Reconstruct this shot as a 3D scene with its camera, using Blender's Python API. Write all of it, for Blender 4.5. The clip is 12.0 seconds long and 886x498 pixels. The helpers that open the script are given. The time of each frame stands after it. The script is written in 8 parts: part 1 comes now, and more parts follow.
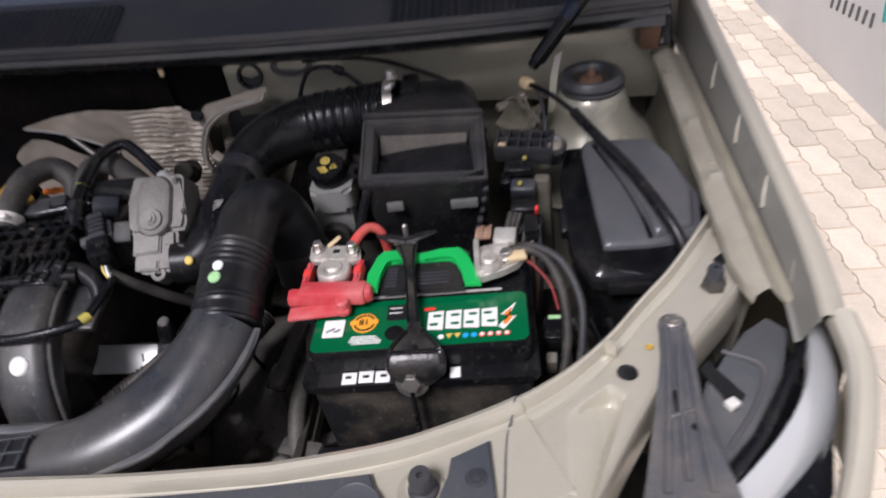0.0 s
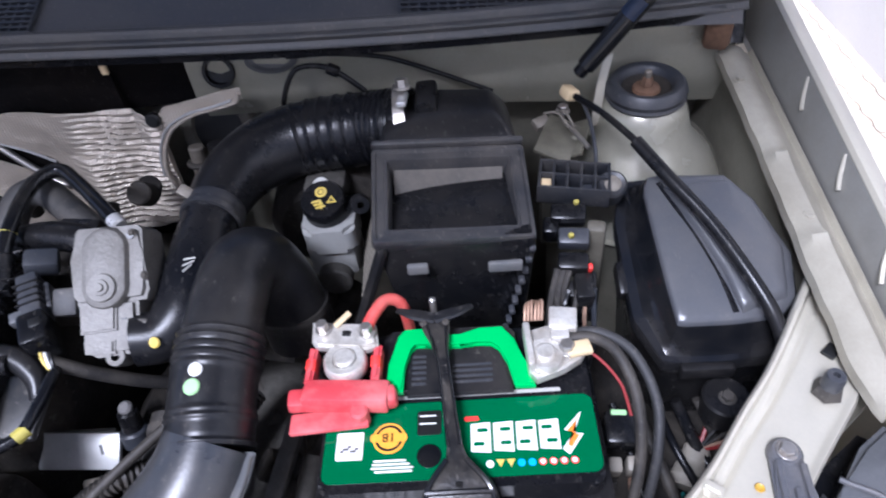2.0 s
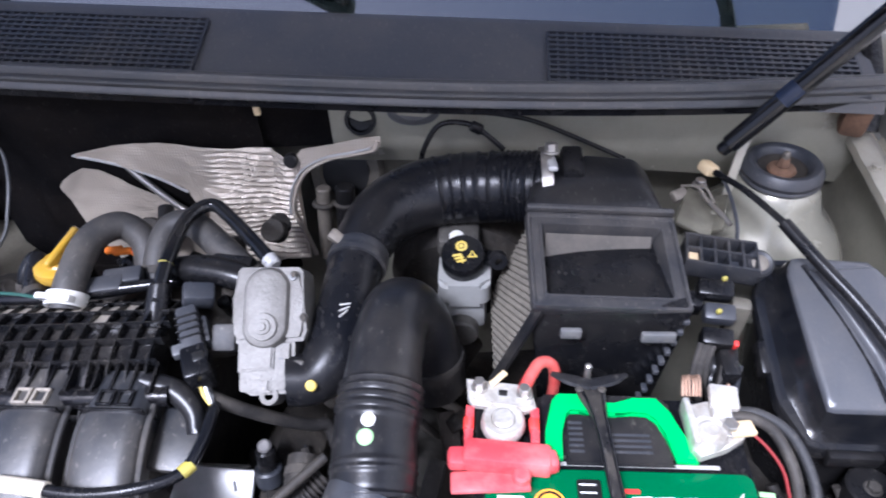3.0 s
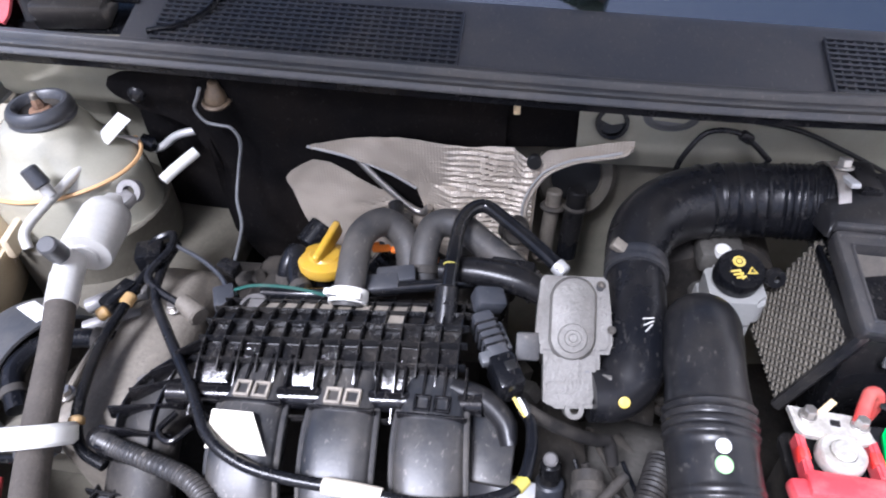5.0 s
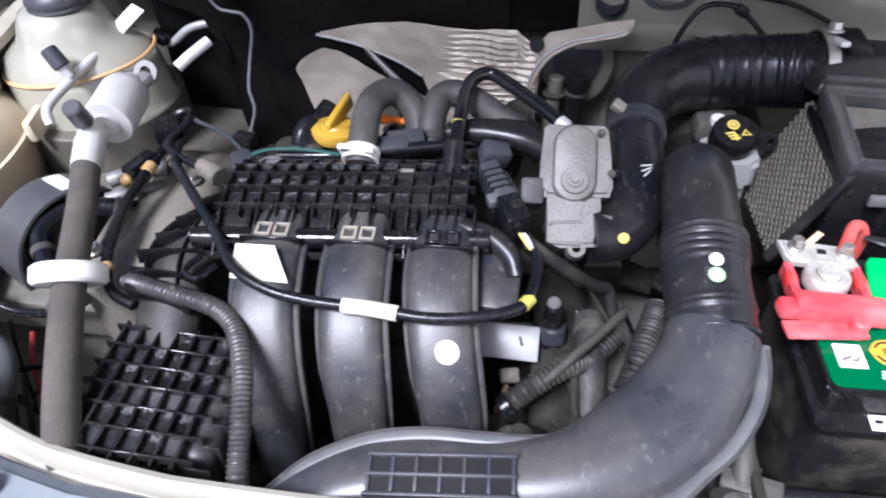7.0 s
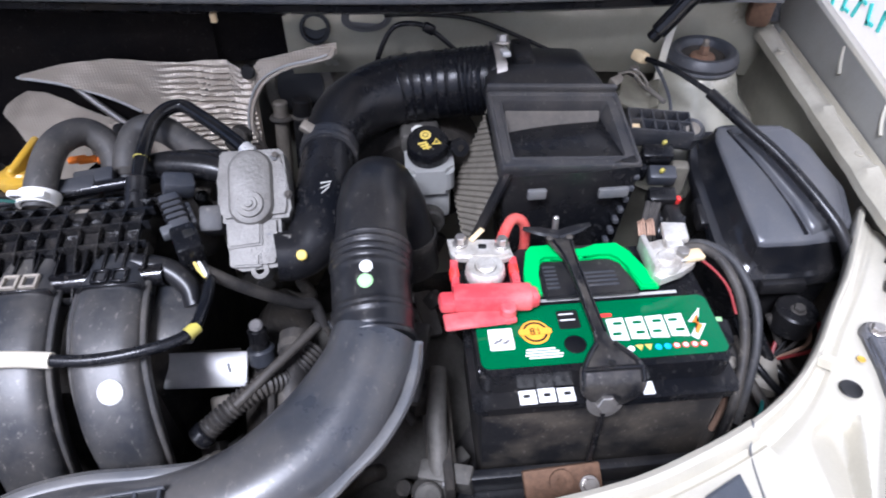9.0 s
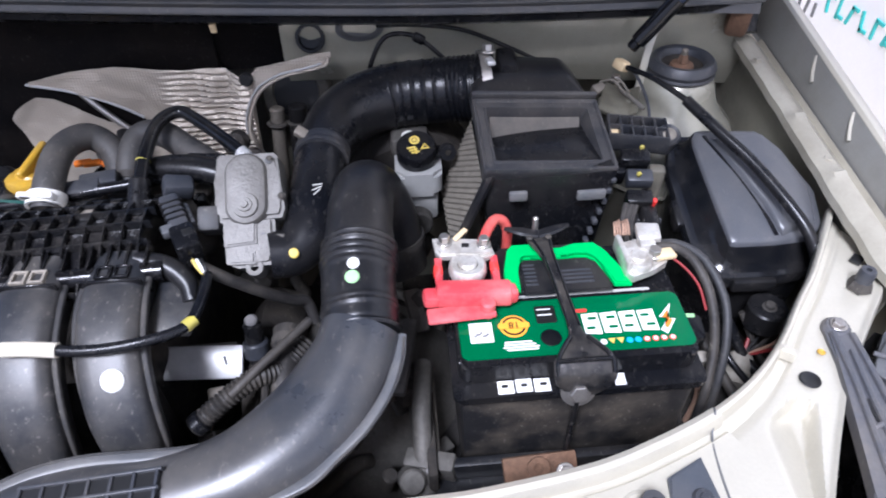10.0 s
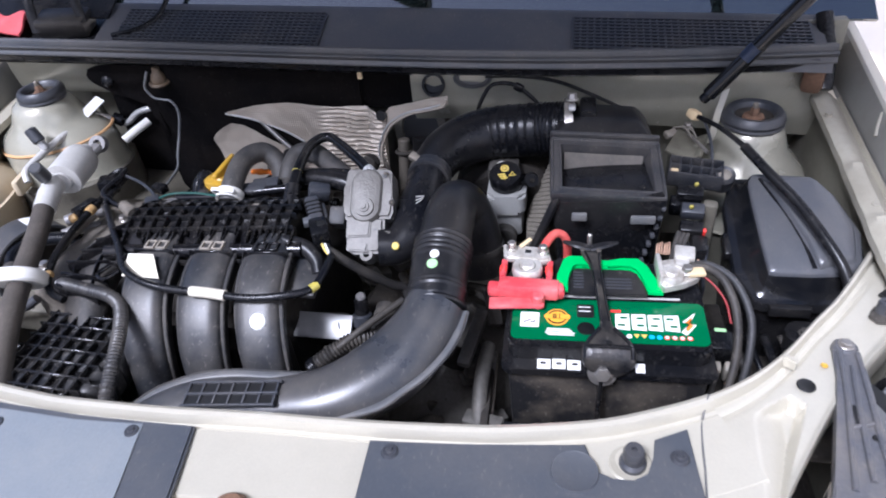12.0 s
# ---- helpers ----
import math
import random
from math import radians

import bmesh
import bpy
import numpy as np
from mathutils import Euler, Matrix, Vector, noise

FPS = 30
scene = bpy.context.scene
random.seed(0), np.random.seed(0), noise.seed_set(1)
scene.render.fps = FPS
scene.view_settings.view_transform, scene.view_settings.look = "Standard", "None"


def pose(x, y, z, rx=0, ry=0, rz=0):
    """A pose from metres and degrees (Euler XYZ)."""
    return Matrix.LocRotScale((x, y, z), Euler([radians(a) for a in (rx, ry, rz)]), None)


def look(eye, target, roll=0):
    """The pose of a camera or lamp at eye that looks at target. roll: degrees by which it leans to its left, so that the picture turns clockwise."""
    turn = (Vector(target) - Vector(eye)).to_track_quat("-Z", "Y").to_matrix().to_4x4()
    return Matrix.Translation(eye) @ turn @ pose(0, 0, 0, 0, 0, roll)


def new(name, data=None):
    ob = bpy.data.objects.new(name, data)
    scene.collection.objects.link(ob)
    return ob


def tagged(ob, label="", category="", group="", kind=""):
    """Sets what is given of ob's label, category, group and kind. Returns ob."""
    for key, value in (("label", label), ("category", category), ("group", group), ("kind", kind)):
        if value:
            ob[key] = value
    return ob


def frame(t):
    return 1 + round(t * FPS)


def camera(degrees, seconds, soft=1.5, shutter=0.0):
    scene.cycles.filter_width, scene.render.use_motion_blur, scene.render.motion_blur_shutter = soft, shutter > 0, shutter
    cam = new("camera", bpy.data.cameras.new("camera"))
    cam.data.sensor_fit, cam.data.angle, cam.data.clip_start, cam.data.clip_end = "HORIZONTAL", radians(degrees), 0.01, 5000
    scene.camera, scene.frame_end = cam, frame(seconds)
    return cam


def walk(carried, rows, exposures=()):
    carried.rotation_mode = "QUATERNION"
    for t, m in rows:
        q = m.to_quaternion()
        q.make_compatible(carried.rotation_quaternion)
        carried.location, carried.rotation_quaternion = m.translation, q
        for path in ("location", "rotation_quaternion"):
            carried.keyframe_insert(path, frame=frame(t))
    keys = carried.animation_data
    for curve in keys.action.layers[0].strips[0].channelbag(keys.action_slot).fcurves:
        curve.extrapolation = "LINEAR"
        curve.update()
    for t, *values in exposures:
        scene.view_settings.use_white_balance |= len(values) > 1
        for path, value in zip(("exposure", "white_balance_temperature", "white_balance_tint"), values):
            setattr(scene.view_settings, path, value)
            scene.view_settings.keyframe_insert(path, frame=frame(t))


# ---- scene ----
cam = camera(69.1, 12.0, soft=1.9, shutter=0.4)
PATH = [
    (0, (0.251, 0.064, 1.414), (0.026, 1.611, 0.166), -9.9),
    (0.5, (0.176, 0.191, 1.295), (-0.003, 1.696, -0.011), -8.9),
    (1, (0.189, 0.277, 1.303), (-0.024, 1.700, -0.086), -11.5),
    (1.5, (0.210, 0.290, 1.370), (0.048, 1.669, -0.069), -10.4),
    (2, (0.178, 0.274, 1.427), (0.049, 1.667, -0.003), -8.0),
    (2.5, (0.108, 0.272, 1.449), (-0.021, 1.722, 0.079), -5.4),
    (3, (0.042, 0.278, 1.461), (-0.114, 1.75, 0.115), -3.9),
    (3.5, (-0.033, 0.285, 1.472), (-0.231, 1.759, 0.135), -3.7),
    (3.7, (-0.064, 0.298, 1.486), (-0.288, 1.744, 0.123), -4.2),
    (5.3, (-0.237, 0.267, 1.455), (-0.481, 1.718, 0.1), -3.1),
    (5.5, (-0.246, 0.254, 1.445), (-0.498, 1.701, 0.088), -3.2),
    (6, (-0.28, 0.206, 1.423), (-0.524, 1.645, 0.055), -2.7),
    (6.5, (-0.277, 0.171, 1.412), (-0.514, 1.587, 0.02), -2.9),
    (7, (-0.219, 0.172, 1.401), (-0.453, 1.576, -0.004), -3.7),
    (7.5, (-0.167, 0.172, 1.404), (-0.336, 1.577, -0.009), -3.5),
    (7.7, (-0.145, 0.172, 1.404), (-0.271, 1.581, -0.01), -3.3),
    (9.3, (0.007, 0.157, 1.409), (0.116, 1.609, 0.039), -1.3),
    (9.5, (0.017, 0.149, 1.416), (0.118, 1.596, 0.04), -1.7),
    (10, (0.0, 0.133, 1.425), (0.085, 1.595, 0.063), -1.5),
    (10.5, (-0.034, 0.12, 1.44), (-0.019, 1.595, 0.089), -2.0),
    (11, (-0.032, 0.092, 1.465), (-0.145, 1.586, 0.14), -3.5),
    (11.5, (0.026, 0.048, 1.475), (-0.246, 1.565, 0.201), -5.9),
    (12, (0.09, -0.027, 1.496), (-0.266, 1.507, 0.263), -7.0),
]
walk(cam, [(t, look(eye, target, roll)) for t, eye, target, roll in PATH],
     [(0, -0.22, 5950, 19), (0.5, 0.11, 5850, 20), (1, 0.30, 5400, 19), (2, 0.50, 5250, 20), (3, 1.0, 5300, 20), (3.5, 1.12, 5450, 20), (6.5, 0.98, 5450, 18), (8, 0.84, 5350, 18), (12, 0.55, 5350, 19)])

# ---- world and light ----
world = bpy.data.worlds.new("sky")
scene.world = world
world.use_nodes = True
wn = world.node_tree
sky = wn.nodes.new("ShaderNodeTexSky")
sky.sky_type = "NISHITA"
sky.sun_disc = False
sky.sun_elevation, sky.sun_rotation = radians(56.7), radians(207.7)
sky.air_density, sky.dust_density = 1.0, 5.0
wn.nodes["Background"].inputs["Strength"].default_value = 0.085
wn.links.new(sky.outputs[0], wn.nodes["Background"].inputs["Color"])
sun_data = bpy.data.lights.new("sun", "SUN")
sun_data.energy, sun_data.angle, sun_data.color = 4.2, radians(18), (1.0, 0.97, 0.93)
sun_lamp = new("sun", sun_data)
sun_lamp.matrix_world = look((-0.85, -1.02, 3.68), (0, 0.6, 0.9))

# ---- materials ----
def mat(name, color, rough=0.5, metal=0.0, var=0.25, scale=40.0, dirt=None, dirt_amount=0.4, dirt_scale=14.0,
        speck=0.0, bump=0.0, bump_scale=300.0, coat=0.0, alpha_trans=0.0, rough_var=0.12, spec=0.5):
    """A worn surface: base colour with fine grain, larger blotches of dirt or dust, varied gloss and a fine relief."""
    m = bpy.data.materials.new(name)
    m.use_nodes = True
    nt = m.node_tree
    n, l = nt.nodes, nt.links
    bsdf = n["Principled BSDF"]
    tc = n.new("ShaderNodeTexCoord")
    fine = n.new("ShaderNodeTexNoise")
    fine.inputs["Scale"].default_value, fine.inputs["Detail"].default_value = scale * 6, 6
    big = n.new("ShaderNodeTexNoise")
    big.inputs["Scale"].default_value, big.inputs["Detail"].default_value = dirt_scale, 8
    big.inputs["Roughness"].default_value = 0.65
    for t in (fine, big):
        l.new(tc.outputs["Object"], t.inputs["Vector"])
    dark = tuple(c * (1 - var) for c in color)
    light = tuple(min(1, c * (1 + var)) for c in color)
    ramp = n.new("ShaderNodeMix")
    ramp.data_type = "RGBA"
    ramp.inputs[6].default_value, ramp.inputs[7].default_value = (*dark, 1), (*light, 1)
    l.new(fine.outputs["Fac"], ramp.inputs[0])
    out = ramp.outputs[2]
    if dirt:
        mask = n.new("ShaderNodeMapRange")
        mask.inputs[1].default_value, mask.inputs[2].default_value = 0.42, 0.72
        mask.inputs[3].default_value, mask.inputs[4].default_value = 0.0, dirt_amount
        l.new(big.outputs["Fac"], mask.inputs[0])
        mix = n.new("ShaderNodeMix")
        mix.data_type = "RGBA"
        l.new(mask.outputs[0], mix.inputs[0])
        l.new(out, mix.inputs[6])
        mix.inputs[7].default_value = (*dirt, 1)
        out = mix.outputs[2]
    if speck:
        sp = n.new("ShaderNodeTexNoise")
        sp.inputs["Scale"].default_value, sp.inputs["Detail"].default_value, sp.inputs["Roughness"].default_value = 230, 3, 0.7
        st = n.new("ShaderNodeMapping")
        st.inputs["Scale"].default_value, st.inputs["Rotation"].default_value = (1, 0.45, 0.7), (0.3, 0.5, 0.8)
        l.new(tc.outputs["Object"], st.inputs["Vector"])
        l.new(st.outputs["Vector"], sp.inputs["Vector"])
        smask = n.new("ShaderNodeMapRange")
        smask.inputs[1].default_value, smask.inputs[2].default_value, smask.inputs[4].default_value = 0.60, 0.72, speck
        l.new(sp.outputs["Fac"], smask.inputs[0])
        patch = n.new("ShaderNodeMath")
        patch.operation = "MULTIPLY"
        l.new(smask.outputs[0], patch.inputs[0])
        l.new(big.outputs["Fac"], patch.inputs[1])
        smix = n.new("ShaderNodeMix")
        smix.data_type = "RGBA"
        l.new(patch.outputs[0], smix.inputs[0])
        l.new(out, smix.inputs[6])
        smix.inputs[7].default_value = (0.24, 0.22, 0.19, 1)
        out = smix.outputs[2]
    l.new(out, bsdf.inputs["Base Color"])
    rr = n.new("ShaderNodeMapRange")
    rr.inputs[3].default_value, rr.inputs[4].default_value = max(0.02, rough - rough_var), min(1, rough + rough_var)
    l.new(big.outputs["Fac"], rr.inputs[0])
    l.new(rr.outputs[0], bsdf.inputs["Roughness"])
    bsdf.inputs["Metallic"].default_value = metal
    bsdf.inputs["Coat Weight"].default_value = coat
    bsdf.inputs["Specular IOR Level"].default_value = spec
    if coat:
        bsdf.inputs["Coat Roughness"].default_value = 0.12
    if alpha_trans:
        bsdf.inputs["Transmission Weight"].default_value = alpha_trans
    if bump:
        tex = n.new("ShaderNodeTexNoise")
        tex.inputs["Scale"].default_value, tex.inputs["Detail"].default_value = bump_scale, 4
        l.new(tc.outputs["Object"], tex.inputs["Vector"])
        b = n.new("ShaderNodeBump")
        b.inputs["Strength"].default_value, b.inputs["Distance"].default_value = bump, 0.002
        l.new(tex.outputs["Fac"], b.inputs["Height"])
        l.new(b.outputs["Normal"], bsdf.inputs["Normal"])
    return m


DUST = (0.20, 0.175, 0.14)
M = {
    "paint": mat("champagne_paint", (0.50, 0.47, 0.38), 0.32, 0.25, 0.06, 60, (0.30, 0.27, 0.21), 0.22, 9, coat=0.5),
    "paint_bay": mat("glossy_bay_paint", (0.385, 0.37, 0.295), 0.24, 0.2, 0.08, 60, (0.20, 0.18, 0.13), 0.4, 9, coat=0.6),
    # darker body paint: shade deep in the bay is in the colour, with dust
    "paint_dull": mat("shaded_dusty_inner_paint", (0.22, 0.21, 0.165), 0.5, 0.1, 0.1, 40, (0.08, 0.07, 0.055), 0.7, 8, 0.4, 0.1),
    "plastic": mat("black_plastic", (0.0052, 0.0056, 0.0070), 0.27, 0, 0.3, 50, DUST, 0.06, 12, 0.3, 0.05, 500, spec=0.26),
    "plastic_dusty": mat("dusty_black_plastic", (0.009, 0.0094, 0.011), 0.34, 0, 0.3, 40, DUST, 0.13, 9, 0.4, 0.05, 350, spec=0.36),
    "plastic_grey": mat("grey_plastic", (0.032, 0.035, 0.042), 0.42, 0, 0.15, 50, DUST, 0.16, 10, 0.4, 0.06, 600),
    "plastic_oily": mat("oily_black_plastic", (0.0055, 0.0055, 0.0065), 0.15, 0, 0.3, 50, DUST, 0.06, 16, 0.25, 0.12, 160, rough_var=0.08, spec=0.4),
    "runner": mat("scuffed_grey_plastic", (0.0175, 0.0188, 0.0216), 0.41, 0, 0.3, 40, DUST, 0.32, 11, 0.8, 0.06, 250),
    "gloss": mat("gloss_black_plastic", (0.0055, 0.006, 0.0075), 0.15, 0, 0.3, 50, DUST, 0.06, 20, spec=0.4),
    "rubber": mat("black_rubber", (0.0050, 0.0056, 0.0076), 0.27, 0, 0.2, 60, DUST, 0.05, 10, 0.25, 0.08, 700, spec=0.30),
    "rubber_grey": mat("dusty_grey_rubber", (0.027, 0.027, 0.028), 0.6, 0, 0.25, 60, DUST, 0.36, 12, 0.5, 0.12, 500),
    "conduit": mat("dusty_conduit", (0.019, 0.0178, 0.017), 0.55, 0, 0.25, 60, DUST, 0.34, 14, 0.5, 0.1, 500, spec=0.3),
    "seal": mat("rubber_seal", (0.046, 0.049, 0.054), 0.5, 0, 0.15, 60, DUST, 0.25, 8, 0.5, 0.1, 500),
    "cloth": mat("black_felt", (0.0045, 0.0042, 0.0045), 0.95, 0, 0.5, 60, (0.014, 0.011, 0.009), 0.5, 10, 0.12, 0.5, 160, spec=0.05),
    "alu": mat("cast_aluminium", (0.215, 0.206, 0.200), 0.5, 0.25, 0.15, 40, (0.09, 0.083, 0.07), 0.6, 18, 0.0, 0.25, 500),
    "alu_white": mat("bright_aluminium", (0.48, 0.48, 0.47), 0.38, 0.35, 0.08, 40, (0.25, 0.235, 0.21), 0.4, 18, 0.0, 0.1, 400),
    "steel": mat("zinc_steel", (0.45, 0.43, 0.40), 0.35, 0.85, 0.15, 60, (0.22, 0.17, 0.12), 0.4, 40, 0.0, 0.15, 300),
    "lead": mat("tinned_lead", (0.62, 0.60, 0.55), 0.42, 0.5, 0.2, 60, (0.25, 0.20, 0.14), 0.6, 60, 0.0, 0.4, 260),
    "rust": mat("rusty_steel", (0.17, 0.095, 0.055), 0.85, 0.1, 0.5, 30, (0.07, 0.045, 0.03), 0.6, 40, 0.0, 0.5, 250),
    "iron": mat("grimy_iron", (0.04, 0.036, 0.031), 0.8, 0.1, 0.5, 30, (0.10, 0.085, 0.065), 0.6, 20, 0.4, 0.5, 120),
    "grime": mat("grimy_engine", (0.022, 0.020, 0.018), 0.85, 0.0, 0.5, 30, (0.07, 0.06, 0.047), 0.7, 22, 0.4, 0.6, 90, spec=0.2),
    "grime_alu": mat("grimy_aluminium", (0.10, 0.094, 0.083), 0.65, 0.35, 0.35, 30, (0.04, 0.036, 0.03), 0.7, 22, 0.4, 0.5, 110),
    "dull_alu": mat("dull_aluminium", (0.20, 0.178, 0.145), 0.6, 0.3, 0.3, 30, (0.09, 0.078, 0.06), 0.6, 20, 0.4, 0.4, 200),
    "green": mat("green_label", (0.0, 0.105, 0.035), 0.22, 0, 0.08, 60, None, coat=0.4),
    "green_handle": mat("green_plastic", (0.01, 0.42, 0.085), 0.4, 0, 0.08, 60),
    "red": mat("faded_red_plastic", (0.52, 0.05, 0.06), 0.5, 0, 0.15, 60, (0.70, 0.30, 0.28), 0.5, 25),
    "red_hose": mat("red_insulation", (0.55, 0.06, 0.05), 0.5, 0, 0.15, 60, (0.6, 0.25, 0.2), 0.4, 30),
    "white": mat("white_sticker", (0.80, 0.80, 0.77), 0.5, 0, 0.04, 60, (0.5, 0.47, 0.4), 0.15, 30),
    "white_plastic": mat("dusty_white_plastic", (0.72, 0.71, 0.66), 0.5, 0, 0.06, 60, (0.42, 0.38, 0.31), 0.35, 20),
    "yellow": mat("yellow_paint", (0.62, 0.46, 0.07), 0.5, 0, 0.12, 60, (0.62, 0.56, 0.36), 0.4, 60),
    "orange": mat("orange_print", (0.80, 0.36, 0.03), 0.5, 0, 0.05),
    "orange_hot": mat("orange_clip", (0.85, 0.22, 0.02), 0.5, 0, 0.05),
    "amber": mat("amber_plastic", (0.52, 0.31, 0.025), 0.35, 0, 0.1, 60, DUST, 0.3, 30),
    "lime": mat("green_paint_mark", (0.33, 0.58, 0.27), 0.6, 0, 0.15),
    "blue": mat("blue_print", (0.02, 0.35, 0.75), 0.5, 0, 0.05),
    "redprint": mat("red_print", (0.75, 0.04, 0.03), 0.5, 0, 0.05),
    "black": mat("black_print", (0.01, 0.01, 0.01), 0.4, 0, 0.1),
    "grey_print": mat("grey_print", (0.10, 0.10, 0.10), 0.6, 0, 0.1),
    "tank": mat("translucent_tank", (0.56, 0.47, 0.33), 0.24, 0, 0.06, 30, (0.42, 0.32, 0.20), 0.45, 6, coat=0.3),
    "reservoir": mat("milky_reservoir", (0.29, 0.29, 0.275), 0.4, 0, 0.08, 30, (0.17, 0.155, 0.125), 0.5, 12),
    "sealant": mat("orange_sealant", (0.55, 0.33, 0.15), 0.6, 0, 0.2),
    "copper": mat("copper_wire", (0.46, 0.30, 0.21), 0.5, 0.5, 0.2),
    "tan": mat("tan_plastic", (0.62, 0.48, 0.28), 0.5, 0, 0.1),
    "teal": mat("teal_lettering", (0.04, 0.36, 0.33), 0.6, 0, 0.05),
    "wall": mat("white_wall_paint", (0.80, 0.80, 0.79), 0.7, 0, 0.04, 20, (0.68, 0.67, 0.64), 0.4, 1.5),
    # dark grey lid, lightened in colour for the wall and sky it reflects
    "satin": mat("satin_lid_with_sheen", (0.064, 0.067, 0.074), 0.30, 0, 0.12, 50, DUST, 0.18, 10, 0.2, 0.06, 600),
    "steel_grey": mat("grey_painted_steel", (0.050, 0.053, 0.058), 0.34, 0.2, 0.15, 40, DUST, 0.3, 12, 0.3, 0.1, 400),
    "dark_red": mat("dull_red_wire", (0.22, 0.02, 0.02), 0.5, 0, 0.1),
    "pocket": mat("wet_black_plastic", (0.009, 0.009, 0.010), 0.07, 0, 0.3, 50, DUST, 0.12, 30, 0.2, 0.9, 110, rough_var=0.05),
    "dust_floor": mat("dusty_pocket_floor", (0.27, 0.24, 0.195), 0.7, 0, 0.3, 60, (0.10, 0.09, 0.075), 0.6, 60, 0.4),
    "dark_green": mat("dark_green_tube", (0.012, 0.075, 0.060), 0.45, 0, 0.15, 60, DUST, 0.2, 30),
    "cloth_red": mat("faded_red_cloth", (0.60, 0.09, 0.10), 0.85, 0, 0.2, 40, (0.45, 0.12, 0.12), 0.5, 30, 0, 0.3, 400),
    "paper": mat("aged_cream_paper", (0.66, 0.61, 0.50), 0.65, 0, 0.08, 60, (0.40, 0.34, 0.25), 0.45, 25),
    # pale grey that paints the sky's reflection on the left cover
    "cover_pale": mat("sky_sheen_cover", (0.17, 0.19, 0.205), 0.36, 0, 0.15, 50, (0.28, 0.28, 0.26), 0.4, 8, 0.4, 0.06, 500),
    "case_dusty": mat("mud_dusted_case", (0.011, 0.011, 0.012), 0.5, 0, 0.3, 40, (0.10, 0.085, 0.065), 0.75, 16, 0.6, 0.08, 250, spec=0.3),
    "frame_grey": mat("dusty_charcoal_frame", (0.019, 0.0205, 0.0245), 0.40, 0, 0.25, 50, DUST, 0.24, 14, 0.5, 0.06, 500),
    "flange": mat("worn_duct_flange", (0.085, 0.088, 0.092), 0.42, 0, 0.2, 60, (0.24, 0.22, 0.19), 0.45, 14, 0.5, 0.06, 350),
    "duct": mat("satin_duct_plastic", (0.028, 0.031, 0.037), 0.29, 0, 0.2, 40, DUST, 0.28, 9, 0.5, 0.05, 350),
    "olive": mat("dirty_yellow_tape", (0.42, 0.36, 0.06), 0.5, 0, 0.15, 60, DUST, 0.3, 40),
    "tape_tan": mat("amber_cloth_tape", (0.36, 0.22, 0.075), 0.6, 0, 0.2, 60, DUST, 0.4, 40),
    "line_white": mat("oxidised_aluminium", (0.54, 0.53, 0.50), 0.42, 0.2, 0.1, 40, (0.36, 0.34, 0.30), 0.4, 22, 0.0, 0.15, 400),
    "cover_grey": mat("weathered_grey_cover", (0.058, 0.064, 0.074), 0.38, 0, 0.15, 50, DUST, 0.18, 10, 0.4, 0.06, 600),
    "screen": mat("dusty_brown_screen", (0.10, 0.088, 0.066), 0.75, 0, 0.35, 60, (0.04, 0.036, 0.03), 0.6, 30, 0.4),
    "dust_wall": mat("dusty_dark_wall", (0.060, 0.054, 0.046), 0.7, 0, 0.3, 60, (0.15, 0.13, 0.105), 0.7, 14, 0.5),
    "hose_grey": mat("blue_grey_rubber", (0.060, 0.068, 0.074), 0.45, 0, 0.2, 60, DUST, 0.2, 12, 0.3),
    "blue_print": mat("faint_blue_print", (0.008, 0.016, 0.04), 0.4, 0, 0.1),
}


def foil_material():
    """Embossed aluminium foil: a grid of small dimples over soft creases."""
    m = bpy.data.materials.new("embossed_foil")
    m.use_nodes = True
    n, l = m.node_tree.nodes, m.node_tree.links
    bsdf = n["Principled BSDF"]
    tc = n.new("ShaderNodeTexCoord")
    noise_tex = n.new("ShaderNodeTexNoise")
    noise_tex.inputs["Scale"].default_value, noise_tex.inputs["Detail"].default_value = 12, 6
    l.new(tc.outputs["Object"], noise_tex.inputs["Vector"])
    mix = n.new("ShaderNodeMix")
    mix.data_type = "RGBA"
    mix.inputs[6].default_value, mix.inputs[7].default_value = (0.54, 0.48, 0.40, 1), (0.33, 0.285, 0.225, 1)
    l.new(noise_tex.outputs["Fac"], mix.inputs[0])
    l.new(mix.outputs[2], bsdf.inputs["Base Color"])
    bsdf.inputs["Metallic"].default_value, bsdf.inputs["Roughness"].default_value = 0.25, 0.38
    bumps = []
    for direction, sc in (("X", 82), ("Z", 82)):
        w = n.new("ShaderNodeTexWave")
        w.wave_type, w.bands_direction = "BANDS", direction
        w.inputs["Scale"].default_value, w.inputs["Distortion"].default_value = sc, 0.6
        w.inputs["Detail Scale"].default_value = 0.4
        l.new(tc.outputs["Object"], w.inputs["Vector"])
        bumps.append(w)
    add = n.new("ShaderNodeMath")
    add.operation = "ADD"
    l.new(bumps[0].outputs["Fac"], add.inputs[0])
    l.new(bumps[1].outputs["Fac"], add.inputs[1])
    b = n.new("ShaderNodeBump")
    b.inputs["Strength"].default_value, b.inputs["Distance"].default_value = 0.30, 0.0011
    l.new(add.outputs[0], b.inputs["Height"])
    l.new(b.outputs["Normal"], bsdf.inputs["Normal"])
    return m


M["foil"] = foil_material()


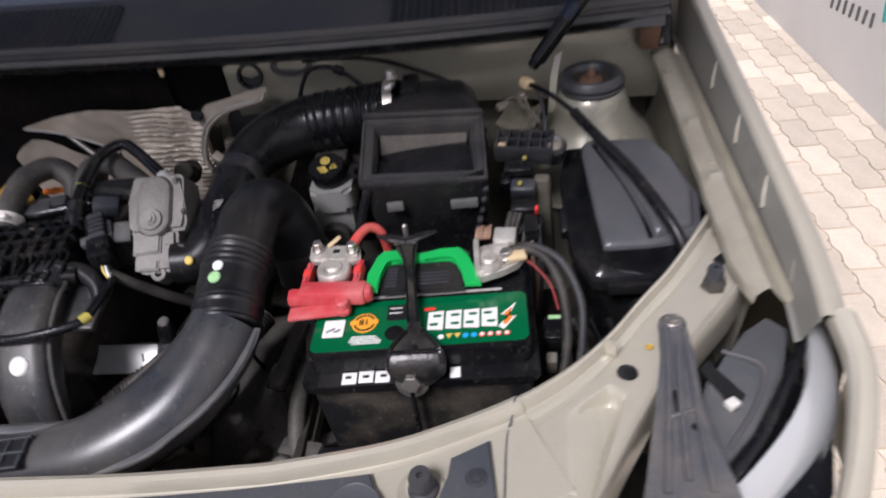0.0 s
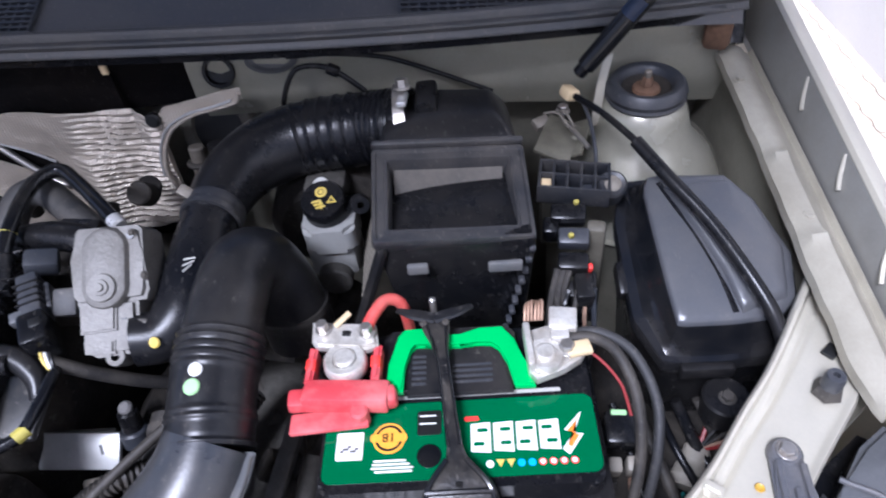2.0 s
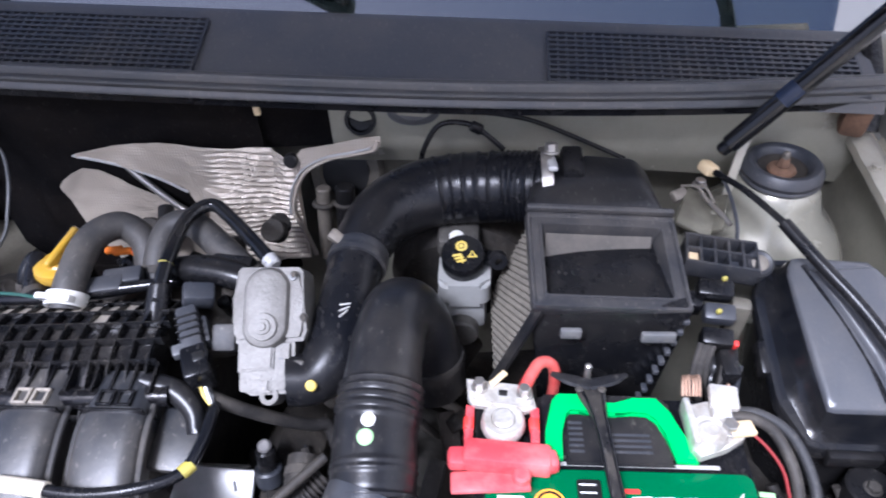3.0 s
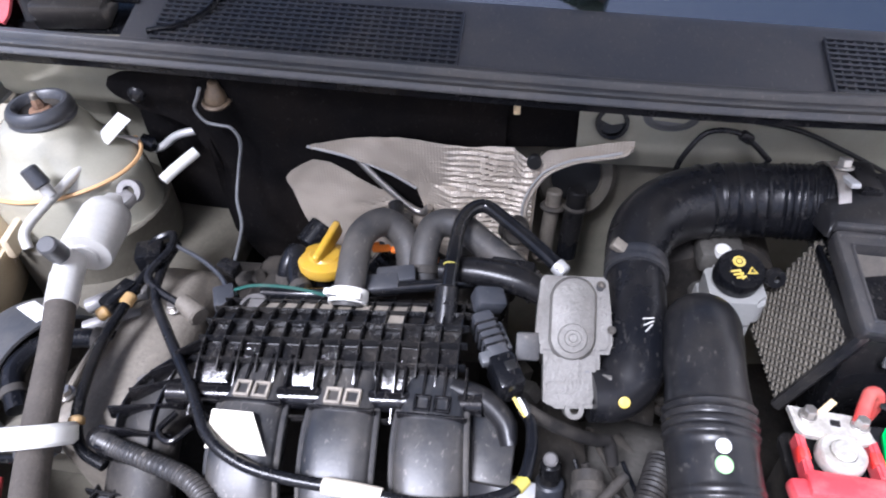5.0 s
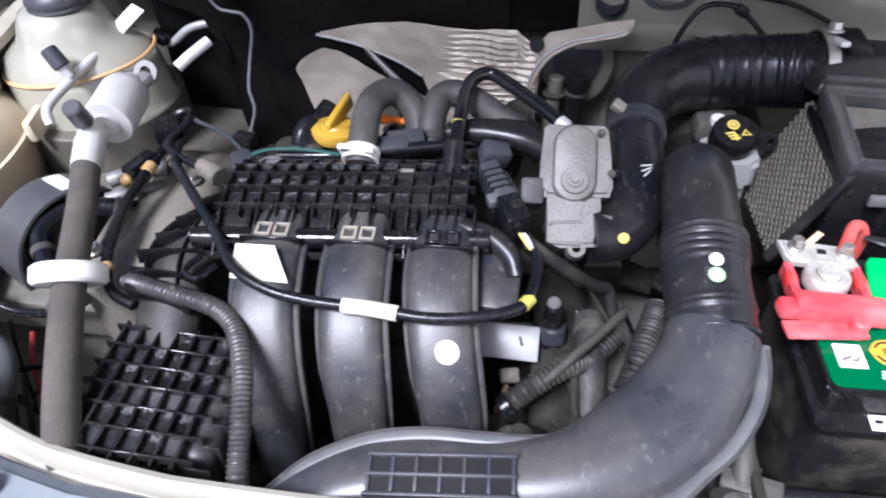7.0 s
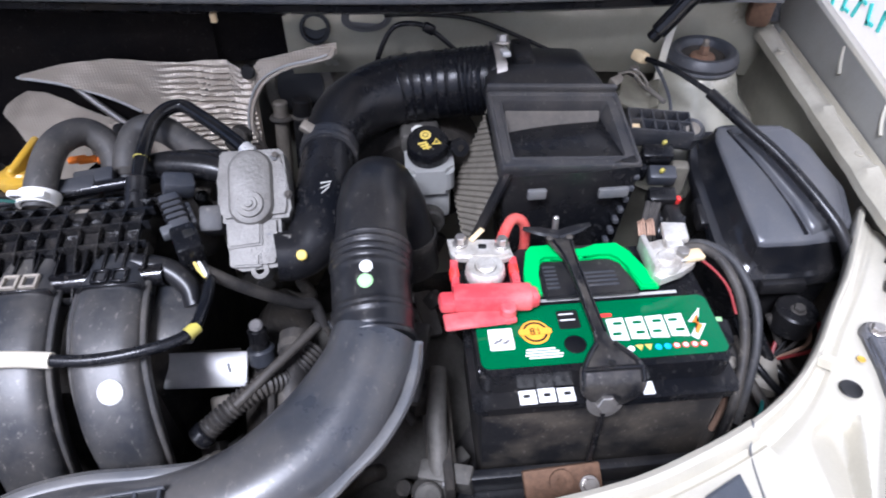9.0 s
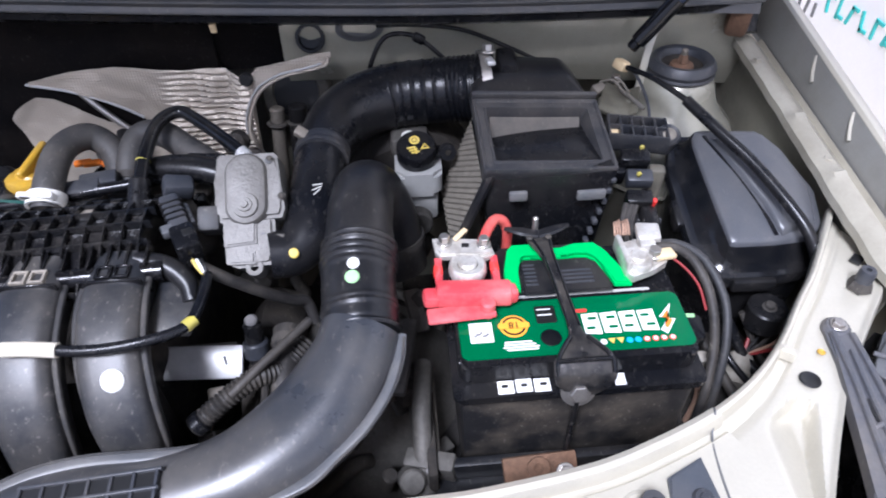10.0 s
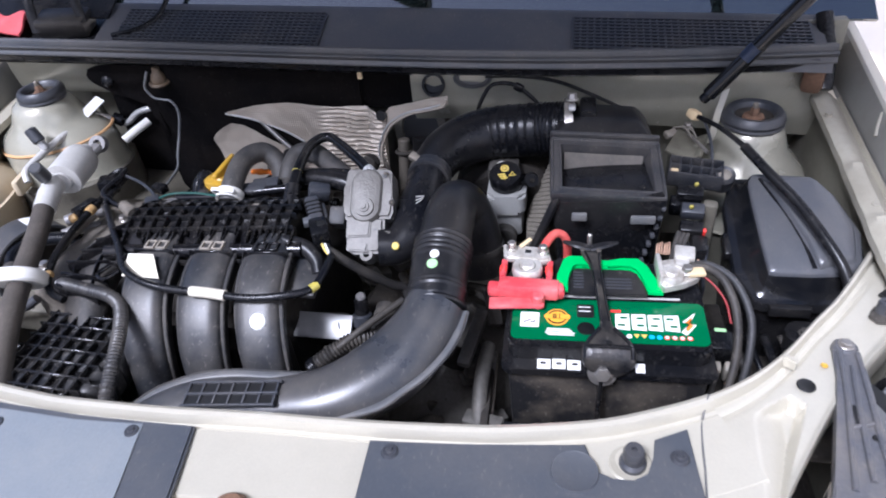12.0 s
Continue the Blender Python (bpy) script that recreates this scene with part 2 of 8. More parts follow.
def glass_material():
    m = bpy.data.materials.new("tinted_windscreen")
    m.use_nodes = True
    b = m.node_tree.nodes["Principled BSDF"]
    b.inputs["Base Color"].default_value = (0.02, 0.03, 0.03, 1)
    b.inputs["Roughness"].default_value = 0.03
    b.inputs["Transmission Weight"].default_value = 0.5
    b.inputs["IOR"].default_value = 1.7
    b.inputs["Coat Weight"].default_value = 1.0
    b.inputs["Coat IOR"].default_value = 2.5
    b.inputs["Coat Roughness"].default_value = 0.03
    return m


M["glass"] = glass_material()
M["glass_clear"] = M["glass"].copy()
M["glass_clear"].name = "clear_lens"
M["glass_clear"].node_tree.nodes["Principled BSDF"].inputs["Base Color"].default_value = (0.8, 0.82, 0.82, 1)

# ---- shape helpers ----
def part(name, bm, material, parent=None, label="", smooth=True):
    """Link a bmesh as one mesh object, under a thing or a part."""
    bmesh.ops.recalc_face_normals(bm, faces=bm.faces)
    me = bpy.data.meshes.new(name)
    bm.to_mesh(me)
    bm.free()
    me.materials.append(M[material] if isinstance(material, str) else material)
    if smooth:
        for p in me.polygons:
            p.use_smooth = True
        me.set_sharp_from_angle(angle=radians(38))
    ob = new(name, me)
    if parent:
        ob.parent = parent
        ob.matrix_parent_inverse = parent.matrix_world.inverted()
    if label:
        ob["label"] = label
    return ob


def thing(name, at, label, category, group="", kind=""):
    ob = new(name)
    ob.empty_display_size = 0.02
    ob.location = at
    bpy.context.view_layer.update()
    return tagged(ob, label, category, group, kind)


def box(size, m=None, bevel=0.003, bm=None, segs=2, taper=(1, 1)):
    """A bevelled box about the origin of m; taper shrinks its bottom."""
    b = bmesh.new()
    bmesh.ops.create_cube(b, size=1)
    for v in b.verts:
        k = taper if v.co.z < 0 else (1, 1)
        v.co = Vector((v.co.x * size[0] * k[0], v.co.y * size[1] * k[1], v.co.z * size[2]))
    if bevel:
        bmesh.ops.bevel(b, geom=b.edges[:], offset=min(bevel, min(size) * 0.45), segments=segs, affect="EDGES", profile=0.5)
    return merge(bm, b, m)


def merge(bm, b, m=None):
    if m is not None:
        b.transform(m if isinstance(m, Matrix) else Matrix.Translation(m))
    if bm is None:
        return b
    me = bpy.data.meshes.new("tmp")
    b.to_mesh(me)
    b.free()
    bm.from_mesh(me)
    bpy.data.meshes.remove(me)
    return bm


def cyl(r, h, m=None, r2=None, segs=32, bevel=0.002, bm=None):
    """An upright cylinder or cone about the origin of m, with rounded rims."""
    r2 = r if r2 is None else r2
    bv = min(bevel, h * 0.4, min(r, r2) * 0.5) if bevel else 0
    prof = [(0, -h / 2), (r - bv, -h / 2), (r, -h / 2 + bv), (r2, h / 2 - bv), (r2 - bv, h / 2), (0, h / 2)]
    return lathe(prof, m, segs, bm)


def lathe(profile, m=None, segs=32, bm=None):
    """Turn (radius, height) points about the z axis."""
    b = bmesh.new()
    rings = []
    for r, z in profile:
        if r < 1e-6:
            rings.append([b.verts.new((0, 0, z))])
        else:
            rings.append([b.verts.new((r * math.cos(2 * math.pi * i / segs), r * math.sin(2 * math.pi * i / segs), z)) for i in range(segs)])
    for p, q in zip(rings, rings[1:]):
        for i in range(segs):
            j = (i + 1) % segs
            f = [p[i % len(p)], p[j % len(p)], q[j % len(q)], q[i % len(q)]]
            f = list(dict.fromkeys(f))
            if len(f) > 2:
                b.faces.new(f)
    return merge(bm, b, m)


def spline(pts, per=8):
    """Points of a smooth curve through pts, which may carry radii after their three coordinates."""
    a = [np.array(p, float) for p in pts]
    a = [2 * a[0] - a[1]] + a + [2 * a[-1] - a[-2]]
    out = []
    for i in range(1, len(a) - 2):
        for k in range(per):
            t = k / per
            out.append(0.5 * (2 * a[i] + (a[i + 1] - a[i - 1]) * t + (2 * a[i - 1] - 5 * a[i] + 4 * a[i + 1] - a[i + 2]) * t * t
                              + (3 * a[i] - a[i - 1] - 3 * a[i + 1] + a[i + 2]) * t ** 3))
    out.append(a[-2])
    return out


def tube(pts, r=0.004, segs=12, per=8, bm=None, ripple=0.0, pitch=0.006, caps=True, smooth=True, flat=1.0, rings=None, square=2.0):
    """A hose along pts. Points may carry (half width, half height). ripple: depth of ring corrugations, one each pitch metres."""
    path = spline(pts, per) if smooth else [np.array(p, float) for p in pts]
    if ripple:
        dense, step = [path[0]], pitch / 4
        for p, q in zip(path, path[1:]):
            n = max(1, round(np.linalg.norm(q[:3] - p[:3]) / step))
            dense += [p + (q - p) * (k + 1) / n for k in range(n)]
        path = dense
    b = bmesh.new()
    loops, run = [], 0.0
    n_pts = len(path)
    for i, p in enumerate(path):
        c = Vector(p[:3])
        tg = (Vector(path[min(i + 1, n_pts - 1)][:3]) - Vector(path[max(i - 1, 0)][:3])).normalized()
        if i == 0:
            up = Vector((0, 0, 1)) - tg * tg.z
            up = up.normalized() if up.length > 0.05 else Vector((0, 1, 0)) - tg * tg.y
        else:
            up = up - tg * up.dot(tg)
            run += (c - last).length
        up.normalize()
        side = tg.cross(up)
        last = c
        w, h = (p[3], p[4]) if len(p) > 4 else ((p[3], p[3] * flat) if len(p) > 3 else (r, r * flat))
        k = 1 + (ripple / max(w, 1e-4)) * math.cos(2 * math.pi * run / pitch) if ripple else 1
        if rings:
            k *= 1 + sum(d * math.exp(-((run - at) / wd) ** 2) for at, wd, d in rings)
        e = 2.0 / square
        loop = []
        for j in range(segs):
            ca, sa = math.cos(2 * math.pi * j / segs), math.sin(2 * math.pi * j / segs)
            loop.append(b.verts.new(c + side * (w * k * math.copysign(abs(ca) ** e, ca)) + up * (h * k * math.copysign(abs(sa) ** e, sa))))
        loops.append(loop)
    for p, q in zip(loops, loops[1:]):
        for j in range(segs):
            b.faces.new((p[j], p[(j + 1) % segs], q[(j + 1) % segs], q[j]))
    if caps:
        b.faces.new(loops[0][::-1])
        b.faces.new(loops[-1])
    return merge(bm, b)


def prism(outline, z0, z1, m=None, bevel=0.0, bm=None):
    """A plate with the given outline in x, y, from z0 to z1."""
    b = bmesh.new()
    low = [b.verts.new((x, y, z0)) for x, y in outline]
    top = [b.verts.new((x, y, z1)) for x, y in outline]
    b.faces.new(low[::-1])
    b.faces.new(top)
    n = len(outline)
    for i in range(n):
        b.faces.new((low[i], low[(i + 1) % n], top[(i + 1) % n], top[i]))
    if bevel:
        edges = [e for e in b.edges if abs(e.verts[0].co.z - e.verts[1].co.z) < 1e-6]
        bmesh.ops.bevel(b, geom=edges, offset=bevel, segments=2, affect="EDGES")
    return merge(bm, b, m)


def rrect(w, h, r, n=5, cx=0, cy=0):
    """Outline of a rectangle with rounded corners."""
    out = []
    for sx, sy, a0 in ((1, 1, 0), (-1, 1, 90), (-1, -1, 180), (1, -1, 270)):
        for k in range(n + 1):
            a = radians(a0 + 90 * k / n)
            out.append((cx + sx * (w / 2 - r) + r * math.cos(a), cy + sy * (h / 2 - r) + r * math.sin(a)))
    return out


def sheet(rows, thick=0.0015, bm=None):
    """A skin through rows of points, given a thickness downwards along its normals."""
    b = bmesh.new()
    g = [[b.verts.new(p) for p in row] for row in rows]
    for p, q in zip(g, g[1:]):
        for i in range(len(p) - 1):
            b.faces.new((p[i], p[i + 1], q[i + 1], q[i]))
    if thick:
        b.normal_update()
        bmesh.ops.solidify(b, geom=b.faces[:], thickness=thick)
    return merge(bm, b)


def frame_to(a, b, up=(0, 0, 1)):
    """A pose at a whose z axis points to b."""
    z = (Vector(b) - Vector(a)).normalized()
    x = Vector(up).cross(z)
    x = x.normalized() if x.length > 1e-4 else Vector((1, 0, 0))
    y = z.cross(x)
    return Matrix.Translation(a) @ Matrix((x, y, z)).transposed().to_4x4()


def along(a, b, r, r2=None, segs=24, bevel=0.002, bm=None):
    """A round bar from a to b."""
    h = (Vector(b) - Vector(a)).length
    return cyl(r, h, frame_to(a, b) @ pose(0, 0, h / 2), r2, segs, bevel, bm)


def bolt(parent, at, r=0.006, h=0.006, axis=(0, 0, 1), material="steel", name="bolt"):
    """A flanged hexagon bolt head."""
    m = frame_to(at, Vector(at) + Vector(axis))
    b = cyl(r * 1.35, h * 0.3, m @ pose(0, 0, h * 0.15), segs=20, bevel=0.0006)
    cyl(r, h, m @ pose(0, 0, h * 0.6), segs=6, bevel=0.0008, bm=b)
    return part(name, b, material, parent)


def wire(name, pts, r, material, label, category="cable", **kw):
    ob = part(name, tube(pts, r, **kw), material)
    return tagged(ob, label, category)

# ---- the car's body round the engine bay ----
M["cowl"] = mat("cowl_plastic", (0.058, 0.060, 0.067), 0.36, 0, 0.15, 50, DUST, 0.2, 8, 0.4, 0.06, 600)
XC = -0.22                       # the car's middle line
car = thing("car", (XC, 0.7, 0.0), "champagne painted car front with bonnet raised, standing on pavers", "car")

EDGE = [(0.0, 0.364), (0.12, 0.3625), (0.22, 0.3655), (0.263, 0.3685), (0.346, 0.381), (0.402, 0.398), (0.46, 0.422),
        (0.509, 0.452), (0.551, 0.490), (0.591, 0.537), (0.63, 0.582), (0.69, 0.667)]
half = [Vector((p[0], p[1], 0)) for p in spline(EDGE, 5)]
edge_line = [Vector((XC - p.x, p.y, 0)) for p in reversed(half)] + [Vector((XC + p.x, p.y, 0)) for p in half[1:]]


def rim_rows(line, profile):
    rows = []
    for o, z in profile:
        row = []
        for i, p in enumerate(line):
            t = (line[min(i + 1, len(line) - 1)] - line[max(i - 1, 0)]).normalized()
            row.append(p + Vector((t.y, -t.x, 0)) * o + Vector((0, 0, z)))
        rows.append(row)
    return rows


PROFILE = [(0.005, 0.930), (0.0, 0.934), (0.0, 0.949), (0.002, 0.954), (0.006, 0.956), (0.010, 0.955), (0.0125, 0.950), (0.0140, 0.9435), (0.0175, 0.9420), (0.0205, 0.9425), (0.0225, 0.9450), (0.05, 0.944), (0.075, 0.944)]
n_mid = len(edge_line) // 2
mid_line = edge_line[n_mid - 30:n_mid + 31]
right_line = edge_line[n_mid + 29:]
PROFILE_MID = PROFILE[:-1] + [(0.095, 0.943), (0.101, 0.936), (0.104, 0.925), (0.16, 0.920), (0.20, 0.90), (0.22, 0.80)]
crossmember = part("crossmember", sheet(rim_rows(mid_line, PROFILE_MID), 0.0012), "paint", car)
OUTER = [(0.0, 0.222, 0.240), (0.15, 0.262, 0.262), (0.30, 0.297, 0.325), (0.45, 0.335, 0.385), (0.60, 0.370, 0.437), (0.75, 0.416, 0.490), (0.90, 0.462, 0.540), (1.0, 0.487, 0.575)]
DISH = [(0.284, 0.404), (0.300, 0.420), (0.322, 0.434), (0.336, 0.422), (0.309, 0.360), (0.283, 0.300), (0.272, 0.275), (0.274, 0.320), (0.280, 0.370)]


def inside(x, y, poly):
    """How far a place lies inside a polygon; 0 outside."""
    hit, least = False, 1.0
    for (ax, ay), (bx, by) in zip(poly, poly[1:] + poly[:1]):
        if (ay > y) != (by > y) and x < ax + (bx - ax) * (y - ay) / (by - ay):
            hit = not hit
        k = max(0, min(1, ((x - ax) * (bx - ax) + (y - ay) * (by - ay)) / ((bx - ax) ** 2 + (by - ay) ** 2)))
        least = min(least, math.hypot(x - ax - k * (bx - ax), y - ay - k * (by - ay)))
    return least if hit else 0.0


def corner_panel(sx):
    run = [0.0]
    for p, q in zip(right_line, right_line[1:]):
        run.append(run[-1] + (q - p).length)
    lip = [(0.004, 0.930), (0.0, 0.934), (0.0, 0.949), (0.002, 0.954), (0.006, 0.956), (0.010, 0.955), (0.0125, 0.950), (0.0140, 0.9440), (0.018, 0.9440)]
    rows = []
    for k in range(91):
        u = k / 90
        x, y = (float(np.interp(u * run[-1], run, [p[i] for p in right_line])) for i in (0, 1))
        ox, oy = (float(np.interp(u, [o[0] for o in OUTER], [o[i] for o in OUTER])) for i in (1, 2))
        far = math.hypot(ox - x, oy - y)
        dx, dy = (ox - x) / far, (oy - y) / far
        row = [(x + dx * d, y + dy * d, z) for d, z in lip]
        for j in range(1, 41):
            d = 0.018 + (far - 0.018) * j / 40
            px, py = x + dx * d, y + dy * d
            flank = abs((px - 0.335) * 0.919 - (py - 0.420) * 0.394)
            ramp = max(0.0, px - 0.274 - 0.09 * (py - 0.30)) / 0.030
            z = 0.944 - 0.016 * min(1, inside(px, py, DISH) / 0.005, flank / 0.007, ramp) - 0.0022 * math.exp(-((d - 0.027) / 0.004) ** 2)
            z += 0.003 * math.exp(-((far - d) / 0.006) ** 2)
            row.append((px, py, z))
        row += [(ox + dx * 0.003, oy + dy * 0.003, 0.943), (ox + dx * 0.004, oy + dy * 0.004, 0.93), (ox + dx * 0.002, oy + dy * 0.002, 0.89)]
        rows.append([(XC + sx * (p[0] - XC), p[1], p[2] - 0.0004) for p in row])
    part("corner_panel", sheet(rows, 0.0012), "paint", car)


corner_panel(1)
corner_panel(-1)
# dark joint between crossmember and corner panel
JOINT = [(0.2415, 0.4222, 0.940), (0.2412, 0.4212, 0.952), (0.2400, 0.4165, 0.9568), (0.2375, 0.4105, 0.9545), (0.2345, 0.4010, 0.9455), (0.2310, 0.3880, 0.9455), (0.2285, 0.3650, 0.9452), (0.2270, 0.3400, 0.9450), (0.2240, 0.3090, 0.9448)]
for sx in (1, -1):
    part("joint", tube([(XC + sx * (x - XC), y, z) for x, y, z in JOINT], 0.0011, 6, 4), "grey_print", car)


for sx in (1, -1):
    lap = [(0.3225, 0.4735), (0.3265, 0.4800), (0.338, 0.4715), (0.334, 0.4650)]
    part("rim_lap", prism([(XC + sx * (x - XC), y) for x, y in (lap if sx > 0 else lap[::-1])], 0.9440, 0.9585, bevel=0.002), "paint", car)


def bowl(x, y, z, r, depth, parent, material="black", name="hole"):
    """A flat disc with a rolled lip; its black paints the dark inside of a round hole."""
    part(name, lathe([(0, z + 0.0006), (r, z + 0.0008), (r + 0.0008, z + 0.0014), (r + 0.0015, z + 0.0006)], pose(x, y, 0), 28), material, parent)


# inner wings, strut towers, rails and fenders, both sides
def side(sx):
    def P(dx, y, z):
        return (XC + sx * dx, y, z)
    lift = 0.0 if sx > 0 else 0.05
    P_pose = lambda p: pose(*p)
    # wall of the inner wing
    # on the right, the wall's shade is part of its darker paint
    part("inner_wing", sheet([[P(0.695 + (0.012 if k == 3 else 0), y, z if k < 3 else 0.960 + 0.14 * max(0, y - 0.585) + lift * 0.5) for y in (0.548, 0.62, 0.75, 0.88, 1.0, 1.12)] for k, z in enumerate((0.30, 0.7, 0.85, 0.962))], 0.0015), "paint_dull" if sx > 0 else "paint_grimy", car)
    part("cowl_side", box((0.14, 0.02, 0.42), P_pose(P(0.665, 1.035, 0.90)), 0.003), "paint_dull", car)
    # rail flange with wavy inner lip
    rows = []
    for k in range(53):
        y = 0.520 + 0.45 * k / 52
        z = 0.966 + 0.137 * (y - 0.585) + lift * 0.5
        fold = sum(1 / (1 + math.exp((y - at) * 420)) for at in (0.795, 0.692))
        step = 0.0016 * fold
        wob = 0.0022 * noise.noise(Vector((y * 34, sx, 0))) - step + 0.010 * max(0, (0.56 - y) / 0.04) ** 2
        up = 0.0024 * noise.noise(Vector((y * 30, 5, sx))) + 0.0026 * fold + 0.0035 * math.exp(-((y - 0.788) / 0.006) ** 2) + 0.0035 * math.exp(-((y - 0.685) / 0.006) ** 2)
        rows.append([P(0.686 + wob, y, z - 0.010), P(0.687 + wob, y, z), P(0.695 + wob, y, z + 0.002 + up), P(0.706, y, z + 0.002 + up + step * 0.5), P(0.716, y, z - 0.003),
                     P(0.722, y, z - 0.010), P(0.726, y, z - 0.012), P(0.729, y, z - 0.006)])
    part("rail", sheet(rows, 0.0012), "paint_grey", car)
    # inner wall of the fender and its folded edge
    rows, rows_f = [], []
    for k in range(33):
        y = 0.478 + 0.742 * k / 32
        zr = 0.952 + 0.137 * (y - 0.585) + lift * 0.5
        ze = 1.010 + 0.198 * (y - 0.696) + lift * 0.5 - (1.1 * (0.50 - y) ** 2 if y < 0.50 else 0)
        bow = -0.55 * (max(0, 0.62 - y)) ** 2
        rows.append([P(0.728 + bow, y, min(zr, ze - 0.03)), P(0.733 + bow, y, min(zr, ze - 0.03) + 0.002), P(0.736 + bow, y, ze - 0.02), P(0.744 + bow, y, ze)])
        rows_f.append([P(0.744 + bow, y, ze - 0.006), P(0.7445 + bow, y, ze + 0.001), P(0.748 + bow, y, ze + 0.004), P(0.754 + bow, y, ze + 0.003), P(0.757 + bow, y, ze + 0.0005),
                       P(0.764 + bow, y, ze - 0.002), P(0.772 + bow, y, ze - 0.012), P(0.780 + bow, y, ze - 0.05), P(0.788 + bow, y, ze - 0.14), P(0.790 + bow, y, ze - 0.36)])
    part("gutter", sheet(rows, 0.001), "paint_gutter", car)
    part("fender", sheet(rows_f, 0.001), "paint", car)
    front = spline([(0.753, 0.484, 0.966), (0.758, 0.45, 0.946), (0.753, 0.42, 0.926), (0.738, 0.38, 0.902), (0.717, 0.34, 0.882), (0.690, 0.30, 0.862)], 4)
    part("fender_front", sheet([[P(q[0] + dx, q[1], q[2] + dz) for dx, dz in ((-0.009, -0.012), (-0.008, 0.0), (-0.003, 0.005), (0.006, 0.004), (0.013, -0.004), (0.024, -0.05), (0.030, -0.18))] for q in front], 0.001), "paint", car)
    for y in (0.548, 0.645, 0.745, 0.848):
        zb = 1.010 + 0.198 * (y - 0.696) + lift * 0.5
        part("weld_bead", tube([P(0.7335, y - 0.012, zb - 0.024), P(0.7375, y, zb - 0.014), P(0.7435, y + 0.012, zb - 0.001)], 0.0022, 8), "paint", car)
    # strut tower
    c = P(0.593, 0.909, 0)
    if sx < 0:
        c = (-0.806, 0.899, 0)
    zt = 1.018 if sx > 0 else 1.090
    k = 1.0 if sx > 0 else 1.1
    prof = [(0, zt - 0.014), (0.036, zt - 0.014), (0.044, zt - 0.02), (0.049, zt - 0.030), (0.055 * k, zt - 0.05), (0.064 * k, zt - 0.065), (0.080 * k, zt - 0.082),
            (0.098 * k, zt - 0.112), (0.108 * k, zt - 0.15), (0.115 * k, zt - 0.50)]
    if sx < 0:
        prof = [(0, zt - 0.014), (0.036, zt - 0.014), (0.047, zt - 0.02), (0.053, zt - 0.030), (0.058, zt - 0.042), (0.064, zt - 0.052), (0.076, zt - 0.062),
                (0.092, zt - 0.074), (0.101, zt - 0.085), (0.105, zt - 0.10), (0.108, zt - 0.14), (0.112, zt - 0.50)]
    shell = lathe(prof, None, 64)
    if sx < 0:
        for v in shell.verts:
            v.co.y *= 1 - 0.22 * min(1, max(0, (math.hypot(v.co.x, v.co.y) - 0.055) / 0.04))
    shell.transform(pose(c[0] - (0.008 if sx < 0 else 0), c[1], 0))
    for v in shell.verts:
        v.co.z = max(v.co.z, zt - 0.15)
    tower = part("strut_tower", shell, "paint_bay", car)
    # lower tower in darker paint, which carries the missing light as well as grime
    part("tower_base", cyl(0.107, 0.40, pose(c[0], c[1], zt - 0.348)), "paint_dull" if sx > 0 else "paint_grimy", tower, "lower tower, shade and grime in its darker colour")
    q = 1.0 if sx > 0 else 0.87
    ring = part("strut_bearing", lathe([(0.0, zt - 0.012), (0.020 * q, zt - 0.012), (0.027 * q, zt - 0.009), (0.030 * q, zt + 0.001), (0.034 * q, zt + 0.004), (0.039 * q, zt + 0.004), (0.043 * q, zt + 0.000), (0.0455 * q, zt - 0.006),
                                         (0.044 * q, zt - 0.011), (0.0455 * q, zt - 0.014), (0.043 * q, zt - 0.018), (0.036 * q, zt - 0.018)], pose(c[0], c[1], 0), 48), "plastic_grey", tower, "dark grey rubber ring")
    part("bearing_well", lathe([(0, zt - 0.0105), (0.020 * q, zt - 0.0105), (0.0262 * q, zt - 0.0075), (0.0275 * q, zt - 0.005)], pose(c[0], c[1], 0), 40), "grime", ring)
    part("washer", lathe([(0, zt - 0.003), (0.010, zt - 0.003), (0.0145 * q, zt - 0.005), (0.016 * q, zt - 0.0085)], pose(c[0], c[1], 0)), "rust", ring, "rust-brown washer")
    part("strut_nut", cyl(0.0075, 0.012, pose(c[0], c[1], zt + 0.002), 0.006, segs=6), "rust", ring, "rust-brown plated nut")
    part("strut_thread", cyl(0.0042, 0.010, pose(c[0], c[1], zt + 0.011), segs=14), "dull_alu", ring)
    if sx < 0:
        pts = [(c[0] - 0.008 + 0.1035 * math.cos(a), c[1] + 0.081 * math.sin(a), zt - 0.087 + 0.010 * math.cos(a)) for a in np.linspace(math.pi * 0.95, math.pi * 2.25, 22)]
        part("sealant_bead", tube(pts, 0.0026, 6, 3), "sealant", tower, "orange brown sealant line")


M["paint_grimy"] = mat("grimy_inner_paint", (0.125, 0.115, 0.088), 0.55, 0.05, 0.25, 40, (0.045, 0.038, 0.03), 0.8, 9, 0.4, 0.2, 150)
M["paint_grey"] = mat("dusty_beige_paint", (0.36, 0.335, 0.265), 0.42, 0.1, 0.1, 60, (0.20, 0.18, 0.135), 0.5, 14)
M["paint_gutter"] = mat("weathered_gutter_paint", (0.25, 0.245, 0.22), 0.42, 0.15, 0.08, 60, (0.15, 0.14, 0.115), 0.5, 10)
side(1)
side(-1)
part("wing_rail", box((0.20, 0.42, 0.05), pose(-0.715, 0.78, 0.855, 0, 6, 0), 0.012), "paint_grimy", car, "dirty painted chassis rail")
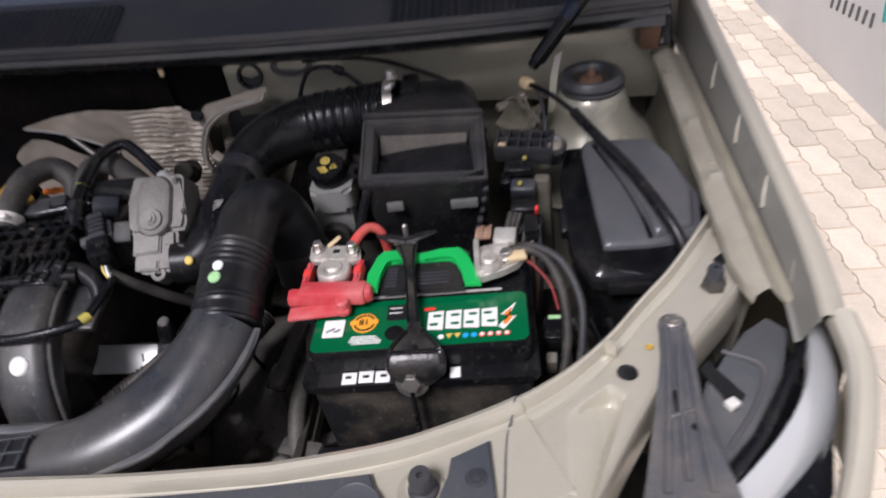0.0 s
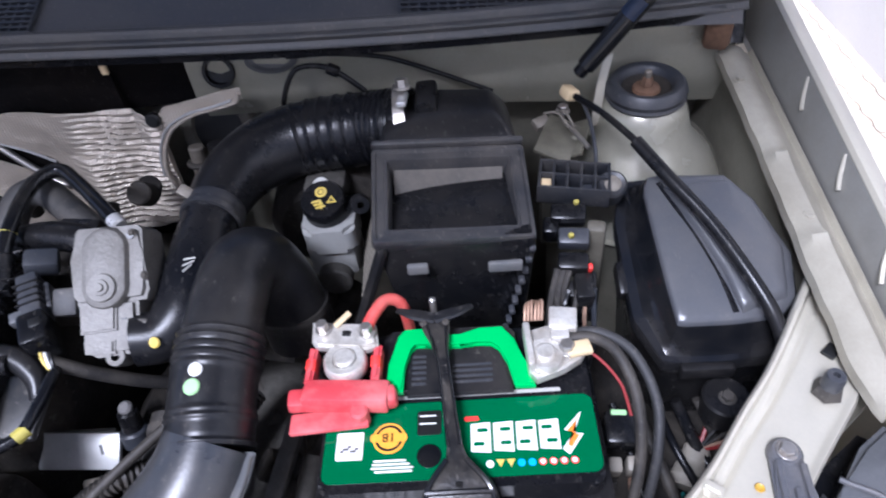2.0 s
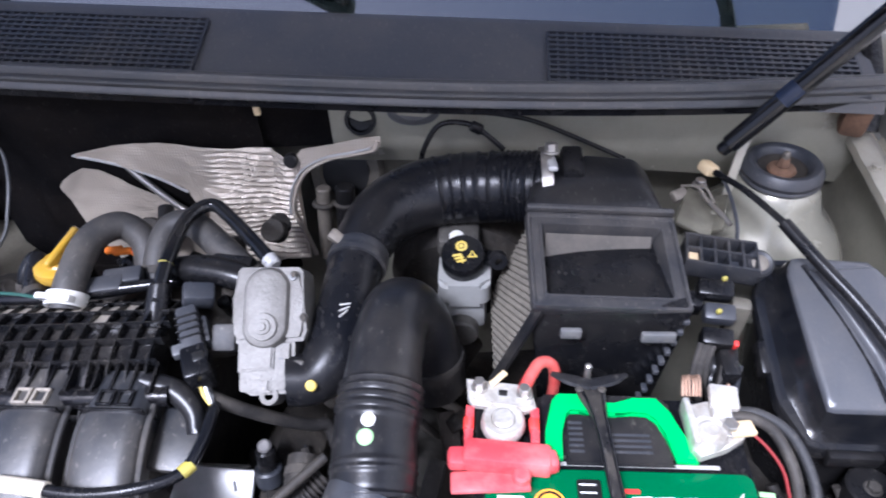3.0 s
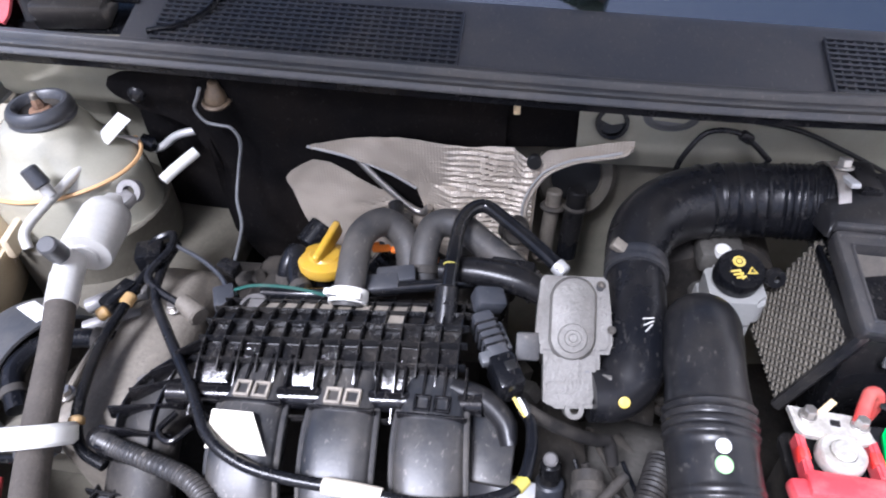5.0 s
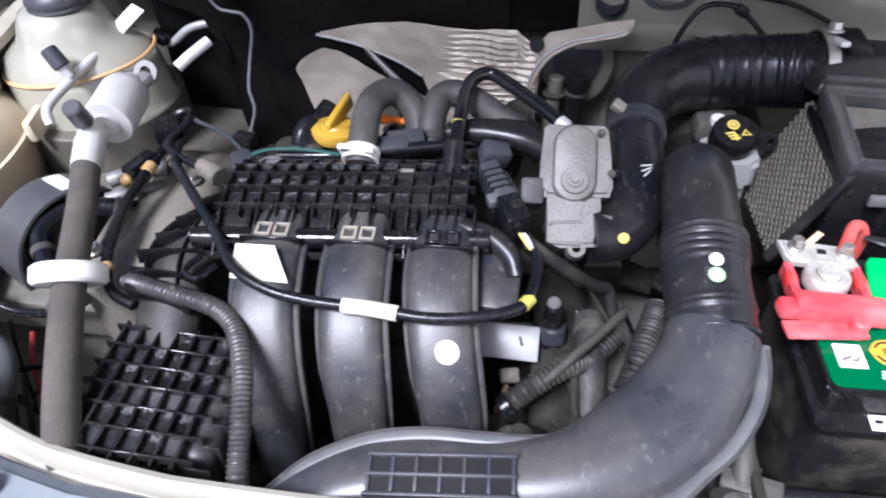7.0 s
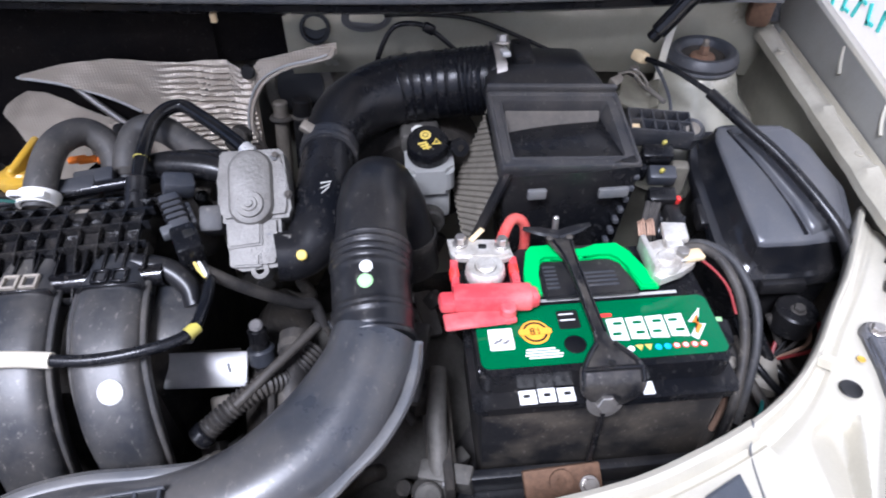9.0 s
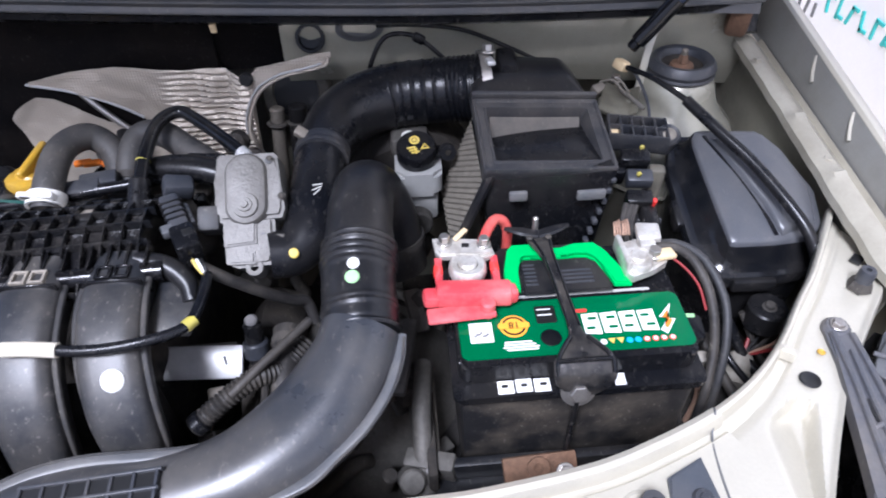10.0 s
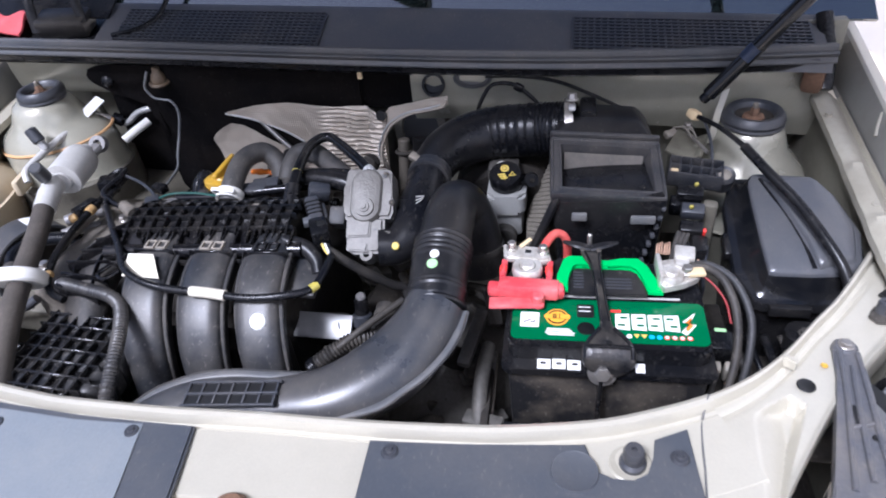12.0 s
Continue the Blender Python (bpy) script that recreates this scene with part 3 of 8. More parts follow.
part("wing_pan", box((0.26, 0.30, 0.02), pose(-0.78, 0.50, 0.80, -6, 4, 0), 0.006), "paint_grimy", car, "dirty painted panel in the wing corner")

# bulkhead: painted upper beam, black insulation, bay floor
# lower bulkhead: shade under the beam painted in as darker paint
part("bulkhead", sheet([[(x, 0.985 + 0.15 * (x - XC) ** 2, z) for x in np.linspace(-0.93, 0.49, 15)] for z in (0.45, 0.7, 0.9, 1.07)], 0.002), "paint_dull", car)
rows = []
for z, o in ((1.085, 0.0), (1.06, -0.004), (1.02, -0.008), (1.005, -0.002), (0.985, 0.006)):
    rows.append([(x, 0.965 + 0.02 * abs(x) + o, z - 0.07 * max(0, x - 0.05) * (1.085 - z) / 0.1 - 0.03 * max(0, x)) for x in np.linspace(-0.16, 0.49, 20)])
beam = part("bulkhead_beam", sheet(rows, 0.0015), "paint_bay", car)
for x, r in ((-0.121, 0.019),):
    part("grommet", lathe([(0, -0.004), (r * 0.72, -0.003), (r * 0.8, 0.003), (r, 0.003), (r * 1.05, -0.002)], frame_to((x, 0.958, 1.053), (x, 0.90, 1.07)), 28), "rubber", beam, "black rubber grommet")
part("beam_slot", lathe([(0, -0.002), (0.011, -0.002), (0.014, 0.002), (0.017, 0.0)], frame_to((-0.055, 0.96, 1.062), (-0.055, 0.90, 1.08)) @ Matrix.Diagonal((1.9, 1, 1, 1)), 24), "grey_print", beam)
felt_low = [(-0.739, 1.090), (-0.731, 1.074), (-0.709, 1.060), (-0.693, 1.048), (-0.665, 1.041), (-0.653, 1.034), (-0.648, 1.015), (-0.634, 1.002), (-0.627, 0.966), (-0.623, 0.90), (-0.61, 0.84), (-0.59, 0.80), (-0.245, 0.80)]
felt_top = [(-0.739, 1.092), (-0.734, 1.104), (-0.72, 1.108), (-0.62, 1.110), (-0.60, 1.116), (-0.245, 1.114)]
felt_x = sorted(set(np.linspace(-0.739, -0.60, 30)) | set(np.linspace(-0.60, -0.245, 40)))
lows, tops = np.interp(felt_x, *zip(*felt_low)), np.interp(felt_x, *zip(*felt_top))
rows = []
for k in range(19):
    rows.append([(x, 0.956 - 0.012 * min(1, max(0, (x + 0.72) / 0.1)) + 0.020 * max(0, (x + 0.5) / 0.25) + 0.016 * noise.noise(Vector((x * 9, 0.4, (a + (b - a) * k / 18) * 11)))
                  + 0.006 * noise.noise(Vector((x * 40, 2, (a + (b - a) * k / 18) * 30))), a + (b - a) * k / 18) for x, a, b in zip(felt_x, tops, lows)])
part("insulation", sheet(rows, 0.006), "cloth", car, "black felt heat insulation")
# black sheet paints the shaded gap between tower and flap
part("void_shade_sheet", sheet([[(x, 0.982 + 0.006 * noise.noise(Vector((x * 20, z * 20, 0))), z) for x in np.linspace(-0.735, -0.56, 18)] for z in np.linspace(1.062, 0.80, 16)], 0.004), "cloth", car, "black sheet standing for the shaded gap behind the flap")
# black disc standing for the dark dimple in the felt flap
part("felt_dimple_disc", lathe([(0, 0.004), (0.006, 0.004), (0.010, 0.001), (0.012, -0.003)], frame_to((-0.706, 0.944, 1.083), (-0.706, 0.85, 1.12)), 20), "plastic", car)
part("bulkhead_upper", sheet([[(x, 0.968 + 0.10 * max(0, -0.74 - x) - o, z) for x in np.linspace(-0.93, -0.56, 18)] for z, o in ((1.150, 0.004), (1.125, 0.0), (1.09, -0.002), (1.06, -0.006), (1.045, -0.016))], 0.0015), "paint_bay", car)
part("insulation_strip", sheet([[(x, 0.966 - 0.006 * math.sin(x * 23 + k), z) for x in np.linspace(-0.25, -0.150, 9)] for k, z in enumerate((1.112, 1.085, 1.050, 1.012))], 0.006), "cloth", car, "black felt strip under the seal")
part("bay_floor", box((1.42, 0.72, 0.02), pose(XC, 0.66, 0.55), 0.004), "grime", car)
part("front_panel", box((1.3, 0.02, 0.45), pose(XC, 0.33, 0.66), 0.004), "plastic", car)

# cowl: rubber seal, grille panel, windscreen, wiper
seal_pts = [(-0.98, 0.955, 1.152), (-0.60, 0.925, 1.142), (-0.26, 0.918, 1.122), (0.02, 0.915, 1.108), (0.26, 0.925, 1.098), (0.48, 0.955, 1.086)]
rows = []
for k in range(49):
    a = math.radians(250 - 260 * k / 48)
    r = 0.0138 + 0.0026 * math.cos(7 * a) + (0.0008 if 60 < math.degrees(a) < 130 else 0)
    rows.append([(p[0], p[1] + r * math.cos(a) * 1.05, p[2] + r * math.sin(a)) for p in spline(seal_pts, 10)])
part("bonnet_seal", sheet(rows, 0.002), "seal", car, "ribbed black rubber seal")
part("seal_lip", sheet([[Vector((p[0], p[1] + dy, p[2] + dz)) for p in spline(seal_pts, 6)] for dy, dz in ((-0.008, -0.011), (-0.007, -0.018), (0.02, -0.032))], 0.002), "rubber", car)


def cowl_z(x, y):
    return 1.108 - 0.063 * (x - 0.03) + (y - 0.945) * 0.316


def cowl_panel():
    cowl = part("cowl_panel", sheet([[(x, y, cowl_z(x, y) + dz) for x in np.linspace(-0.70, 0.475, 40)]
                                     for y, dz in ((0.935, -0.012), (0.94, 0.0), (1.028, 0.0), (1.033, 0.003), (1.041, 0.003), (1.046, -0.004))], 0.003), "cowl", car, "matt dark grey cowl panel")
    for x0, x1 in ((0.105, 0.455), (-0.66, -0.303)):
        b = bmesh.new()
        nx = int((x1 - x0) / 0.0105)
        box((x1 - x0, 0.088, 0.003), pose((x0 + x1) / 2, 0.979, cowl_z((x0 + x1) / 2, 0.979) + 0.0012, 17.5, 3.6, 0), 0.0, b)
        part("grille_recess", b, "black", cowl)
        b = bmesh.new()
        for i in range(nx + 1):
            x = x0 + (x1 - x0) * i / nx
            box((0.0030, 0.086, 0.004), pose(x, 0.979, cowl_z(x, 0.979) + 0.0035, 17.5, 3.6, 0), 0.0, b)
        for j in range(12):
            y = 0.938 + 0.083 * j / 11
            box((x1 - x0, 0.0032, 0.005), pose((x0 + x1) / 2, y, cowl_z((x0 + x1) / 2, y) + 0.0042, 17.5, 3.6, 0), 0.0, b)
        part("grille", b, "plastic_grey", cowl, "dark grey ribbed air grille")


cowl_panel()
part("windscreen", sheet([[(x, 1.040 + d, cowl_z(x, 1.04) - 0.002 + d * 0.62) for x in np.linspace(-0.96, 0.56, 24)] for d in (0, 0.02, 0.3, 0.9)], 0.005), "glass", car, "dark tinted windscreen glass")
part("wiper_arm", tube([(-0.42, 1.17, 1.255, 0.010, 0.008), (-0.28, 1.11, 1.215, 0.009, 0.006), (-0.18, 1.065, 1.185, 0.010, 0.008), (-0.135, 1.05, 1.168, 0.013, 0.011)], segs=10), "plastic", car, "black wiper arm")
part("wiper_arm", tube([(0.25, 1.20, 1.22, 0.008, 0.008), (0.33, 1.10, 1.19, 0.009, 0.008), (0.345, 1.04, 1.165, 0.010, 0.010)], segs=10), "plastic", car, "black wiper arm")
part("dashboard", box((1.4, 0.5, 0.02), pose(XC, 1.5, 1.2), 0.005), "plastic", car)

# bonnet, raised on gas struts
rows = []
for k in range(12):
    d = k / 11
    y, z = 1.06 - 0.84 * d, 1.30 + 0.74 * d + 0.04 * math.sin(math.pi * d)
    rows.append([(XC + 0.74 * s * (1 - 0.06 * d), y - 0.03 * (1 - s * s), z + 0.03 * (1 - s * s)) for s in np.linspace(-1, 1, 17)])
bonnet = part("bonnet", sheet(rows, 0.012), "paint", car, "champagne painted bonnet raised overhead")
# unseen dark sheet, added to keep bounced light out of the bay
part("bonnet_bounce_blocker", sheet([[(x * 0.94 + XC * 0.06, y - 0.020, z - 0.014) for x, y, z in row] for row in rows[1:-2]], 0.008), "cloth", bonnet, "unseen black sheet added under the bonnet to cut bounced light")
gas = part("gas_strut", along((0.299, 0.893, 1.054), (0.473, 0.893, 1.28), 0.0105, segs=20), "gloss", car, "black gas strut with faint blue print")
part("strut_end", along((0.292, 0.893, 1.046), (0.301, 0.893, 1.057), 0.0078, segs=14), "plastic", gas)
part("print_bar", along((0.34, 0.893, 1.108), (0.353, 0.893, 1.125), 0.0107, segs=20, bevel=0), "blue_print", gas)
part("strut_bracket", sheet([[(0.326, 0.925, 1.045), (0.336, 0.925, 1.050)], [(0.318, 0.915, 1.02), (0.328, 0.915, 1.022)], [(0.312, 0.905, 0.97), (0.322, 0.905, 0.97)]], 0.003), "paint", car)
knob = part("adjuster_knob", cyl(0.017, 0.022, frame_to((0.474, 1.017, 1.075), (0.46, 0.9, 1.09)) @ pose(0, 0, 0)), "tan", car, "tan plastic bump stop")
part("hinge", box((0.03, 0.05, 0.05), pose(0.462, 0.965, 1.055, 10, 0, -20), 0.008), "rust", car, "rusty bonnet hinge")
part("hinge_arm", tube([(0.478, 0.955, 1.03, 0.012, 0.008), (0.482, 0.985, 1.07, 0.012, 0.008), (0.478, 1.03, 1.12, 0.012, 0.008)], segs=10), "plastic", car)

# wheels, hidden below, carry the body
for sx in (-1, 1):
    w = part("wheel", lathe([(0.05, -0.09), (0.27, -0.09), (0.30, -0.06), (0.30, 0.06), (0.27, 0.09), (0.05, 0.09)], pose(XC + sx * 0.70, 0.90, 0.30, 0, 90, 0) , 40), "rubber", car)
    part("wheel_arch", box((0.22, 0.5, 0.03), pose(XC + sx * 0.70, 0.90, 0.64), 0.01), "grime", car)

# covers, pins and holes on the crossmember
def cover(outline, clips):
    c = part("crossmember_cover", prism(outline, 0.9440, 0.9520, bevel=0.0022), "cover_grey", car, "dull dark grey plastic cover")
    for x, y in clips:
        part("clip", lathe([(0, 0.9568), (0.003, 0.9568), (0.004, 0.9552), (0.007, 0.9552), (0.009, 0.9520)], pose(x, y, 0), 20), "plastic_grey", c)
    return c


cover([(-0.66, 0.30), (-0.62, 0.372), (-0.54, 0.353), (-0.43, 0.344), (-0.289, 0.342), (-0.276, 0.26), (-0.285, 0.20), (-0.66, 0.20)], [(-0.355, 0.328), (-0.52, 0.325)])
# thin plate on the cover: sky sheen painted as a paler colour
part("cover_sky_sheen", prism([(-0.655, 0.302), (-0.62, 0.362), (-0.54, 0.345), (-0.43, 0.337), (-0.347, 0.338), (-0.331, 0.254), (-0.322, 0.203), (-0.655, 0.203)], 0.9518, 0.9536, bevel=0.001), "cover_pale", car, "pale grey face painting the sky's sheen on the plastic cover")
cover([(-0.095, 0.341), (0.0, 0.343), (0.118, 0.354), (0.124, 0.335), (0.128, 0.322), (0.142, 0.316), (0.162, 0.316), (0.176, 0.325), (0.181, 0.345), (0.184, 0.365), (0.216, 0.380),
       (0.222, 0.30), (0.222, 0.22), (-0.093, 0.22)], [(-0.071, 0.328), (0.205, 0.345)])
part("round_boss", lathe([(0, 0.9538), (0.020, 0.9538), (0.0215, 0.9545), (0.0225, 0.9520)], pose(0.108, 0.322, 0), 32), "cover_grey", car)
latch = part("bonnet_latch", lathe([(0, 0.956), (0.010, 0.955), (0.014, 0.950), (0.0145, 0.930)], pose(-0.212, 0.258, 0) @ Matrix.Diagonal((1.3, 1, 1, 1)), 28), "rust", car, "greasy brown bonnet latch")
part("latch_slot", box((0.070, 0.012, 0.004), pose(-0.246, 0.256, 0.9445, 0, 0, 2), 0.001), "black", latch)
part("pin_seat", lathe([(0.012, 0.9452), (0.019, 0.9462), (0.021, 0.9450)], pose(0.160, 0.340, 0), 28), "paint_grey", car)
for x, y in ((0.162, 0.340), (-0.602, 0.340)):
    part("stop_pin", lathe([(0.0, 0.964), (0.003, 0.964), (0.003, 0.968), (0.0085, 0.968), (0.010, 0.964), (0.0095, 0.952), (0.0125, 0.949), (0.013, 0.944)], pose(x, y, 0), 24), "plastic_grey", car, "dark grey bonnet stop pin")
bowl(0.341, 0.4465, 0.9455, 0.0078, 0.02, car)
bowl(0.366, 0.475, 0.9455, 0.0022, 0.004, car, "amber")
pin = part("stop_pin", lathe([(0.0, 0.966), (0.0028, 0.966), (0.0028, 0.971), (0.0068, 0.971), (0.0080, 0.968), (0.0082, 0.956)], pose(0.444, 0.550, 0), 24), "plastic_grey", car, "dark grey bonnet stop pin")
part("pin_base", cyl(0.0125, 0.012, pose(0.444, 0.550, 0.951), 0.0105, segs=6), "conduit", pin, "grimy hexagonal base")
part("square_hole", box((0.014, 0.011, 0.004), pose(0.463, 0.588, 0.9468, 0, 0, 40), 0.001), "black", car)

# left end of the cowl: hinge well, cable over the grille
part("hinge_well", box((0.26, 0.10, 0.03), pose(-0.835, 0.995, 1.142, 14, 3, 0), 0.006), "plastic", car)
# added black panel that keeps this corner of the glass from showing bright
part("glass_corner_mask", sheet([[(x, y, cowl_z(x, y) + dz) for x in np.linspace(-0.99, -0.695, 12)] for y, dz in ((1.00, 0.004), (1.05, 0.012), (1.10, 0.030), (1.16, 0.055))], 0.004), "plastic", car, "black panel added over the bright windscreen corner")
part("hinge", box((0.09, 0.05, 0.035), pose(-0.775, 0.992, 1.172, 14, 3, 8), 0.008), "plastic_dusty", car, "black bonnet hinge")
part("hinge_arm", tube([(-0.815, 0.965, 1.165, 0.009, 0.006), (-0.822, 0.985, 1.215, 0.009, 0.006), (-0.815, 1.02, 1.262, 0.009, 0.006), (-0.79, 1.05, 1.30, 0.009, 0.006)], segs=10), "plastic", car)
part("hinge_arm", tube([(-0.735, 0.985, 1.172, 0.008, 0.006), (-0.745, 1.0, 1.215, 0.008, 0.006), (-0.770, 1.04, 1.28, 0.008, 0.006)], segs=10), "plastic", car)
part("washer_tube", tube([(-0.585, 1.06, 1.22), (-0.588, 1.03, 1.195), (-0.600, 0.995, 1.172), (-0.628, 0.965, 1.163), (-0.665, 0.952, 1.160)], 0.0042, 8), "rubber", car, "thin black washer tube")
# bolts and pressings along the wing rails
for x, y, z in ((0.476, 0.908, 1.011), (0.481, 0.712, 0.984), (0.484, 0.668, 0.978)):
    bolt(car, (x, y, z), 0.0055, 0.005, (0, 0, 1), "paint_grey")

cloth_red = thing("red_cloth", (-0.90, 1.0, 1.16), "crumpled faded red cloth beside the bonnet hinge", "cloth")
rows = []
for i in range(15):
    u = i / 14
    rows.append([(-0.965 + 0.115 * v, 0.955 + 0.08 * u + 0.006 * math.sin(9 * v), 1.166 + 0.020 * math.sin(math.pi * u) + 0.010 * noise.noise(Vector((u * 3, v * 4, 1))) + 0.008 * math.sin(math.pi * v)) for v in np.linspace(0, 1, 19)])
part("cloth_fold", sheet(rows, 0.004), "cloth_red", cloth_red)
# ---- surroundings ----
def paving_material():
    m = bpy.data.materials.new("sand_pavers")
    m.use_nodes = True
    n, l = m.node_tree.nodes, m.node_tree.links
    tc = n.new("ShaderNodeTexCoord")
    br = n.new("ShaderNodeTexBrick")
    br.inputs["Scale"].default_value = 2.5
    br.inputs["Color1"].default_value, br.inputs["Color2"].default_value, br.inputs["Mortar"].default_value = (0.72, 0.63, 0.51, 1), (0.62, 0.54, 0.43, 1), (0.40, 0.35, 0.28, 1)
    br.inputs["Mortar Size"].default_value = 0.015
    l.new(tc.outputs["Object"], br.inputs["Vector"])
    nz = n.new("ShaderNodeTexNoise")
    nz.inputs["Scale"].default_value, nz.inputs["Detail"].default_value = 18, 8
    l.new(tc.outputs["Object"], nz.inputs["Vector"])
    mx = n.new("ShaderNodeMix")
    mx.data_type, mx.blend_type = "RGBA", "OVERLAY"
    mx.inputs[0].default_value = 0.5
    l.new(br.outputs["Color"], mx.inputs[6])
    l.new(nz.outputs["Fac"], mx.inputs[7])
    l.new(mx.outputs[2], n["Principled BSDF"].inputs["Base Color"])
    n["Principled BSDF"].inputs["Roughness"].default_value = 0.9
    return m


M["pavers"] = paving_material()


def paver_stone():
    """Sandy concrete, each block a little different."""
    m = mat("sand_paver_block", (0.70, 0.61, 0.49), 0.9, 0, 0.12, 20, (0.50, 0.43, 0.34), 0.4, 12, 0, 0.2, 200)
    n, l = m.node_tree.nodes, m.node_tree.links
    bsdf = n["Principled BSDF"]
    old = bsdf.inputs["Base Color"].links[0].from_socket
    info, span, mix = n.new("ShaderNodeObjectInfo"), n.new("ShaderNodeMapRange"), n.new("ShaderNodeMix")
    span.inputs[3].default_value, span.inputs[4].default_value = 0.8, 1.12
    mix.data_type, mix.blend_type = "RGBA", "MULTIPLY"
    mix.inputs[0].default_value = 1.0
    l.new(info.outputs["Random"], span.inputs[0])
    l.new(old, mix.inputs[6])
    l.new(span.outputs[0], mix.inputs[7])
    l.new(mix.outputs[2], bsdf.inputs["Base Color"])
    return m


M["paver_stone"] = paver_stone()
b = bmesh.new()
bmesh.ops.create_grid(b, x_segments=4, y_segments=4, size=60)
tagged(part("ground", b, "pavers"), "sunlit sand coloured interlocking pavers", "ground", kind="structure")
paver_shape = bmesh.new()
outline = []
for k in range(9):
    outline.append((-0.096 + 0.024 * k, 0.046 + 0.006 * math.sin(math.pi * k / 2)))
outline += [(x, y - 0.092) for x, y in reversed(outline)]
prism(outline, 0.0, 0.006, None, 0.0, paver_shape)
rng_p = random.Random(3)
paver_mesh = None
for i in range(13):
    for j in range(23):
        at = pose(0.58 + 0.1 * i, 0.35 + 0.2 * j + (0.1 if i % 2 else 0.0), rng_p.uniform(-0.0008, 0.0012), rng_p.uniform(-0.4, 0.4), rng_p.uniform(-0.4, 0.4), 90 + rng_p.uniform(-0.8, 0.8))
        if paver_mesh is None:
            first_paver = part("paver", paver_shape, "paver_stone", bpy.data.objects["ground"], smooth=False)
            paver_mesh = first_paver.data
            first_paver.matrix_world = at
        else:
            ob = new("paver", paver_mesh)
            ob.parent = bpy.data.objects["ground"]
            ob.matrix_world = at
wall_e = tagged(part("wall_east", box((0.2, 14, 3.2), pose(1.78, 2.5, 1.6), 0.01), "wall"), "bright white painted wall beside the car", "wall", kind="structure")
for k in range(6):
    part("letter_bar", box((0.006, 0.014, 0.075), pose(1.677, 2.52 - 0.075 * k, 0.385 + 0.006 * k, 14 * (k % 3 - 1), 0, 0), 0.0), "teal", wall_e, "teal painted letter stroke")
    part("letter_bar", box((0.006, 0.040, 0.012), pose(1.677, 2.50 - 0.075 * k, (0.36 if k % 2 else 0.415) + 0.006 * k, 0, 0, 0), 0.0), "teal", wall_e, "teal painted letter stroke")
for k in range(7):
    part("letter_bar", box((0.006, 0.013, 0.055), pose(1.677, 2.92 - 0.055 * k, 0.290 + 0.006 * k, 8 * (k % 2), 0, 0), 0.0), "grey_print", wall_e, "small dark painted letter stroke")

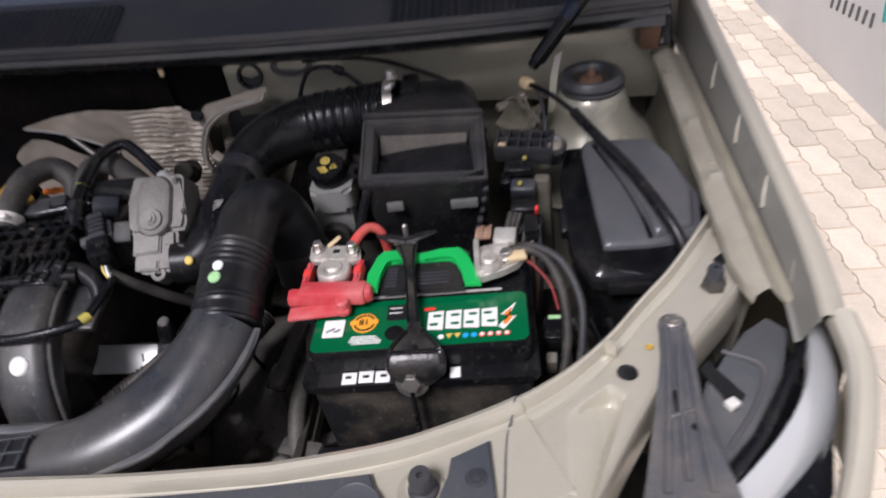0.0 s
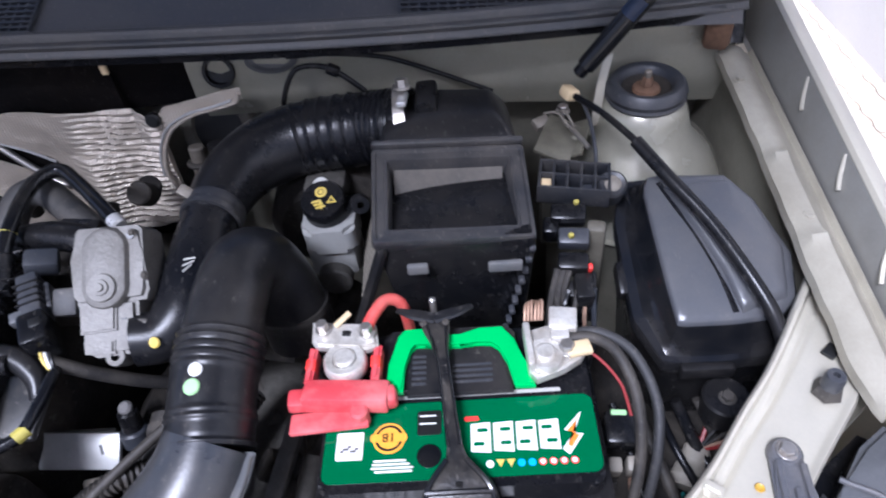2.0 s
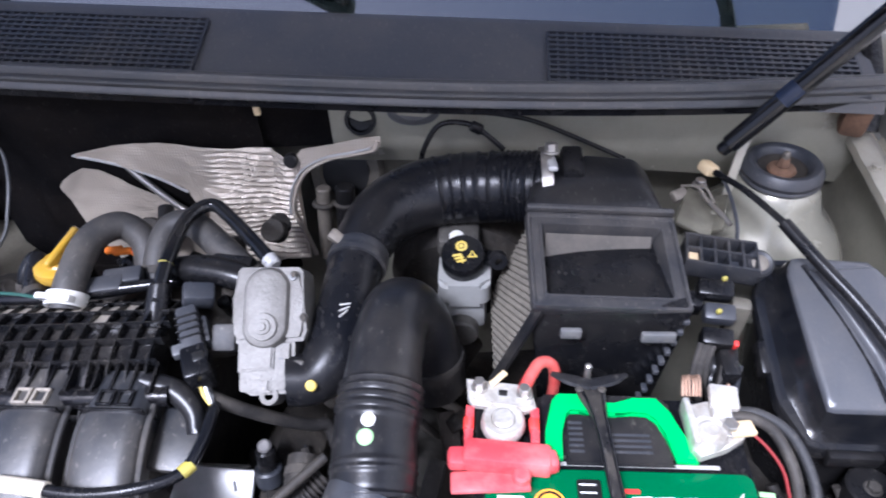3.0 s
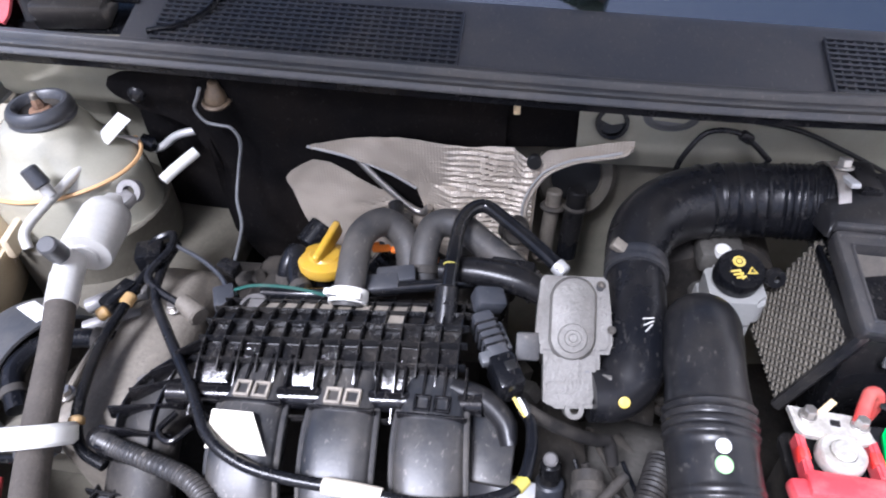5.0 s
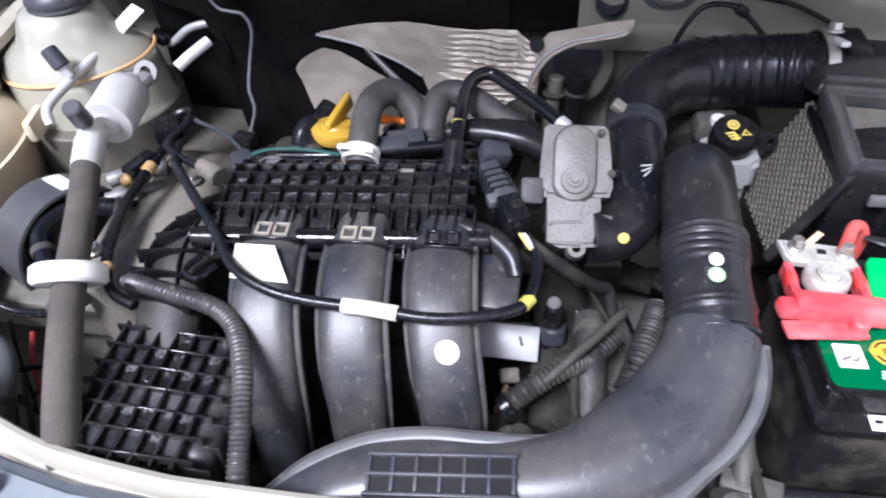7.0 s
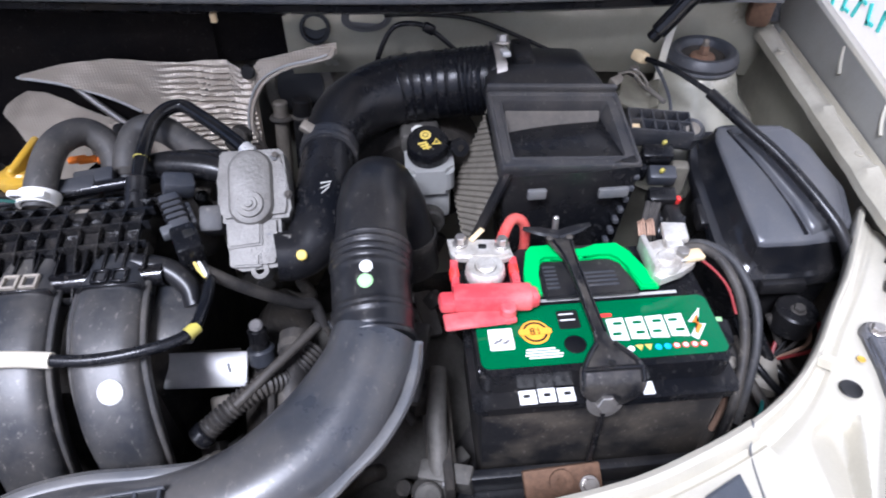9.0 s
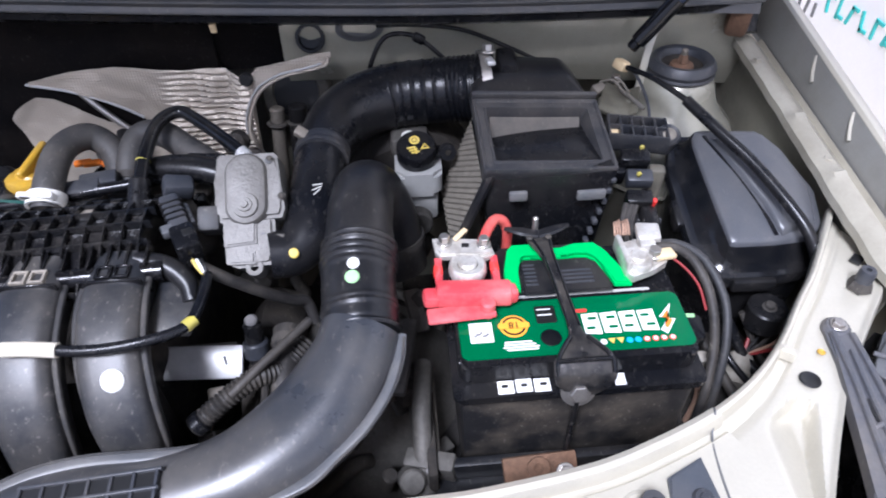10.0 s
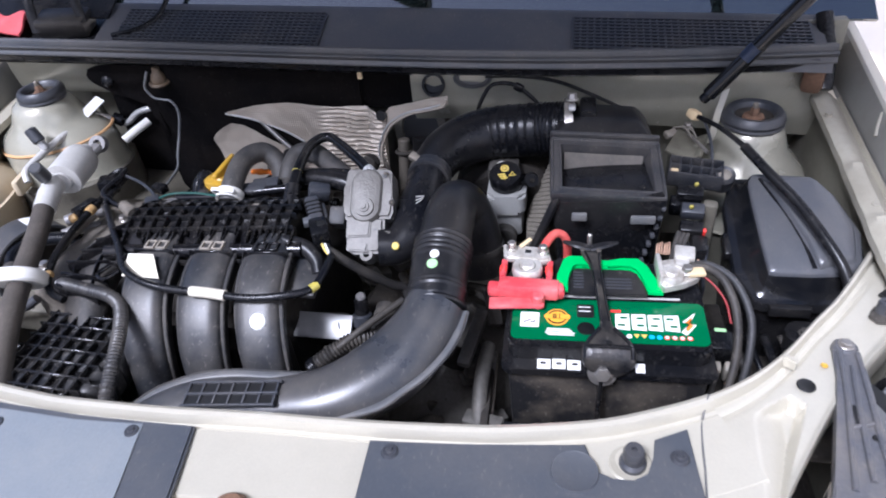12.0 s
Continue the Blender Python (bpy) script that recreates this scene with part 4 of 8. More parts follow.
# ---- battery ----
def battery():
    t = thing("car_battery", (0.14, 0.556, 0.76), "black car battery with green label and green handle, strapped down", "battery")
    x0, x1, y0, y1 = 0.026, 0.265, 0.468, 0.640
    cx, cy = (x0 + x1) / 2, (y0 + y1) / 2
    part("case", box((x1 - x0 - 0.014, y1 - y0 - 0.012, 0.165), pose(cx, cy, 0.838), 0.006, taper=(0.975, 0.975)), "case_dusty", t, "dusty black battery case")
    lid = part("lid", prism(rrect(x1 - x0, y1 - y0, 0.008, cx=cx, cy=cy), 0.914, 0.923, bevel=0.002), "plastic", t)
    b = prism(rrect(x1 - x0 - 0.014, y1 - y0 - 0.024, 0.010, cx=cx, cy=cy + 0.005), 0.922, 0.9475, bevel=0.004)
    part("lid_top", b, "plastic", lid)
    # raised block with the posts behind the label
    part("lid_step", prism(rrect(0.118, 0.062, 0.008, cx=0.14, cy=0.600), 0.947, 0.956, bevel=0.003), "plastic_dusty", lid)
    # label with its print
    lb = part("label", prism(rrect(0.221, 0.068, 0.008, cx=0.1465, cy=0.5265), 0.9478, 0.9484), "green", t, "glossy green label")
    z = 0.9488

    def flat(nm, outline, mat_name, parent=lb, zz=z, h=0.0004):
        return part(nm, prism(outline, zz, zz + h), mat_name, parent)
    flat("print_strip", rrect(0.185, 0.0035, 0.001, 2, 0.140, 0.5655), "line_white", zz=0.9492)
    flat("code_sticker", rrect(0.022, 0.024, 0.001, 2, 0.057, 0.5235), "white")
    for k in range(5):
        flat("code_bar", rrect(0.003 + 0.002 * (k % 2), 0.002, 0.0004, 1, 0.051 + 0.003 * k, 0.519 + 0.002 * (k % 3)), "grey_print", zz=z + 0.0005)
    part("badge", cyl(0.0135, 0.0006, pose(0.089, 0.529, z), bevel=0), "orange", lb, "round orange and black badge")
    part("badge_ring", lathe([(0.0095, z + 0.0004), (0.0095, z + 0.0008), (0.0115, z + 0.0008), (0.0115, z + 0.0004)], pose(0.089, 0.529, 0), 28), "black", lb)
    flat("badge_band", rrect(0.030, 0.007, 0.002, 2, 0.089, 0.529), "orange", zz=z + 0.001)
    number = bpy.data.curves.new("badge_number", "FONT")
    number.body, number.size, number.align_x, number.align_y, number.extrude = "18", 0.011, "CENTER", "CENTER", 0.0002
    number.materials.append(M["black"])
    ob = new("badge_number", number)
    ob.matrix_world = pose(0.089, 0.529, z + 0.0022, 0, 0, 180)
    dg = bpy.context.evaluated_depsgraph_get()
    me = bpy.data.meshes.new_from_object(ob.evaluated_get(dg))
    num = new("badge_number", me)
    num.matrix_world = ob.matrix_world
    bpy.data.objects.remove(ob)
    num.parent = lb
    num.name = "badge_number"
    num.matrix_parent_inverse = lb.matrix_world.inverted()
    for k in range(4):
        flat("print_line", rrect(0.030 - 0.004 * (k == 0) + 0.004 * (k == 2), 0.0016, 0.0004, 1, 0.0905 + 0.001 * k, 0.5095 - 0.003 * k), "white")
    # brand mark drawn as plain blocks, a slit in each, and a bolt
    for k in range(4):
        x = 0.1638 + 0.0183 * k
        flat("mark_block", [(x - 0.0082, 0.5135), (x + 0.0077, 0.5120), (x + 0.0082, 0.5385), (x - 0.0077, 0.5375)], "white")
        for dy, dx in ((-0.0058, 0.0016 if k % 2 else -0.0016), (0.0060, -0.0016 if k == 3 else 0.0016)):
            flat("mark_slit", rrect(0.0088, 0.0034, 0.0012, 2, x + dx, 0.5255 + dy), "green", zz=z + 0.0005)
    flat("bolt_mark", [(0.2325, 0.507), (0.2455, 0.524), (0.2385, 0.525), (0.2465, 0.544), (0.2305, 0.528), (0.2385, 0.526), (0.2275, 0.512)], "white", zz=z + 0.0002)
    flat("bolt_mark", [(0.2350, 0.513), (0.2425, 0.523), (0.2365, 0.525), (0.2420, 0.537), (0.2330, 0.527), (0.2395, 0.5255), (0.2320, 0.515)], "orange_hot", zz=z + 0.0008)
    flat("mark_tab", rrect(0.012, 0.004, 0.001, 2, 0.157, 0.5425), "redprint")
    for k, (c, tri) in enumerate((("white", 0), ("yellow", 1), ("yellow", 1), ("blue", 0), ("blue", 0), ("redprint", 0), ("redprint", 0), ("redprint", 0), ("redprint", 0))):
        x = 0.170 + 0.0082 * k
        if tri:
            flat("warning_mark", [(x - 0.0035, 0.506), (x + 0.0035, 0.506), (x, 0.4995)], c)
        else:
            part("warning_mark", cyl(0.0031, 0.0004, pose(x, 0.5025, z + 0.0002), segs=16, bevel=0), c, lb)
            if c == "redprint":
                part("warning_dot", cyl(0.0021, 0.0004, pose(x, 0.5025, z + 0.0006), segs=12, bevel=0), "white", lb)
    flat("black_patch", rrect(0.020, 0.022, 0.002, 2, 0.122, 0.541), "black")
    for dy in (0.004, -0.003):
        flat("patch_line", rrect(0.014, 0.0012, 0.0004, 1, 0.121, 0.543 + dy), "white", zz=z + 0.0006)
    part("charge_eye", cyl(0.010, 0.0006, pose(0.122, 0.512, z + 0.0002), bevel=0), "gloss", lb)
    # white blocks painted on the front flange
    for k in range(3):
        x = 0.075 + 0.0170 * k
        mk = part("front_mark", box((0.0152, 0.0014, 0.0135), pose(x, 0.4772 + 0.0008 * (k % 2), 0.9240, -84, 0, 0), 0.0006), "white", t, "white painted block")
        part("mark_slit", box((0.0062, 0.0014, 0.0030), pose(x + 0.001 * (k - 1), 0.4778, 0.9248, -84, 0, 0), 0), "black", mk)
    part("front_mark", box((0.010, 0.0012, 0.012), pose(0.182, 0.4772, 0.9240, -84, 0, 0), 0), "white", t)
    # green carrying handle, a flat arch with a dark recess under it
    arch_out = [(0.086, 0.564), (0.088, 0.590), (0.095, 0.620), (0.101, 0.628), (0.119, 0.628), (0.133, 0.618), (0.150, 0.616), (0.166, 0.625), (0.188, 0.625), (0.198, 0.611), (0.206, 0.585), (0.212, 0.562)]
    arch_in = [(0.195, 0.563), (0.190, 0.588), (0.185, 0.604), (0.178, 0.610), (0.165, 0.611), (0.150, 0.606), (0.133, 0.606), (0.119, 0.612), (0.110, 0.612), (0.105, 0.606), (0.102, 0.588), (0.101, 0.563)]
    part("handle", prism(arch_out + arch_in, 0.9565, 0.9640, bevel=0.0018), "green_handle", t, "bright green flat arched handle")
    part("handle_recess", prism([(0.104, 0.560), (0.106, 0.600), (0.114, 0.609), (0.176, 0.607), (0.187, 0.600), (0.194, 0.560)], 0.955, 0.9592, bevel=0.002), "plastic_dusty", t, "dusty black panel under the handle")
    for x, w, n_l in ((0.114, 0.012, 6), (0.160, 0.034, 4)):
        for k in range(n_l):
            part("print_bar", box((w, 0.0026, 0.0005), pose(x, 0.572 + 0.0055 * k, 0.9594), 0), "plastic_grey", t)
    return t


battery()


M["strap"] = mat("worn_black_steel", (0.012, 0.012, 0.013), 0.30, 0.1, 0.4, 50, DUST, 0.35, 26, 0.8, 0.25, 220)


def hold_down():
    t = thing("battery_strap", (0.135, 0.55, 0.95), "black steel strap bolted across the battery", "strap")
    b = tube([(0.127, 0.640, 0.966, 0.010, 0.003), (0.130, 0.622, 0.971, 0.0125, 0.003), (0.133, 0.606, 0.971, 0.0085, 0.003), (0.136, 0.585, 0.969, 0.0058, 0.003), (0.140, 0.545, 0.963, 0.0055, 0.003), (0.143, 0.516, 0.959, 0.0062, 0.003), (0.1445, 0.503, 0.957, 0.010, 0.003),
              (0.1455, 0.493, 0.956, 0.018, 0.003), (0.146, 0.485, 0.954, 0.0255, 0.003), (0.146, 0.477, 0.951, 0.029, 0.003), (0.146, 0.4705, 0.944, 0.0295, 0.003), (0.145, 0.4675, 0.934, 0.026, 0.003), (0.144, 0.4665, 0.922, 0.013, 0.003)], segs=16, per=6, square=3.5)
    part("strap", b, "strap", t)
    for sx in (-1, 1):
        part("rib", tube([(0.1445 + sx * 0.008, 0.502, 0.9605), (0.1455 + sx * 0.020, 0.487, 0.9585), (0.146 + sx * 0.025, 0.478, 0.9550), (0.146 + sx * 0.026, 0.470, 0.946)], 0.0025, 8), "gloss", t)
        part("rib", tube([(0.130 + sx * 0.009, 0.626, 0.974), (0.133 + sx * 0.006, 0.606, 0.974), (0.136 + sx * 0.0045, 0.585, 0.972), (0.140 + sx * 0.0045, 0.545, 0.966), (0.143 + sx * 0.005, 0.514, 0.962)], 0.0014, 8), "gloss", t)
    part("hole", cyl(0.003, 0.001, pose(0.146, 0.484, 0.9575, -14, 0, 0), bevel=0), "black", t)
    part("rib", tube([(0.120, 0.4785, 0.9555), (0.146, 0.4785, 0.956), (0.172, 0.4785, 0.9555)], 0.0025, 8), "gloss", t)
    for sx in (-1, 1):
        part("wing", tube([(0.129, 0.630, 0.974, 0.006, 0.003), (0.129 + sx * 0.018, 0.633, 0.977, 0.006, 0.003), (0.129 + sx * 0.034, 0.640, 0.976, 0.0025, 0.002)], segs=8), "plastic_dusty", t)
        part("wing_bolt", cyl(0.0035, 0.003, pose(0.129 + sx * 0.010, 0.624, 0.9755)), "iron", t)
    part("stud", along((0.128, 0.640, 0.97), (0.128, 0.642, 0.988), 0.0032, segs=12), "steel", t)
    m = bolt(t, (0.140, 0.4665, 0.927), 0.009, 0.008, (0, -1, 0.35), "steel", "nut")
    part("washer", lathe([(0.006, 0), (0.016, 0), (0.0165, 0.0015), (0.006, 0.003)], frame_to((0.140, 0.467, 0.926), (0.14, 0.42, 0.942)), 28), "steel", t)
    part("rod", along((0.139, 0.463, 0.92), (0.136, 0.458, 0.82), 0.003, segs=12), "plastic", t)
    return t


hold_down()


def terminals():
    t = thing("positive_clamp", (0.045, 0.605, 0.955), "tinned positive battery clamp with red cover opened", "battery clamp")
    part("clamp_plate", prism([(0.018, 0.634), (0.076, 0.627), (0.080, 0.604), (0.070, 0.600), (0.024, 0.606), (0.020, 0.612)], 0.966, 0.977, bevel=0.003), "lead", t)
    part("clamp_ring", lathe([(0.0105, 0.962), (0.0185, 0.962), (0.0195, 0.966), (0.0185, 0.974), (0.0165, 0.976), (0.0105, 0.975)], pose(0.051, 0.592, 0), 32), "lead", t)
    part("clamp_arm", box((0.030, 0.016, 0.010), pose(0.052, 0.606, 0.968, 0, 0, -4), 0.003), "lead", t)
    part("post", cyl(0.0105, 0.022, pose(0.051, 0.592, 0.968), 0.0098), "lead", t)
    bolt(t, (0.030, 0.622, 0.977), 0.0055, 0.010)
    bolt(t, (0.070, 0.616, 0.977), 0.0055, 0.010)
    part("slot", box((0.008, 0.006, 0.002), pose(0.051, 0.617, 0.9772, 0, 0, -6), 0.001), "black", t)
    part("strip", box((0.006, 0.018, 0.002), pose(0.047, 0.630, 0.981, 15, 0, -50), 0.0008), "tan", t)
    cover = part("cover", box((0.074, 0.024, 0.018), pose(0.054, 0.561, 0.965, -8, 0, -4), 0.004), "red", t, "faded red plastic terminal cover")
    part("cover_flange", box((0.066, 0.020, 0.005), pose(0.040, 0.543, 0.957, -6, 0, 4), 0.002), "red", cover)
    part("cover_lip", box((0.020, 0.018, 0.014), pose(0.014, 0.560, 0.963, 0, 8, 6), 0.004), "red", cover)
    part("cover_end", box((0.022, 0.018, 0.016), pose(0.086, 0.558, 0.964, 0, 0, 8), 0.005), "red", cover)
    part("cover_boss", cyl(0.0075, 0.020, pose(0.066, 0.545, 0.960)), "red", cover)
    for x, lean in ((0.021, 4), (0.078, -6)):
        part("cover_arm", prism([(x - 0.0035, 0.572), (x + 0.0035, 0.572), (x + 0.0045, 0.606), (x - 0.0025, 0.608)], 0.955, 0.973, bevel=0.002), "red", t)
        part("arm_window", box((0.009, 0.012, 0.010), pose(x, 0.590, 0.968, 0, lean, 0), 0.002), "redprint", t)
    n = thing("negative_clamp", (0.225, 0.60, 0.955), "tinned negative battery clamp", "battery clamp")
    part("clamp", prism([(0.207, 0.612), (0.230, 0.618), (0.254, 0.606), (0.258, 0.592), (0.252, 0.582), (0.236, 0.572), (0.213, 0.564), (0.207, 0.572)], 0.958, 0.972, bevel=0.003), "lead", n)
    part("clamp_wall", box((0.006, 0.044, 0.020), pose(0.209, 0.592, 0.972, 0, 0, 2), 0.002), "lead", n)
    part("top_tab", box((0.024, 0.022, 0.008), pose(0.240, 0.614, 0.981, 6, 0, -8), 0.002), "lead", n)
    part("tab_stem", box((0.016, 0.016, 0.012), pose(0.236, 0.602, 0.976, 0, 0, -8), 0.002), "lead", n)
    part("clamp_ring", lathe([(0.009, 0.966), (0.0155, 0.966), (0.016, 0.974), (0.0145, 0.977), (0.009, 0.976)], pose(0.222, 0.584, 0), 28), "lead", n)
    part("cable_lug", box((0.022, 0.014, 0.006), pose(0.250, 0.588, 0.974, 0, 4, 10), 0.002), "tan", n, "tarnished cable lug")
    part("post", cyl(0.009, 0.02, pose(0.222, 0.584, 0.970)), "lead", n)
    bolt(n, (0.240, 0.588, 0.974), 0.0065, 0.008)
    for k in range(6):
        part("copper_strand", tube([(0.208 + 0.003 * k, 0.619, 0.975), (0.210 + 0.003 * k, 0.632 + 0.002 * (k % 3), 0.980), (0.214 + 0.002 * k, 0.643, 0.972)], 0.0012, 6), "copper", n)


terminals()
wire("positive_cable", [(0.069, 0.617, 0.981), (0.076, 0.631, 0.985), (0.085, 0.645, 0.985), (0.095, 0.650, 0.978), (0.100, 0.650, 0.962), (0.100, 0.654, 0.92), (0.095, 0.660, 0.86)], 0.0056, "red_hose", "faded red insulated cable at the battery")
wire("earth_cable", [(0.243, 0.600, 0.972), (0.262, 0.600, 0.972), (0.283, 0.590, 0.962), (0.296, 0.560, 0.940), (0.296, 0.525, 0.905), (0.283, 0.49, 0.86), (0.27, 0.47, 0.79)], 0.0050, "conduit", "thick grey earth cable beside the battery")
wire("earth_cable", [(0.243, 0.606, 0.970), (0.270, 0.606, 0.970), (0.298, 0.592, 0.957), (0.314, 0.560, 0.93), (0.312, 0.53, 0.90), (0.305, 0.51, 0.87), (0.296, 0.49, 0.83)], 0.0046, "rubber_grey", "thick grey earth cable beside the battery")
wire("battery_lead", [(0.245, 0.594, 0.970), (0.265, 0.585, 0.965), (0.283, 0.567, 0.95), (0.290, 0.548, 0.93)], 0.0014, "dark_red", "thin red lead along the earth cable")

tray = thing("battery_tray", (0.13, 0.55, 0.74), "grimy steel tray and rusty clamp under the battery", "tray")
part("tray_pan", box((0.265, 0.215, 0.012), pose(0.135, 0.552, 0.752), 0.004), "plastic_dusty", tray)
part("tray_lip", box((0.230, 0.012, 0.030), pose(0.125, 0.457, 0.818), 0.004), "plastic_dusty", tray)
part("tray_ledge", box((0.250, 0.030, 0.006), pose(0.130, 0.448, 0.806), 0.002), "plastic_dusty", tray)
part("tray_front", box((0.250, 0.006, 0.06), pose(0.130, 0.462, 0.780), 0.002), "plastic_dusty", tray)
part("front_rail", box((0.30, 0.05, 0.012), pose(0.14, 0.425, 0.775, 0, 0, 0), 0.003), "grime", tray)
part("rust_clamp", box((0.074, 0.032, 0.010), pose(0.109, 0.443, 0.828, 35, 0, 3), 0.002), "rust", tray, "rusty brown clamp plate")
part("side_post", box((0.010, 0.10, 0.10), pose(0.003, 0.49, 0.79), 0.003), "grime", tray)
bolt(tray, (0.132, 0.436, 0.834), 0.007, 0.006, (0, -0.6, 1))
part("eye", lathe([(0.005, -0.002), (0.011, -0.002), (0.011, 0.002), (0.005, 0.002)], frame_to((0.106, 0.440, 0.838), (0.106, 0.40, 0.89)), 20), "rust", tray)

# ---- air filter housing ----
def airbox():
    t = thing("air_filter_housing", (0.15, 0.75, 0.85), "black plastic air filter housing with open front and hose clamp", "air filter")
    fm = Matrix.Translation((0.150, 0.736, 1.027)) @ pose(0, 0, 0, 14, 5.5, 3)
    lower = part("lower_body", box((0.150, 0.125, 0.175), pose(0.152, 0.748, 0.925), 0.006, taper=(0.80, 0.8)), "plastic", t)
    def border(rings):
        """Nested rounded rectangles (w, h, radius, z) joined to one moulding."""
        fb = bmesh.new()
        loops = [[fb.verts.new(fm @ Vector((x, y, z))) for x, y in rrect(w, h, r, 4)] for w, h, r, z in rings]
        for p, q in zip(loops, loops[1:]):
            for i in range(len(p)):
                fb.faces.new((p[i], p[(i + 1) % len(p)], q[(i + 1) % len(q)], q[i]))
        return fb, loops
    fb, _ = border([(0.143, 0.103, 0.004, -0.018), (0.150, 0.108, 0.004, -0.005), (0.150, 0.108, 0.004, 0.002), (0.148, 0.106, 0.004, 0.0042), (0.143, 0.101, 0.004, 0.0042), (0.140, 0.098, 0.003, 0.0015),
                    (0.125, 0.085, 0.003, 0.0012), (0.123, 0.083, 0.003, 0.0030), (0.120, 0.080, 0.003, 0.0030), (0.118, 0.078, 0.003, -0.001), (0.114, 0.074, 0.003, -0.012), (0.110, 0.070, 0.003, -0.055)])
    part("frame", fb, "frame_grey", t, "dusty black open frame")
    part("recess", box((0.118, 0.094, 0.003), fm @ pose(0, 0, -0.054), 0.0), "grime", t)
    part("inner_wall", sheet([[fm @ Vector((x, 0.040 - 0.030 * d - 0.012 * (x / 0.055) ** 2 * d, -0.010 - 0.034 * d)) for x in np.linspace(-0.054, 0.054, 13)] for d in (0, 0.4, 0.8, 1.0)], 0.002), "dust_wall", t, "dusty inner wall of the housing")
    part("white_fleck", box((0.014, 0.005, 0.001), fm @ pose(0.028, -0.034, -0.040, 0, 0, 10), 0), "white", t)
    for x, w in ((0.115, 0.020), (0.196, 0.032)):
        part("latch", box((w, 0.006, 0.012), pose(x, 0.677, 0.990 - 0.05 * (x - 0.1)), 0.002), "flange", t, "grey latch lug")
    up = bmesh.new()
    low = [(0.074, 0.792, 1.030), (0.224, 0.800, 1.015), (0.220, 0.880, 0.990), (0.078, 0.880, 1.000)]
    mid = [(0.082, 0.806, 1.046), (0.216, 0.812, 1.034), (0.212, 0.880, 1.030), (0.086, 0.884, 1.040)]
    top = [(0.126, 0.836, 1.050), (0.200, 0.838, 1.046), (0.196, 0.885, 1.046), (0.128, 0.888, 1.050)]
    loops = [[up.verts.new(p) for p in ring] for ring in (low, mid, top)]
    for p, q in zip(loops, loops[1:]):
        for i in range(4):
            up.faces.new((p[i], p[(i + 1) % 4], q[(i + 1) % 4], q[i]))
    up.faces.new(loops[-1])
    up.faces.new(loops[0][::-1])
    bmesh.ops.bevel(up, geom=up.edges[:], offset=0.006, segments=2, affect="EDGES", profile=0.5)
    part("upper_body", up, "plastic_dusty", t)
    part("outlet_block", box((0.024, 0.05, 0.055), pose(0.128, 0.868, 1.030, 5, 0, 0), 0.005), "plastic", t)
    part("cover_edge", box((0.150, 0.007, 0.012), fm @ pose(0, 0.0575, 0.004), 0.003), "frame_grey", t)
    clamp = part("hose_clamp", lathe([(0.044, -0.006), (0.0465, -0.006), (0.0465, 0.006), (0.044, 0.006)], frame_to((0.100, 0.866, 1.017), (0.2, 0.868, 1.02)), 36), "steel", t)
    part("clamp_bar", box((0.010, 0.040, 0.006), pose(0.104, 0.852, 1.061, -16, 0, 0), 0.002), "alu_white", clamp)
    bolt(clamp, (0.104, 0.868, 1.063), 0.007, 0.010, (0, 0.3, 1))
    # ribbed tail down the sides
    for k in range(9):
        z = 0.995 - 0.014 * k
        part("side_tooth", box((0.006, 0.010, 0.006), pose(0.222 - 0.0035 * k, 0.690 - 0.001 * k, z), 0.0015), "plastic_grey", t)
    # perforated screen on the left side
    sc = Matrix.Translation((0.066, 0.752, 0.955)) @ pose(0, 0, 0, 0, 21, 2) @ Matrix.Diagonal((1, 1.25, 0.95, 1))
    part("screen_backing", box((0.004, 0.10, 0.13), sc, 0.001), "black", t)
    half_y, half_z, pitch = 0.050, 0.064, 0.0088
    cuts = []
    for d in (1, -1):
        for k in range(-13, 14):
            c0 = k * pitch
            lo, hi = max(-half_z, (-half_y - c0) if d > 0 else (c0 - half_y)), min(half_z, (half_y - c0) if d > 0 else (c0 + half_y))
            if hi - lo > 0.004:
                cuts.append((d, c0, lo, hi))
    for d, c0, lo, hi in cuts:
        a, b_ = ((-0.003, d * z + c0, z) for z in (lo, hi))
        a, b_ = sc @ Vector(a), sc @ Vector(b_)
        part("screen_bar", box((0.0022, 0.0022, (b_ - a).length), frame_to(a, b_) @ pose(0, 0, (b_ - a).length / 2), 0), "screen", t, smooth=False)
    part("screen_frame", tube([sc @ Vector((-0.004, -0.052, 0.064)), sc @ Vector((-0.004, -0.052, -0.064))], 0.006, 8, smooth=False), "plastic_dusty", t)
    return t


airbox()

# ---- intake hoses ----
duct = thing("intake_duct", (-0.1, 0.5, 0.9), "long curved black plastic air intake duct", "air duct")
DP = [(-0.412, 0.345, 0.900, 0.016, 0.014), (-0.383, 0.368, 0.910, 0.026, 0.020), (-0.340, 0.388, 0.917, 0.031, 0.023), (-0.29, 0.397, 0.920, 0.032, 0.025), (-0.22, 0.398, 0.922, 0.033, 0.028), (-0.155, 0.412, 0.926, 0.040, 0.033),
      (-0.100, 0.449, 0.936, 0.045, 0.036), (-0.066, 0.495, 0.953, 0.040, 0.037), (-0.055, 0.525, 0.964, 0.0375, 0.037)]
low = part("lower_duct", tube(DP, segs=28), "duct", duct, "satin black moulded duct")
